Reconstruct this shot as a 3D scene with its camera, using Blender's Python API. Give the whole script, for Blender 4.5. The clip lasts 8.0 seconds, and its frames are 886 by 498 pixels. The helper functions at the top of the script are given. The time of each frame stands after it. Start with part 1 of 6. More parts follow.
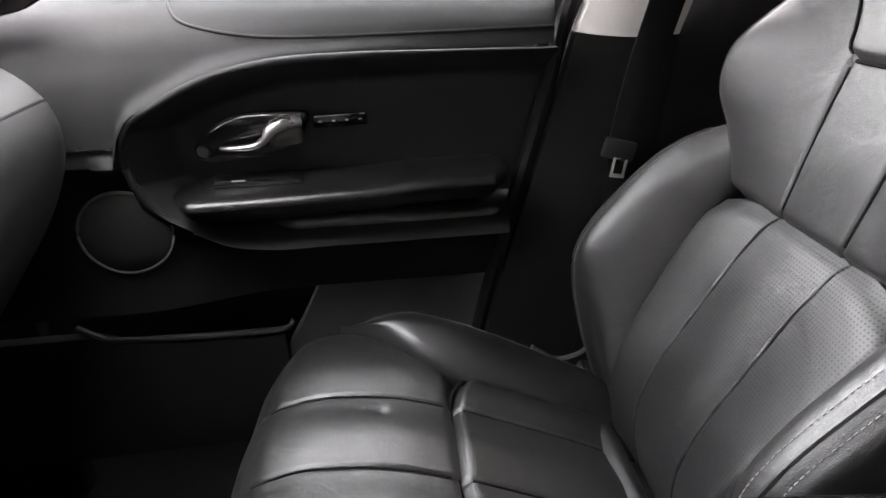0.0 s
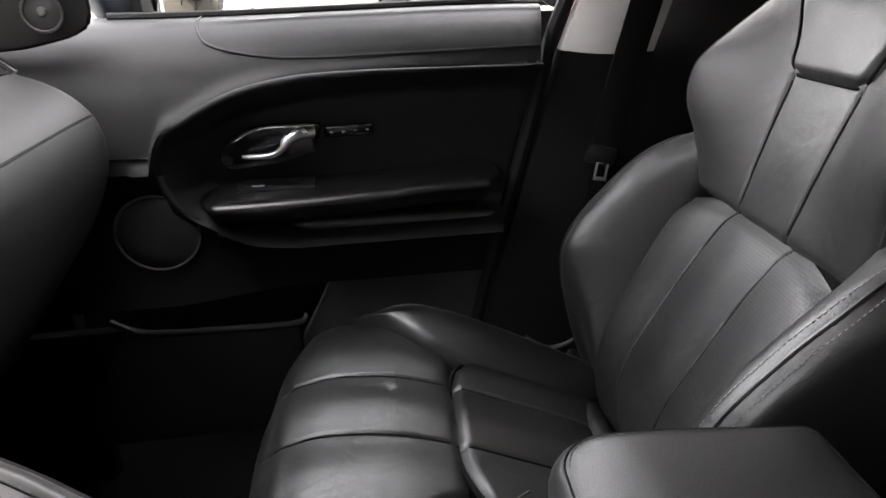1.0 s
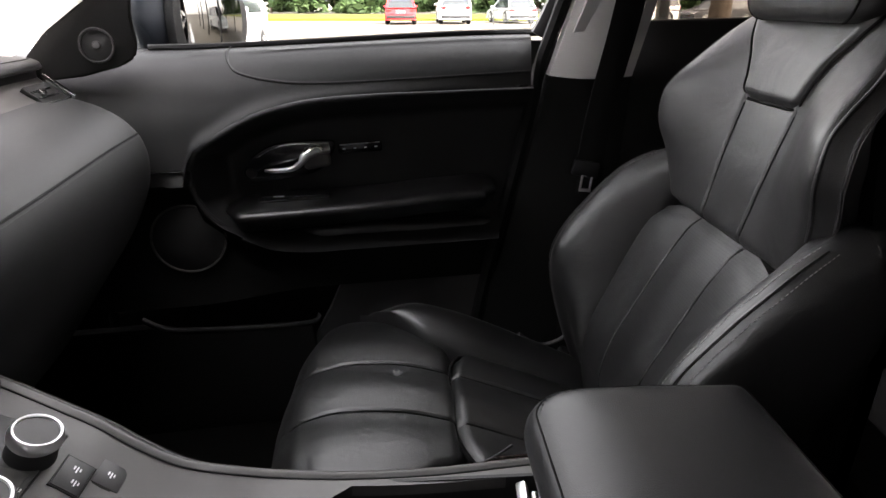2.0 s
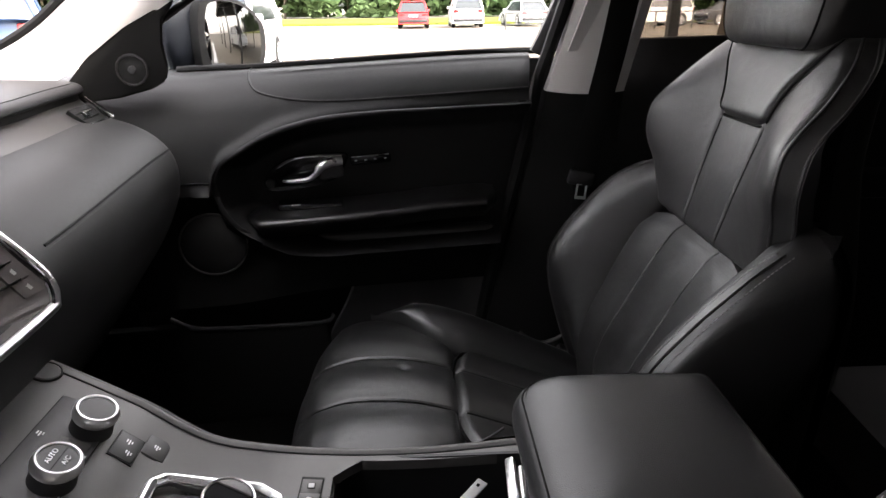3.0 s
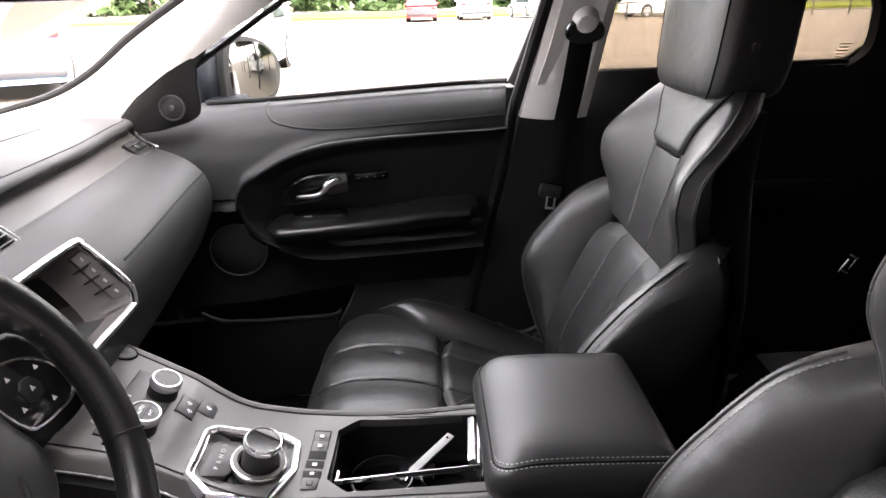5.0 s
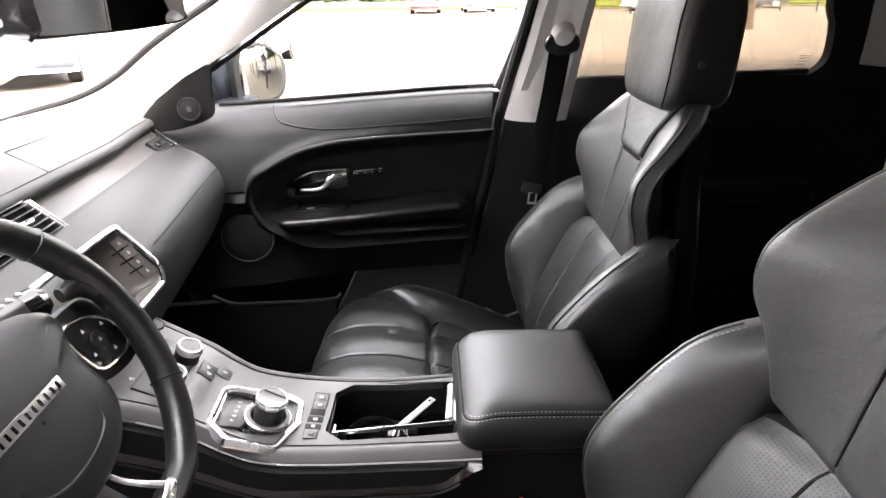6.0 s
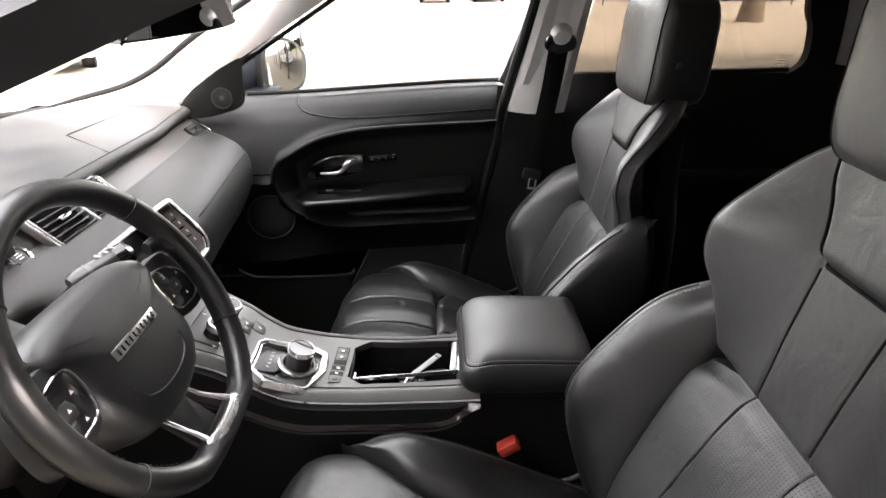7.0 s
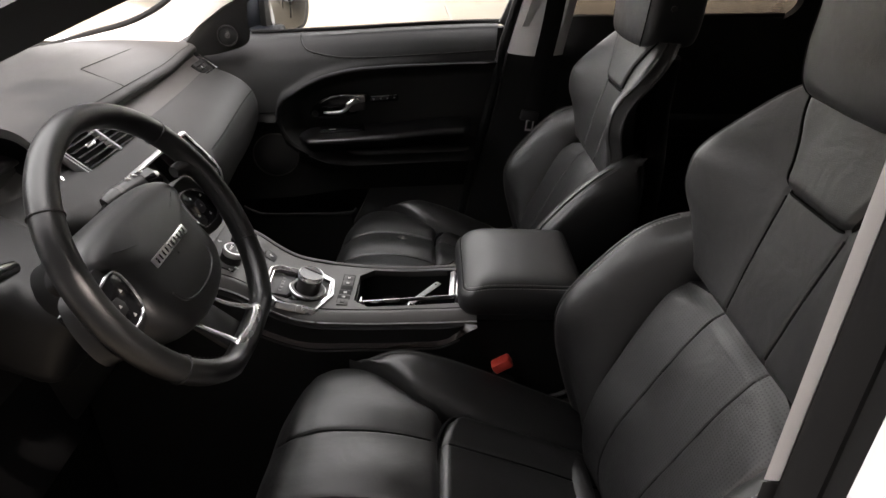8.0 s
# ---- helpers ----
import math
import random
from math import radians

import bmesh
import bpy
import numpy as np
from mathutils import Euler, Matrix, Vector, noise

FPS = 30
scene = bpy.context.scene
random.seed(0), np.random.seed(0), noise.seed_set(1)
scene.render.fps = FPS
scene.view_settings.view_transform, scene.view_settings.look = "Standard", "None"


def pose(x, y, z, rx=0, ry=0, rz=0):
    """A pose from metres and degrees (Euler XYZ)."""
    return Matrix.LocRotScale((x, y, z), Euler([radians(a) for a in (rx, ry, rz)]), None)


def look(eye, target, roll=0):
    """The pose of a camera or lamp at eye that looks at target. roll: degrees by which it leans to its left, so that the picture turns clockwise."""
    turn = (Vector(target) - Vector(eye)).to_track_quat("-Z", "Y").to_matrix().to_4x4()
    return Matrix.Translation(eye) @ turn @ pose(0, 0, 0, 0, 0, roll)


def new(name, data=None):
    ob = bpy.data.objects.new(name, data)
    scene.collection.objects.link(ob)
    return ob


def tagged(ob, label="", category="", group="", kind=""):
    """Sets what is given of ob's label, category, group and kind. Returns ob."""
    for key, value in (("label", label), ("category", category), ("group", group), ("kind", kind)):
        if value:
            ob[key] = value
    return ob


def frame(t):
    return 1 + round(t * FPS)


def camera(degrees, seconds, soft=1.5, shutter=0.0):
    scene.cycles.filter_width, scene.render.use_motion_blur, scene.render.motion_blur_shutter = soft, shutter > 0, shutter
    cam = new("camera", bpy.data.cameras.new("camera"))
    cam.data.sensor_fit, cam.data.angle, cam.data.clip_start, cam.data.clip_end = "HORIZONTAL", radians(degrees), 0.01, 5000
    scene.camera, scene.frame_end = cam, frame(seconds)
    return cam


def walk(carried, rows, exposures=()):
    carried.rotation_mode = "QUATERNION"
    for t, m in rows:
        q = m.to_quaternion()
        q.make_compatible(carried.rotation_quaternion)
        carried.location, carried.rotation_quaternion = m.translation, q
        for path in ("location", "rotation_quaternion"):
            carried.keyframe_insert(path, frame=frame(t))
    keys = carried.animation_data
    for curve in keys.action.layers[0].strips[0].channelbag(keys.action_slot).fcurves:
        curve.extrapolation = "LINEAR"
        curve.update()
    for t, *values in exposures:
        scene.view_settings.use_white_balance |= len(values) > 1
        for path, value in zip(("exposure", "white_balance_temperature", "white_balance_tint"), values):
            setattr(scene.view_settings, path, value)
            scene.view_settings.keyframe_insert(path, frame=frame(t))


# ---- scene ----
cam = camera(72.0, 8.0)
PATH = [
    (0, (0.108, -0.168, 1.21), (0.261, 1.638, 0.364), 0.9),
    (0.5, (0.109, -0.21, 1.218), (0.257, 1.605, 0.39), 0.5),
    (1, (0.107, -0.264, 1.228), (0.248, 1.559, 0.418), 0.3),
    (2.5, (0.111, -0.42, 1.262), (0.216, 1.436, 0.524), -0.1),
    (3, (0.12, -0.453, 1.281), (0.199, 1.402, 0.538), -0.6),
    (3.5, (0.134, -0.491, 1.297), (0.189, 1.358, 0.536), -1.7),
    (4, (0.148, -0.535, 1.32), (0.192, 1.311, 0.553), -2.2),
    (4.5, (0.149, -0.584, 1.35), (0.193, 1.264, 0.585), -1.8),
    (6, (0.184, -0.764, 1.427), (0.222, 1.073, 0.639), -0.8),
    (6.5, (0.181, -0.837, 1.439), (0.206, 0.99, 0.628), -0.6),
    (7, (0.179, -0.907, 1.459), (0.198, 0.918, 0.641), -0.2),
    (7.5, (0.172, -0.958, 1.467), (0.18, 0.847, 0.606), 0.0),
    (8, (0.17, -0.983, 1.462), (0.202, 0.768, 0.495), 0.7),
]
EXPOSURES = [(0.0, 5.85, 7000, 18), (1.0, 5.2, 7000, 18), (2.5, 4.3, 7000, 19), (4.5, 5.2, 7000, 20), (6.0, 5.85, 7000, 20), (6.5, 6.1, 7000, 20), (7.0, 5.3, 7100, 18), (7.5, 3.55, 7300, 18), (8.0, 4.15, 7300, 18)]
walk(cam, [(t, look(eye, target, roll)) for t, eye, target, roll in PATH], EXPOSURES)

# ---- light ----
world = bpy.data.worlds.new("sky")
scene.world = world
world.use_nodes = True
wn = world.node_tree.nodes
sky = wn.new("ShaderNodeTexSky")
sky.sky_type = "NISHITA"
sky.sun_disc = False
sky.sun_elevation = radians(41)
sky.sun_rotation = radians(119)
sky.air_density = 1.2
sky.dust_density = 3.0
haze = wn.new("ShaderNodeHueSaturation")
haze.inputs["Saturation"].default_value = 0.2
world.node_tree.links.new(sky.outputs[0], haze.inputs["Color"])
world.node_tree.links.new(haze.outputs[0], wn["Background"].inputs[0])
wn["Background"].inputs[1].default_value = 0.14
sun_data = bpy.data.lights.new("sun", "SUN")
sun_data.energy = 0.72
sun_data.angle = radians(4.0)
sun_data.color = (1.0, 0.97, 0.93)
sun_ob = new("sun", sun_data)
sun_ob.matrix_world = look((11.0, -6.0, 11.0), (0, 0, 0))


# ---- materials ----
def base_mat(name, color, rough=0.5, metal=0.0, spec=0.5):
    m = bpy.data.materials.new(name)
    m.use_nodes = True
    b = m.node_tree.nodes["Principled BSDF"]
    b.inputs["Base Color"].default_value = (*color, 1)
    b.inputs["Roughness"].default_value = rough
    b.inputs["Metallic"].default_value = metal
    b.inputs["Specular IOR Level"].default_value = spec
    return m, m.node_tree.nodes, m.node_tree.links, b


def surface(name, color, rough=0.5, metal=0.0, spec=0.5, grain=400.0, grain_d=0.0002, stain=6.0, vary=0.25,
            rough_vary=0.12, cells=False, dots=0.0, wrinkle=0.0):
    """A material with fine relief (grain) and larger stains."""
    m, n, l, b = base_mat(name, color, rough, metal, spec)
    tc = n.new("ShaderNodeTexCoord")
    big = n.new("ShaderNodeTexNoise")
    big.inputs["Scale"].default_value = stain
    big.inputs["Detail"].default_value = 5
    l.new(tc.outputs["Object"], big.inputs["Vector"])
    mix = n.new("ShaderNodeMix")
    mix.data_type = "RGBA"
    mix.inputs[6].default_value = (*[c * (1 - vary) for c in color], 1)
    mix.inputs[7].default_value = (*[min(1, c * (1 + vary)) for c in color], 1)
    l.new(big.outputs["Fac"], mix.inputs[0])
    l.new(mix.outputs[2], b.inputs["Base Color"])
    mr = n.new("ShaderNodeMapRange")
    mr.inputs["To Min"].default_value = rough - rough_vary
    mr.inputs["To Max"].default_value = rough + rough_vary
    l.new(big.outputs["Fac"], mr.inputs["Value"])
    l.new(mr.outputs[0], b.inputs["Roughness"])
    if cells:
        fine = n.new("ShaderNodeTexVoronoi")
        fine.feature = "DISTANCE_TO_EDGE"
        out = fine.outputs["Distance"]
    else:
        fine = n.new("ShaderNodeTexNoise")
        fine.inputs["Detail"].default_value = 3
        out = fine.outputs["Fac"]
    fine.inputs["Scale"].default_value = grain
    l.new(tc.outputs["Object"], fine.inputs["Vector"])
    bump = n.new("ShaderNodeBump")
    bump.inputs["Strength"].default_value = 0.35
    bump.inputs["Distance"].default_value = grain_d
    l.new(out, bump.inputs["Height"])
    l.new(bump.outputs[0], b.inputs["Normal"])
    if wrinkle:
        # slack and pull of the hide at hand size
        slack = n.new("ShaderNodeTexNoise")
        slack.inputs["Scale"].default_value = 17
        slack.inputs["Detail"].default_value = 3
        slack.inputs["Distortion"].default_value = 0.6
        l.new(tc.outputs["Object"], slack.inputs["Vector"])
        pull = n.new("ShaderNodeBump")
        pull.inputs["Strength"].default_value = 0.3
        pull.inputs["Distance"].default_value = wrinkle
        l.new(slack.outputs["Fac"], pull.inputs["Height"])
        l.new(pull.outputs[0], bump.inputs["Normal"])
    if dots:
        # rows of small punched holes
        vor = n.new("ShaderNodeTexVoronoi")
        vor.inputs["Scale"].default_value = dots
        vor.inputs["Randomness"].default_value = 0.0
        l.new(tc.outputs["UV"], vor.inputs["Vector"])
        ramp = n.new("ShaderNodeMapRange")
        ramp.inputs["From Min"].default_value = 0.12
        ramp.inputs["From Max"].default_value = 0.3
        l.new(vor.outputs["Distance"], ramp.inputs["Value"])
        hole = n.new("ShaderNodeMix")
        hole.data_type = "RGBA"
        hole.inputs[6].default_value = (*[c * 0.4 for c in color], 1)
        l.new(ramp.outputs[0], hole.inputs[0])
        l.new(mix.outputs[2], hole.inputs[7])
        l.new(hole.outputs[2], b.inputs["Base Color"])
        gloss = n.new("ShaderNodeMapRange")
        gloss.inputs["To Min"].default_value = spec * 0.5
        gloss.inputs["To Max"].default_value = spec
        l.new(ramp.outputs[0], gloss.inputs["Value"])
        l.new(gloss.outputs[0], b.inputs["Specular IOR Level"])
        b2 = n.new("ShaderNodeBump")
        b2.inputs["Strength"].default_value = 0.2
        b2.inputs["Distance"].default_value = 0.0006
        l.new(ramp.outputs[0], b2.inputs["Height"])
        l.new(bump.outputs[0], b2.inputs["Normal"])
        l.new(b2.outputs[0], b.inputs["Normal"])
    return m


leather = surface("black_leather", (0.0078, 0.0078, 0.0079), 0.41, spec=0.95, grain=560, grain_d=0.0010, stain=9, cells=True, wrinkle=0.008)
leather_holes = surface("perforated_leather", (0.0078, 0.0078, 0.0079), 0.42, spec=0.9, grain=560, grain_d=0.0010, stain=9,
                        cells=True, dots=1.0, wrinkle=0.008)
seam_thread = surface("black_seam_thread", (0.005, 0.005, 0.005), 0.85, spec=0.12, grain=1500, grain_d=0.0003)
leather_lid = surface("armrest_leather", (0.010, 0.010, 0.0103), 0.42, spec=0.6, grain=560, grain_d=0.0009, stain=8, cells=True)
soft_plastic = surface("soft_black_plastic", (0.011, 0.011, 0.0113), 0.52, spec=0.36, grain=620, grain_d=0.0010, stain=5, cells=True)
dash_plastic = surface("dashboard_soft_plastic", (0.0125, 0.0125, 0.0125), 0.56, spec=0.42, grain=640, grain_d=0.0008, stain=4, cells=True)
kick_plastic = surface("grey_black_plastic", (0.04, 0.04, 0.041), 0.6, grain=600, grain_d=0.0002, stain=7)
# black plastic dulled so that low and rear trim looks shaded
shade_trim = surface("matt_black_shade_trim", (0.006, 0.006, 0.006), 0.8, spec=0.2, grain=600, grain_d=0.0002, stain=7)
dash_top = surface("dashboard_top_plastic", (0.019, 0.019, 0.0195), 0.6, spec=0.32, grain=640, grain_d=0.0008, stain=4, cells=True)
wheel_leather = surface("wheel_leather", (0.0065, 0.0065, 0.0067), 0.33, spec=0.7, grain=900, grain_d=0.0004, stain=12, cells=True)
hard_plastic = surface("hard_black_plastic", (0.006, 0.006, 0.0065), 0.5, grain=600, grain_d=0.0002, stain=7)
gloss_black = surface("gloss_black", (0.008, 0.008, 0.009), 0.12, grain=50, grain_d=0.00005, stain=10, rough_vary=0.05)
rubber = surface("black_rubber", (0.007, 0.007, 0.007), 0.7, spec=0.3, grain=300, grain_d=0.0002, stain=12)
carpet = surface("black_carpet", (0.006, 0.006, 0.006), 0.95, spec=0.1, grain=900, grain_d=0.003, stain=10)
satin = surface("satin_dark_metal", (0.072, 0.069, 0.067), 0.42, metal=0.35, grain=900, grain_d=0.0001, stain=6, vary=0.1, rough_vary=0.06)
key_plastic = surface("brown_grey_plastic", (0.075, 0.066, 0.064), 0.42, grain=500, grain_d=0.0001, stain=8, vary=0.12)
silver = surface("satin_silver", (0.72, 0.72, 0.72), 0.28, metal=0.95, grain=700, grain_d=0.00005, stain=10, vary=0.08, rough_vary=0.06)
chrome = surface("chrome", (0.85, 0.85, 0.86), 0.1, metal=1.0, grain=60, grain_d=0.00003, stain=9, vary=0.05, rough_vary=0.04)
brown_trim = surface("dark_brown_veneer", (0.014, 0.009, 0.008), 0.16, grain=120, grain_d=0.00005, stain=14, vary=0.12, rough_vary=0.05)
grey_trim = surface("light_grey_pillar_plastic", (0.54, 0.53, 0.515), 0.6, grain=500, grain_d=0.0003, stain=4, vary=0.06)
headlining = surface("light_grey_headlining", (0.5, 0.48, 0.45), 0.9, spec=0.1, grain=900, grain_d=0.0006, stain=3, vary=0.06)
thread = surface("grey_thread", (0.24, 0.235, 0.23), 0.7, grain=2000, grain_d=0.0002, stain=40)
webbing = surface("black_webbing", (0.006, 0.006, 0.006), 0.85, spec=0.15, grain=1500, grain_d=0.0005, stain=20)
white_mark = surface("white_marking", (0.75, 0.75, 0.75), 0.5, grain=500, grain_d=0.00005, stain=20, vary=0.1)
red_plastic = surface("red_plastic", (0.55, 0.05, 0.035), 0.4, grain=500, grain_d=0.0001, stain=20)
white_paint = surface("white_car_paint", (0.78, 0.78, 0.77), 0.2, grain=60, grain_d=0.00003, stain=3, vary=0.05, rough_vary=0.05)
red_paint = surface("red_car_paint", (0.45, 0.02, 0.025), 0.25, grain=60, grain_d=0.00003, stain=3, vary=0.1, rough_vary=0.05)
blue_paint = surface("blue_car_paint", (0.05, 0.09, 0.17), 0.25, grain=60, grain_d=0.00003, stain=3, vary=0.1, rough_vary=0.05)
dark_paint = surface("dark_grey_car_paint", (0.03, 0.032, 0.036), 0.25, grain=60, grain_d=0.00003, stain=3, vary=0.1, rough_vary=0.05)
silver_paint = surface("silver_car_paint", (0.45, 0.46, 0.47), 0.3, metal=0.4, grain=60, grain_d=0.00003, stain=3, vary=0.05)
dim_mirror = surface("door_mirror_glass", (0.12, 0.12, 0.12), 0.03, metal=1.0, grain=10, grain_d=0.00001, stain=5, vary=0.02, rough_vary=0.015)
dark_glass = surface("dark_window_glass", (0.02, 0.024, 0.026), 0.06, grain=20, grain_d=0.00002, stain=4, rough_vary=0.03)
tail_red = surface("tail_lamp_red", (0.5, 0.02, 0.02), 0.2, grain=60, grain_d=0.0001, stain=30)
mirror_mat = surface("mirror_glass", (0.9, 0.9, 0.9), 0.02, metal=1.0, grain=10, grain_d=0.00001, stain=5, vary=0.02, rough_vary=0.015)
screen_glass = surface("screen_glass", (0.10, 0.105, 0.105), 0.14, spec=1.0, grain=30, grain_d=0.00002, stain=6, rough_vary=0.05)
concrete = surface("sunlit_concrete", (0.122, 0.107, 0.085), 0.9, spec=0.2, grain=60, grain_d=0.004, stain=0.35, vary=0.16, rough_vary=0.05)
grass_mat = surface("grass", (0.085, 0.10, 0.014), 0.9, spec=0.1, grain=30, grain_d=0.03, stain=0.5, vary=0.35)
leaf_mat = surface("tree_leaves", (0.03, 0.052, 0.016), 0.7, spec=0.2, grain=4, grain_d=0.05, stain=0.6, vary=0.55)
bark = surface("brown_grey_bark", (0.07, 0.055, 0.042), 0.9, spec=0.1, grain=30, grain_d=0.02, stain=3, vary=0.35)
panel_plastic = surface("dark_grey_panel_plastic", (0.03, 0.029, 0.029), 0.45, grain=600, grain_d=0.0001, stain=8)
panel_dark = surface("dark_stalk_plastic", (0.022, 0.021, 0.021), 0.35, grain=500, grain_d=0.0001, stain=9)
card_grey = surface("pale_grey_plastic", (0.27, 0.265, 0.26), 0.5, grain=400, grain_d=0.0001, stain=20)
grey_mark = surface("grey_marking", (0.42, 0.41, 0.40), 0.5, grain=500, grain_d=0.00005, stain=20, vary=0.1)
mirror_shell = surface("blue_black_mirror_shell", (0.006, 0.0075, 0.011), 0.5, spec=0.2, grain=60, grain_d=0.00003, stain=6)
road_paint = surface("worn_road_paint", (0.5, 0.5, 0.49), 0.7, grain=40, grain_d=0.001, stain=3, vary=0.15)
etch_grey = surface("etched_grey", (0.22, 0.19, 0.15), 0.7, grain=400, grain_d=0.0001, stain=20)
steel_dark = surface("dark_painted_steel", (0.05, 0.05, 0.05), 0.5, grain=100, grain_d=0.0003, stain=4)


def glass(name, tint, gloss=1.0):
    m = bpy.data.materials.new(name)
    m.use_nodes = True
    n, l = m.node_tree.nodes, m.node_tree.links
    n.remove(n["Principled BSDF"])
    tr, gl, mx, fr = (n.new(k) for k in ("ShaderNodeBsdfTransparent", "ShaderNodeBsdfGlossy", "ShaderNodeMixShader", "ShaderNodeFresnel"))
    tr.inputs[0].default_value = (*tint, 1)
    gl.inputs["Roughness"].default_value = 0.01
    fr.inputs[0].default_value = 1.35
    l.new(fr.outputs[0], mx.inputs[0])
    l.new(tr.outputs[0], mx.inputs[1])
    l.new(gl.outputs[0], mx.inputs[2])
    l.new(mx.outputs[0], n["Material Output"].inputs[0])
    return m


clear_glass = glass("clear_window_glass", (0.93, 0.95, 0.94))
tinted_glass = glass("privacy_window_glass", (0.41, 0.388, 0.356))


# ---- mesh tools ----
def thing(name, at=(0, 0, 0), label="", category="", group="", kind=""):
    ob = new(name)
    ob.matrix_world = Matrix.Translation(at)
    return tagged(ob, label, category, group, kind)


def part(name, bm, material, parent=None, label="", smooth=True):
    """Links a bmesh as one mesh object under a thing or part."""
    bmesh.ops.recalc_face_normals(bm, faces=bm.faces)
    me = bpy.data.meshes.new(name)
    bm.to_mesh(me)
    bm.free()
    me.materials.append(material)
    if smooth:
        me.shade_smooth()
        me.set_sharp_from_angle(angle=radians(38))
    ob = new(name, me)
    if parent is not None:
        bpy.context.view_layer.update()
        ob.parent = parent
        ob.matrix_parent_inverse = parent.matrix_world.inverted()
    if label:
        ob["label"] = label
    return ob


def grid_bm(P, back=None, wrap=False, uv=0.0):
    """A bmesh from an array of points [rows, columns, 3]; with back (same shape) a closed body."""
    bm = bmesh.new()
    P = np.asarray(P, float)
    nr, nc = P.shape[:2]

    def sheet(Q):
        return [[bm.verts.new(Q[i, j]) for j in range(nc)] for i in range(nr)]

    def faces(V, flip):
        for i in range(nr - 1):
            for j in range(nc if wrap else nc - 1):
                k = (j + 1) % nc
                q = [V[i][j], V[i][k], V[i + 1][k], V[i + 1][j]]
                bm.faces.new(q[::-1] if flip else q)

    A = sheet(P)
    faces(A, False)
    if back is not None:
        B = sheet(np.asarray(back, float))
        faces(B, True)
        for i in range(nr - 1):
            for j in ((0, nc - 1) if not wrap else ()):
                bm.faces.new([A[i][j], A[i + 1][j], B[i + 1][j], B[i][j]])
        for j in range(nc if wrap else nc - 1):
            k = (j + 1) % nc
            for i in (0, nr - 1):
                bm.faces.new([A[i][j], A[i][k], B[i][k], B[i][j]])
    if uv:
        lay = bm.loops.layers.uv.new("UVMap")
        for f in bm.faces:
            for lp in f.loops:
                c = lp.vert.co
                lp[lay].uv = (c.y * uv, (c.z * 0.9 + c.x * 0.45) * uv)
    return bm


def box_bm(center, size, bevel=0.004, rot=(0, 0, 0), seg=2, bm=None):
    own = bm is None
    bm = bm or bmesh.new()
    m = pose(*center, *rot) @ Matrix.Diagonal((*size, 1))
    r = bmesh.ops.create_cube(bm, size=1, matrix=m)
    if bevel:
        es = list({e for v in r["verts"] for e in v.link_edges})
        bmesh.ops.bevel(bm, geom=es, offset=bevel, segments=seg, profile=0.5, affect="EDGES")
    return bm


def prism_bm(outline, depth, m=None, bevel=0.003, seg=2):
    """An outline in the xy plane, extruded along z by depth, then placed by m."""
    bm = bmesh.new()
    f = bm.faces.new([bm.verts.new((x, y, 0)) for x, y in outline])
    r = bmesh.ops.extrude_face_region(bm, geom=[f])
    vs = [g for g in r["geom"] if isinstance(g, bmesh.types.BMVert)]
    bmesh.ops.translate(bm, vec=(0, 0, depth), verts=vs)
    if bevel:
        top = [e for e in bm.edges if all(v in set(vs) for v in e.verts)]
        bmesh.ops.bevel(bm, geom=top, offset=bevel, segments=seg, profile=0.5, affect="EDGES")
    if m is not None:
        bmesh.ops.transform(bm, matrix=m, verts=bm.verts)
    return bm


def lathe_bm(profile, m=None, n=40):
    """Turns (radius, height) pairs round z."""
    a = np.linspace(0, 2 * np.pi, n, endpoint=False)
    P = np.array([[(r * np.cos(t), r * np.sin(t), h) for t in a] for r, h in profile])
    bm = grid_bm(P, wrap=True)
    bmesh.ops.remove_doubles(bm, verts=bm.verts, dist=1e-6)
    if m is not None:
        bmesh.ops.transform(bm, matrix=m, verts=bm.verts)
    return bm


def smooth_path(pts, n=12, closed=False):
    """Catmull-Rom through the points."""
    p = [np.array(q, float) for q in pts]
    k = len(p)
    out = []
    for i in range(k if closed else k - 1):
        p0, p1, p2, p3 = ((p[(i + d) % k] if closed else p[min(max(i + d, 0), k - 1)]) for d in (-1, 0, 1, 2))
        for s in np.arange(n) / n:
            out.append(0.5 * (2 * p1 + (p2 - p0) * s + (2 * p0 - 5 * p1 + 4 * p2 - p3) * s ** 2 + (3 * p1 - p0 - 3 * p2 + p3) * s ** 3))
    if not closed:
        out.append(p[-1])
    return np.array(out)


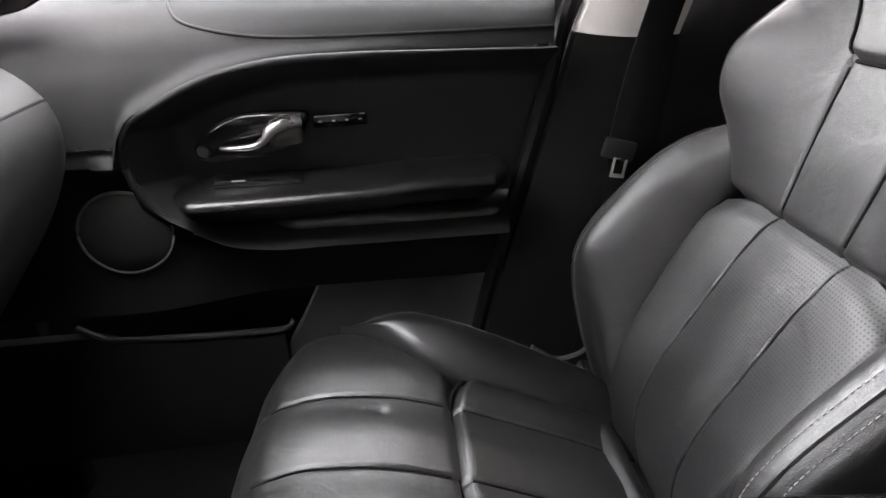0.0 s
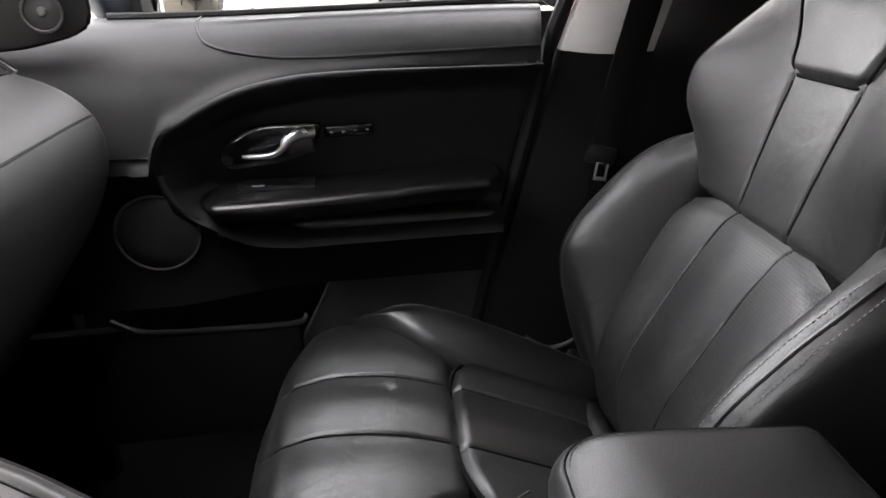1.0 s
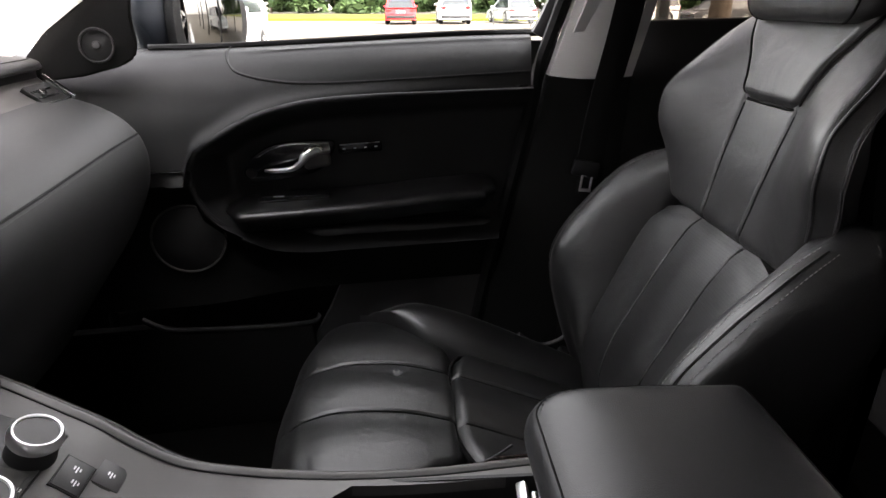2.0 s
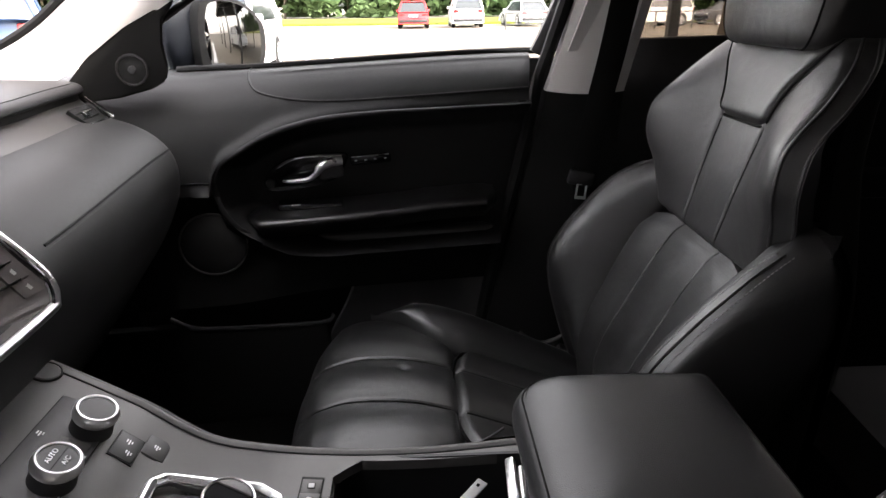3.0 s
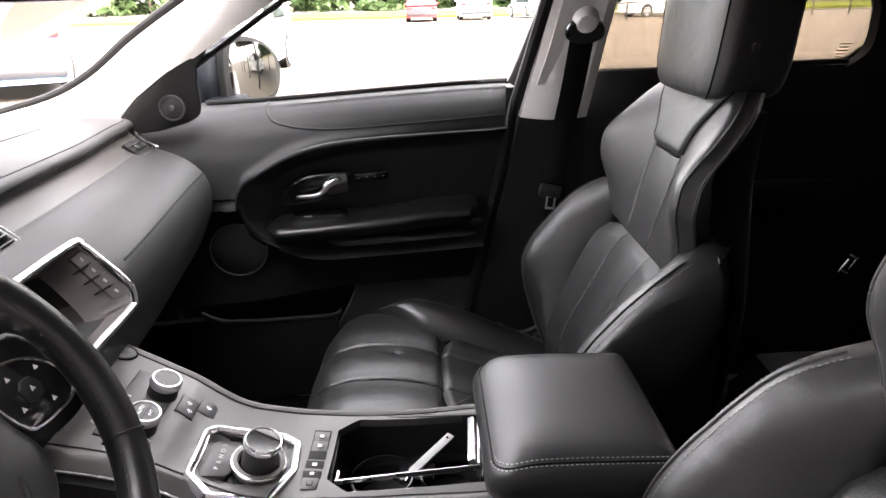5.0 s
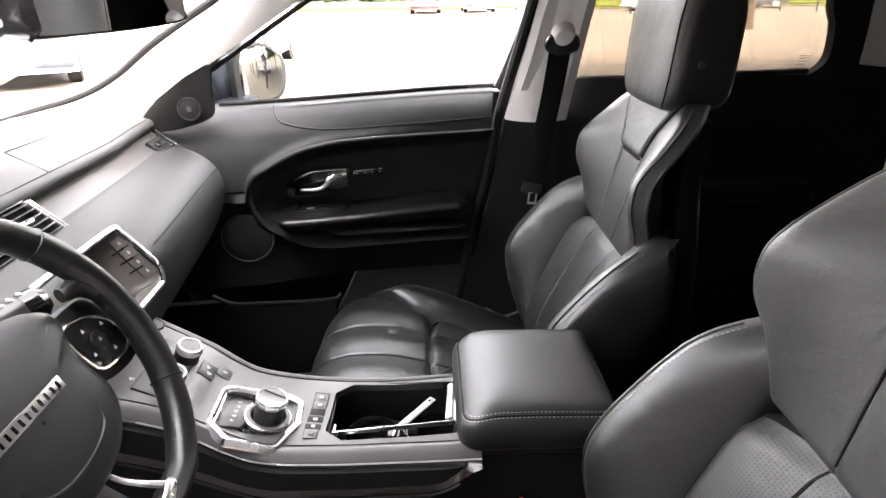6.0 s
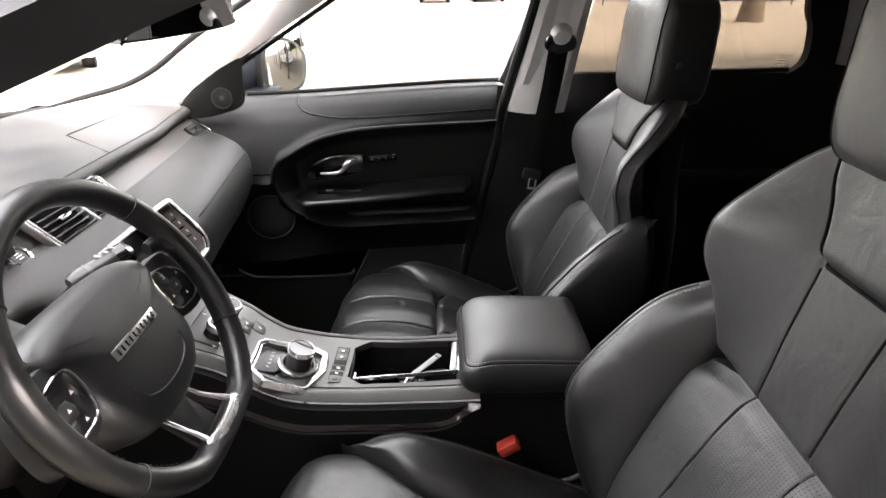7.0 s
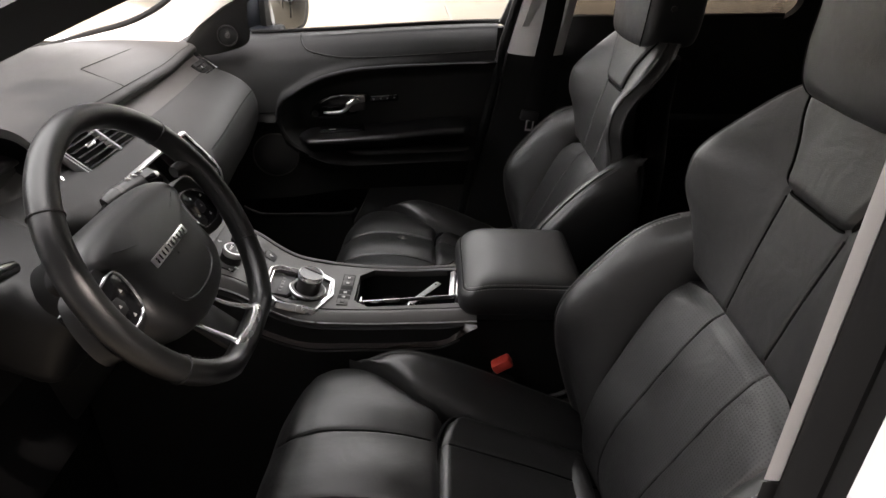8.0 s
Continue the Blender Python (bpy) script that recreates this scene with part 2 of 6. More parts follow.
def tube_bm(path, r, n=8, closed=False, flat=1.0, up=(0, 0, 1)):
    """A round (or flattened) bar along a path."""
    path = np.asarray(path, float)
    k = len(path)
    P = []
    for i in range(k):
        a, b = (path[(i - 1) % k], path[(i + 1) % k]) if closed else (path[max(i - 1, 0)], path[min(i + 1, k - 1)])
        t = (b - a) / (np.linalg.norm(b - a) + 1e-9)
        s = np.cross(t, up)
        if np.linalg.norm(s) < 1e-3:
            s = np.cross(t, (1, 0, 0.2))
        s /= np.linalg.norm(s)
        w = np.cross(s, t)
        rr = r[i] if hasattr(r, "__len__") else r
        P.append([path[i] + rr * np.cos(q) * s + rr * flat * np.sin(q) * w for q in np.linspace(0, 2 * np.pi, n, endpoint=False)])
    if closed:
        P.append(P[0])
    bm = grid_bm(np.array(P), wrap=True)
    if closed:
        bmesh.ops.remove_doubles(bm, verts=bm.verts, dist=1e-6)
    else:
        bm.verts.ensure_lookup_table()
        bm.faces.new(bm.verts[:n])
        bm.faces.new(bm.verts[-n:])
    return bm


def stitch_bm(path, length=0.0042, gap=0.0022, r=0.00055, lift=(0, 0, 0)):
    """Short threads laid end to end along a path."""
    path = np.asarray(path, float) + np.array(lift)
    seg = np.linalg.norm(np.diff(path, axis=0), axis=1)
    cum = np.concatenate([[0], np.cumsum(seg)])
    bm = bmesh.new()
    s = 0.0
    while s + length < cum[-1]:
        a, b = (np.array([np.interp(q, cum, path[:, k]) for k in range(3)]) for q in (s, s + length))
        t = (b - a) / (np.linalg.norm(b - a) + 1e-9)
        u = np.cross(t, (0.3, 0.5, 0.8))
        u /= np.linalg.norm(u) + 1e-9
        w = np.cross(t, u)
        ring = [[bm.verts.new(c + q * r * (x * u + y * w)) for x, y in ((1, 0), (0, 1), (-1, 0), (0, -1))]
                for c, q in ((a, 0.5), (a + 0.3 * (b - a), 1), (a + 0.7 * (b - a), 1), (b, 0.5))]
        for i in range(3):
            for j in range(4):
                bm.faces.new([ring[i][j], ring[i][(j + 1) % 4], ring[i + 1][(j + 1) % 4], ring[i + 1][j]])
        s += length + gap
    return bm


def join_bm(*bms):
    out = bmesh.new()
    for b in bms:
        me = bpy.data.meshes.new("tmp")
        b.to_mesh(me)
        b.free()
        out.from_mesh(me)
        bpy.data.meshes.remove(me)
    return out


def letters(name, text, size, m, material, parent):
    """Built-in font lettering, as a thin mesh placed by m."""
    cu = bpy.data.curves.new("tmp", "FONT")
    cu.body, cu.size, cu.align_x, cu.align_y, cu.extrude = text, size, "CENTER", "CENTER", 0.0002
    tmp = bpy.data.objects.new("tmp", cu)
    me = bpy.data.meshes.new_from_object(tmp)
    bm = bmesh.new()
    bm.from_mesh(me)
    bpy.data.objects.remove(tmp)
    bpy.data.meshes.remove(me)
    bpy.data.curves.remove(cu)
    bmesh.ops.transform(bm, matrix=m, verts=bm.verts)
    return part(name, bm, material, parent, smooth=False)


def table(x, xs, ys):
    """Smooth interpolation through the pairs (cubic Hermite)."""
    xs, ys, x = np.array(xs, float), np.array(ys, float), np.clip(np.asarray(x, float), xs[0], xs[-1])
    d = np.gradient(ys, xs)
    i = np.clip(np.searchsorted(xs, x) - 1, 0, len(xs) - 2)
    h = xs[i + 1] - xs[i]
    s = (x - xs[i]) / h
    return ((1 + 2 * s) * (1 - s) ** 2 * ys[i] + s * (1 - s) ** 2 * h * d[i] + s * s * (3 - 2 * s) * ys[i + 1] + s * s * (s - 1) * h * d[i + 1])


def step(x, a, b):
    s = np.clip((x - a) / (b - a), 0, 1)
    return s * s * (3 - 2 * s)


# ---- structure: ground and cabin shell ----
def sheet(name, P, material, thick, label="", category="", parent=None, kind="structure"):
    P = np.asarray(P, float)
    ob = part(name, grid_bm(P, P + np.array(thick)), material, parent, label)
    if parent is None:
        tagged(ob, label, category, kind=kind)
    return ob


bm = bmesh.new()
for a, b in ((-1500, 1500),):
    bm.faces.new([bm.verts.new(p) for p in ((a, a, 0), (b, a, 0), (b, b, 0), (a, b, 0))])
tagged(part("ground", bm, concrete), "pale sunlit concrete parking lot reaching the horizon", "ground", kind="structure")

bm = box_bm((0, 53, 0.05), (400, 16, 0.22), 0.05)
tagged(part("lawn", bm, grass_mat), "bright mown grass strip beyond the parking lot", "grass", kind="structure")

# cabin floor, firewall, tunnel sides
tagged(part("cabin_floor", box_bm((0.55, 0.08, 0.27), (3.0, 1.66, 0.06), 0.01), carpet), "black carpet floor of the car cabin", "floor", kind="structure")
tagged(part("firewall", box_bm((-0.93, 0, 0.70), (0.06, 1.7, 0.86), 0.01), hard_plastic), "black bulkhead behind the dashboard", "bulkhead", kind="structure")
# rear trim in the dulled black, so that the load space looks unlit
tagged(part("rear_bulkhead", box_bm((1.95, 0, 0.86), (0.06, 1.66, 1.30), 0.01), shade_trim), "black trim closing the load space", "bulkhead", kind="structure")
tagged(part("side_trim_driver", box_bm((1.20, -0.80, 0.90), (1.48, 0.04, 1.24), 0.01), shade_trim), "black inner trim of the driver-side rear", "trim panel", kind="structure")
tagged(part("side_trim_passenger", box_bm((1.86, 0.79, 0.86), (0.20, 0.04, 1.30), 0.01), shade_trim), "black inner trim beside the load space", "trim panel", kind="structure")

# roof with headlining
u = np.linspace(0, 1, 24)
v = np.linspace(-1, 1, 24)
roof = np.array([[(-0.08 + 1.95 * a, 0.60 * b, 1.545 - 0.03 * b * b - 0.05 * (2 * a - 0.9) ** 2) for b in v] for a in u])
tagged(part("ceiling", grid_bm(roof, roof + np.array((0, 0, 0.012))), headlining), "light grey fabric headlining under the roof", "ceiling", kind="structure")
roof2 = roof * np.array((1.02, 1.05, 1)) + np.array((0, 0, 0.03))
tagged(part("roof_skin", grid_bm(roof2, roof2 + np.array((0, 0, 0.004))), white_paint), "white painted steel car roof", "roof", kind="structure")


# unseen edges, wings and side panels added to stop light leaking into the cabin
for nm, c, z, lb in (("side_cap_driver", (1.20, -0.71, 1.535), (1.52, 0.24, 0.03), "white roof edge over the driver side"), ("rear_cap", (1.93, 0, 1.50), (0.16, 1.62, 0.04), "white rear edge of the roof"),
                     ("side_cap_passenger", (0.92, 0.70, 1.555), (1.98, 0.16, 0.02), "white roof edge over the passenger side"), ("kick_side_driver", (-0.70, -0.745, 0.72), (0.52, 0.04, 0.86), "black trim at the side of the driver footwell"),
                     ("fender_passenger", (-0.72, 0.815, 1.055), (0.60, 0.20, 0.15), "white front wing beside the windscreen"), ("fender_driver", (-0.74, -0.815, 1.08), (0.56, 0.20, 0.12), "white front wing on the driver side"),
                     ("body_side_driver", (0.42, -0.80, 0.36), (1.6, 0.06, 0.20), "black sill under the driver door opening")):
    tagged(part(nm, box_bm(c, z, 0.008), white_paint if "white" in lb else shade_trim), lb, "car body", kind="structure")


# glass
def pane(name, corners, material, label, thick=(0, 0.004, 0), n=8, shades=False):
    c = [np.array(q, float) for q in corners]
    P = np.array([[(1 - a) * ((1 - b) * c[0] + b * c[1]) + a * ((1 - b) * c[3] + b * c[2]) for b in np.linspace(0, 1, n)] for a in np.linspace(0, 1, n)])
    ob = part(name, grid_bm(P, P + np.array(thick)), material)
    ob.visible_shadow = shades
    return tagged(ob, label, "window", kind="structure")


pane("windshield", [(-0.98, -0.70, 1.155), (-0.98, 0.70, 1.155), (-0.10, 0.56, 1.515), (-0.10, -0.56, 1.515)], clear_glass, "clear raked windscreen glass", (-0.002, 0, 0.004))
pane("window_1", [(-0.62, 0.835, 1.16), (0.42, 0.835, 1.17), (0.46, 0.655, 1.50), (-0.12, 0.655, 1.50)], clear_glass, "clear front passenger window glass")
pane("window_2", [(0.55, 0.835, 1.18), (1.27, 0.835, 1.19), (1.27, 0.665, 1.49), (0.58, 0.655, 1.50)], tinted_glass, "dark privacy glass of the rear door", shades=True)
pane("window_3", [(1.32, 0.80, 1.20), (1.75, 0.76, 1.26), (1.70, 0.66, 1.45), (1.34, 0.66, 1.48)], tinted_glass, "dark privacy glass of the rear quarter", shades=True)

# passenger A-pillar
def strip(name, A, B, thick, material, label, category, n=20, bulge=0.012, parent=None):
    A, B = smooth_path(A, n), smooth_path(B, n)
    s = np.linspace(0, 1, 9)
    nrm = np.cross(B[len(B) // 2] - A[len(A) // 2], A[-1] - A[0])
    nrm /= np.linalg.norm(nrm)
    P = np.array([[(1 - q) * A[i] + q * B[i] + nrm * bulge * 4 * q * (1 - q) for q in s] for i in range(len(A))])
    ob = part(name, grid_bm(P, P + np.array(thick)), material, parent, label)
    return tagged(ob, label, category, kind="structure") if parent is None else ob


edge_line = [(-0.80, 0.62, 1.158), (-0.70, 0.64, 1.184), (-0.59, 0.64, 1.214), (-0.50, 0.635, 1.257), (-0.40, 0.625, 1.326), (-0.258, 0.615, 1.410), (-0.06, 0.575, 1.525)]
strip("pillar_front", edge_line,
      [(-0.60, 0.60, 1.140), (-0.50, 0.61, 1.160), (-0.45, 0.62, 1.182), (-0.423, 0.63, 1.200), (-0.278, 0.635, 1.288), (-0.093, 0.635, 1.400), (0.10, 0.60, 1.52)],
      (-0.005, 0.02, 0.005), grey_trim, "light grey plastic trim of the windscreen pillar", "pillar", n=10)
tagged(part("windshield_seal", tube_bm(smooth_path([(-0.97, 0.0, 1.150), (-0.955, 0.3, 1.152), (-0.90, 0.53, 1.156)] + edge_line), 0.008, 8), rubber), "black edge band round the windscreen glass", "seal", kind="structure")
# shade on this pillar is put in the colour; the passenger's trim is light grey
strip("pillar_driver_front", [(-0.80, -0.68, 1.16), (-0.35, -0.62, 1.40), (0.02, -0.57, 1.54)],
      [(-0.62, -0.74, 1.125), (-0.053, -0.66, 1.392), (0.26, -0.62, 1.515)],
      (-0.01, -0.06, 0.01), hard_plastic, "driver-side windscreen pillar trim, its shade painted black", "pillar", bulge=-0.01)
# roof rails over the doors
strip("roof_rail", [(-0.15, 0.585, 1.515), (0.8, 0.60, 1.54), (1.8, 0.58, 1.48)], [(-0.10, 0.65, 1.47), (0.8, 0.66, 1.50), (1.8, 0.64, 1.43)],
      (0, 0.02, 0.04), grey_trim, "light grey roof rail trim above the doors", "trim")
# black instead of the other rail's light grey, as shade in the colour
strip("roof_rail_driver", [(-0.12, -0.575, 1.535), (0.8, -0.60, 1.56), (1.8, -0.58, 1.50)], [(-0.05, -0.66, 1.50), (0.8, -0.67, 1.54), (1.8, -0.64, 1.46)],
      (0, -0.02, 0.03), hard_plastic, "roof rail trim above the driver's door, darkened as if in shade", "trim")

# passenger B-pillar: black lower trim, light upper trim
bp = thing("centre_pillar", (0.45, 0.76, 0.3), "centre door pillar, light grey plastic above black", "pillar", kind="structure")
# black lower trim is dulled too, for the shade behind the seat
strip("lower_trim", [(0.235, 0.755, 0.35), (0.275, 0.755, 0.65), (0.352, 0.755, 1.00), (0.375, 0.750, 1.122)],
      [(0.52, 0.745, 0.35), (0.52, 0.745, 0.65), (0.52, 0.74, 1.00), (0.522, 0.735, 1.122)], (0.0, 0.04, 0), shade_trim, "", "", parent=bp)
strip("upper_trim", [(0.375, 0.748, 1.124), (0.390, 0.716, 1.20), (0.410, 0.672, 1.31), (0.437, 0.612, 1.46)],
      [(0.522, 0.733, 1.124), (0.528, 0.702, 1.20), (0.537, 0.660, 1.31), (0.552, 0.60, 1.46)], (0.0, 0.03, 0), grey_trim, "", "", parent=bp)
strip("cover_panel", [(0.402, 0.704, 1.20), (0.418, 0.672, 1.27), (0.436, 0.632, 1.37), (0.450, 0.608, 1.43)],
      [(0.505, 0.692, 1.20), (0.512, 0.662, 1.27), (0.522, 0.622, 1.37), (0.530, 0.598, 1.43)], (0.0, 0.012, 0), grey_trim, "", "", parent=bp, bulge=-0.004)
part("door_seal", tube_bm(smooth_path([(0.225, 0.775, 0.35), (0.262, 0.775, 0.65), (0.337, 0.775, 1.00), (0.360, 0.77, 1.13), (0.378, 0.73, 1.22), (0.43, 0.62, 1.47)]), 0.013, 8), rubber, bp, "black rubber door seal")

part("lower_infill", box_bm((0.385, 0.835, 0.83), (0.10, 0.03, 0.70), 0.004), shade_trim, bp)
# C-pillar and rear quarter
strip("pillar_rear", [(1.125, 0.79, 1.205), (1.160, 0.762, 1.25), (1.145, 0.735, 1.33), (1.115, 0.715, 1.384), (1.06, 0.64, 1.52)],
      [(1.42, 0.77, 1.19), (1.40, 0.755, 1.25), (1.36, 0.73, 1.33), (1.33, 0.71, 1.384), (1.28, 0.63, 1.52)], (0, 0.03, 0), shade_trim, "black trim of the rear door pillar", "pillar")
strip("pillar_quarter", [(1.235, 0.742, 1.243), (1.200, 0.700, 1.384), (1.13, 0.61, 1.50)], [(1.42, 0.735, 1.240), (1.39, 0.695, 1.384), (1.33, 0.605, 1.50)],
      (0, 0.02, 0), grey_trim, "light grey trim of the rear quarter pillar", "pillar")
tagged(part("footwell_side", box_bm((-0.72, 0.735, 0.66), (0.50, 0.04, 0.72), 0.01), carpet), "black carpeted side of the footwell", "trim panel", kind="structure")
# body side behind the door cards
for s in (1,):
    tagged(part("body_side", box_bm((0.5, 0.90, 0.67), (3.0, 0.05, 0.80), 0.01), white_paint), "white painted outer skin of the car side", "car body", kind="structure")

# driver-side door opening: rear jamb
jamb = thing("driver_door_jamb", (0.45, -0.78, 0.3), "driver door opening with pale trim, black seal and white paint", "door frame", kind="structure")
def upright(name, a, b, z0, z1, back, material, label="", n=24, m=6, bend=0.0):
    """An upright strip between two plan points, from z0 to z1, thickened by back."""
    P = np.array([[(a[0] + (b[0] - a[0]) * q + bend * np.sin(np.pi * q), a[1] + (b[1] - a[1]) * q, z) for q in np.linspace(0, 1, m)] for z in np.linspace(z0, z1, n)])
    return part(name, grid_bm(P, P + np.array(back)), material, jamb, label)


upright("pillar_trim", (0.3795, -0.7185), (0.3885, -0.7196), 1.150, 1.52, (0.006, 0.004, 0), grey_trim, "pale grey edge of the pillar trim")
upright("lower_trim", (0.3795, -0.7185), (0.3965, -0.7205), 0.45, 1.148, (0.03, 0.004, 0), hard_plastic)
upright("seal", (0.3895, -0.7192), (0.3965, -0.7420), 0.45, 1.52, (0.06, 0.0, 0), shade_trim, "black rubber door seal", bend=-0.006)
upright("jamb_face", (0.3995, -0.7420), (0.4000, -0.7560), 0.45, 1.52, (0.06, 0.0, 0), shade_trim)
upright("paint", (0.3990, -0.7570), (0.425, -0.865), 0.40, 1.30, (0.05, 0.012, 0), white_paint, "glossy white body paint", bend=-0.010)


# ---- seats ----
CY = 0.3925  # lateral centre of the passenger seat


def xb(z):
    """Front face of the backrest along its middle."""
    return table(z, (0.52, 0.58, 0.63, 0.68, 0.74, 0.82, 0.90, 0.96, 1.0, 1.05, 1.10, 1.143, 1.20, 1.26),
                 (0.475, 0.452, 0.438, 0.434, 0.446, 0.482, 0.522, 0.556, 0.566, 0.577, 0.590, 0.602, 0.620, 0.645))


def zc(x):
    """Top of the cushion along its middle."""
    return table(x, (-0.118, -0.112, -0.10, -0.07, -0.03, 0.05, 0.10, 0.17, 0.25, 0.35, 0.45, 0.53),
                 (0.50, 0.59, 0.645, 0.688, 0.708, 0.716, 0.711, 0.692, 0.662, 0.622, 0.578, 0.55))


def groove(d, depth, width):
    return depth * np.exp(-(d / width) ** 2)


def wing_w(z):
    """Half width of the shoulder panel."""
    return table(z, (0.955, 1.0, 1.04, 1.07, 1.10, 1.13, 1.16, 1.20, 1.235, 1.262), (0.175, 0.186, 0.199, 0.208, 0.213, 0.212, 0.207, 0.194, 0.172, 0.142))


def wing_x(z):
    """How far forward the shoulder wings reach."""
    return table(z, (0.955, 1.0, 1.04, 1.09, 1.12, 1.14, 1.16, 1.19, 1.244, 1.262), (0.560, 0.558, 0.550, 0.536, 0.537, 0.542, 0.556, 0.585, 0.632, 0.646))


def build_seat(dent=1.0, lift=0.0, off=0.008):
    seat = thing("front_seat", (0.22, CY, 0.30), "black leather bucket front seat with perforated panels and grey stitching", "car seat", "front seats")

    def across(P, c):
        return np.array([[np.interp(c, row[:, 1] - CY, row[:, k]) for k in range(3)] for row in P])

    def seam(line, r=0.0013, d=(0, 0, 0)):
        part("seam", tube_bm(np.asarray(line) + np.array(d), r, 6), seam_thread, seat)

    # backrest, lower insert with two channels
    zs = np.linspace(0.545, 0.965, 70)
    s = np.linspace(-1, 1, 170)
    P = np.zeros((70, 170, 3))
    for i, z in enumerate(zs):
        w = 0.138 + 0.028 * step(z, 0.6, 0.95)
        dy = s * w
        top = 0.953 + 0.014 * (1 - s ** 2) - 0.012 * np.abs(s) ** 6
        zz = 0.545 + (z - 0.545) / (0.965 - 0.545) * (top - 0.545)
        x = xb(zz) - 0.014 * s ** 2
        x += groove((1 - np.abs(s)) * w, 0.014, 0.010) + groove(top - zz, 0.016, 0.012)
        for c in (-0.0595, 0.0595):
            x += groove(dy - c, 0.0042, 0.0013)
        x -= 0.004 * np.cos(dy / 0.119 * 2 * np.pi) * 0.5
        P[i, :, 0], P[i, :, 1], P[i, :, 2] = x, CY + dy, zz
    part("back_insert", grid_bm(P, P * np.array((0, 1, 1)) + np.array((0.60, 0, 0)), uv=225.0), leather_holes, seat, "perforated black leather insert with two channels")
    for c in (-0.0595, 0.0595):
        seam(across(P[4:-3], c), 0.0013, (-0.0009, 0, 0))
    # upper panel with shoulder wings
    zs = np.linspace(0.955, 1.262, 64)
    P = np.zeros((64, 170, 3))
    B = np.zeros((64, 170, 3))
    for i, z in enumerate(zs):
        w = wing_w(z)
        xe = wing_x(z)
        dy = s * w
        k = step(np.abs(dy), 0.05, w - 0.012)
        zz = z - 0.012 * np.abs(s) ** 4 * step(z, 0.955, 1.0) * (1 - step(z, 1.0, 1.05)) + 0.0 * s
        x = xb(z) * (1 - k) + xe * k
        x += groove((1 - np.abs(s)) * w, 0.030, 0.012)
        x += groove(z - 0.955, 0.016, 0.010)
        for c in (-0.0575, 0.0575):
            x += groove(dy - c * (1 - 0.10 * (1.143 - z) / 0.15), 0.0042, 0.003) * (z < 1.145)
        P[i, :, 0], P[i, :, 1], P[i, :, 2] = x, CY + dy, zz
        B[i, :, 0], B[i, :, 1], B[i, :, 2] = min(xe + 0.014 + 0.045 * (1 - step(z, 1.10, 1.24)), 0.69), CY + dy * 0.93, zz
        B[i, :, 0] = np.maximum(B[i, :, 0], x + 0.012)
    part("shoulder_panel", grid_bm(P, B), leather, seat)
    for c in (-0.0575, 0.0575):
        k = P[4:38]
        seam([[np.interp(c * (1 - 0.10 * (1.143 - z) / 0.15), row[:, 1] - CY, row[:, q]) for q in range(3)] for row, z in zip(k, zs[4:38])], 0.0016, (-0.0012, 0, 0))
    for j, r in ((6, 0.0024), (-7, 0.0024), (1, 0.0018), (-2, 0.0018)):
        part("piping", tube_bm(P[14:, j] + np.array((-0.0008, 0, 0)), r, 8), leather, seat)
    seam(np.array([(x + 0.006, y, 0.956 + 0.95 * (z - 0.956)) for x, y, z in P[1, 6:-6]]), 0.004)
    # flared pad under the headrest
    P = np.zeros((30, 60, 3))
    for i, z in enumerate(np.linspace(1.143, 1.262, 30)):
        w = table(z, (1.143, 1.155, 1.175, 1.20, 1.225, 1.262), (0.056, 0.064, 0.070, 0.082, 0.100, 0.122))
        dy = s[::1][np.linspace(0, 169, 60).astype(int)] * w
        full, xe = wing_w(z), wing_x(z)
        k = step(np.abs(dy), 0.05, full - 0.012)
        x = xb(z) * (1 - k) + xe * k - 0.010
        x += groove(w - np.abs(dy), 0.010, 0.006) + groove(z - 1.143, 0.010, 0.007)
        P[i, :, 0], P[i, :, 1], P[i, :, 2] = x, CY + dy, z
    part("neck_pad", grid_bm(P, P + np.array((0.02, 0, 0))), leather, seat)
    seam(np.concatenate([P[::-1, 0], P[0, 1:-1], P[:, -1]]), 0.0020, (-0.0035, 0, 0))
    # side bolsters of the backrest
    for sgn in (1, -1):
        zs = np.linspace(0.535, 1.043, 60)
        P = []
        for z in zs:
            c = table(z, (0.535, 0.60, 0.65, 0.72, 0.78, 0.84, 0.895, 0.93, 0.966, 1.01, 1.043), (0.470, 0.440, 0.420, 0.398, 0.384, 0.383, 0.410, 0.438, 0.470, 0.523, 0.590))
            wi = 0.138 + 0.028 * step(z, 0.6, 0.95) - 0.004
            b = xb(z) if z < 0.955 else xb(0.955) + (z - 0.955) * 0.4
            c = min(c, b + 0.01)
            sec = smooth_path([(b + 0.045, wi + 0.004), (b + 0.008, wi + 0.002), (b - 0.45 * (b - c) + 0.002, wi + 0.020), (c + 0.014, 0.204), (c, 0.226), (c + 0.010, 0.246),
                               (c + 0.040, 0.259), (min(b + 0.06, 0.60), 0.262), (min(b + 0.11, 0.612), 0.246)], 6)
            # the upper end rounds off towards the back
            k = math.sqrt(max(0.0, 1 - (max(0.0, z - 0.975) / 0.070) ** 2))
            P.append([(x, CY + sgn * (wi + (d - wi) * (0.35 + 0.65 * k)), z) for x, d in sec])
        P = np.array(P)
        part("side_bolster", grid_bm(P, P * np.array((0, 1, 1)) + np.array((0.618, 0, 0))), leather, seat)
        # piping and double stitching on the bolster edge
        j = 27
        line = P[6:-2, j] + np.array((-0.001, sgn * 0.001, 0))
        part("piping", tube_bm(line, 0.0022, 6), leather, seat)
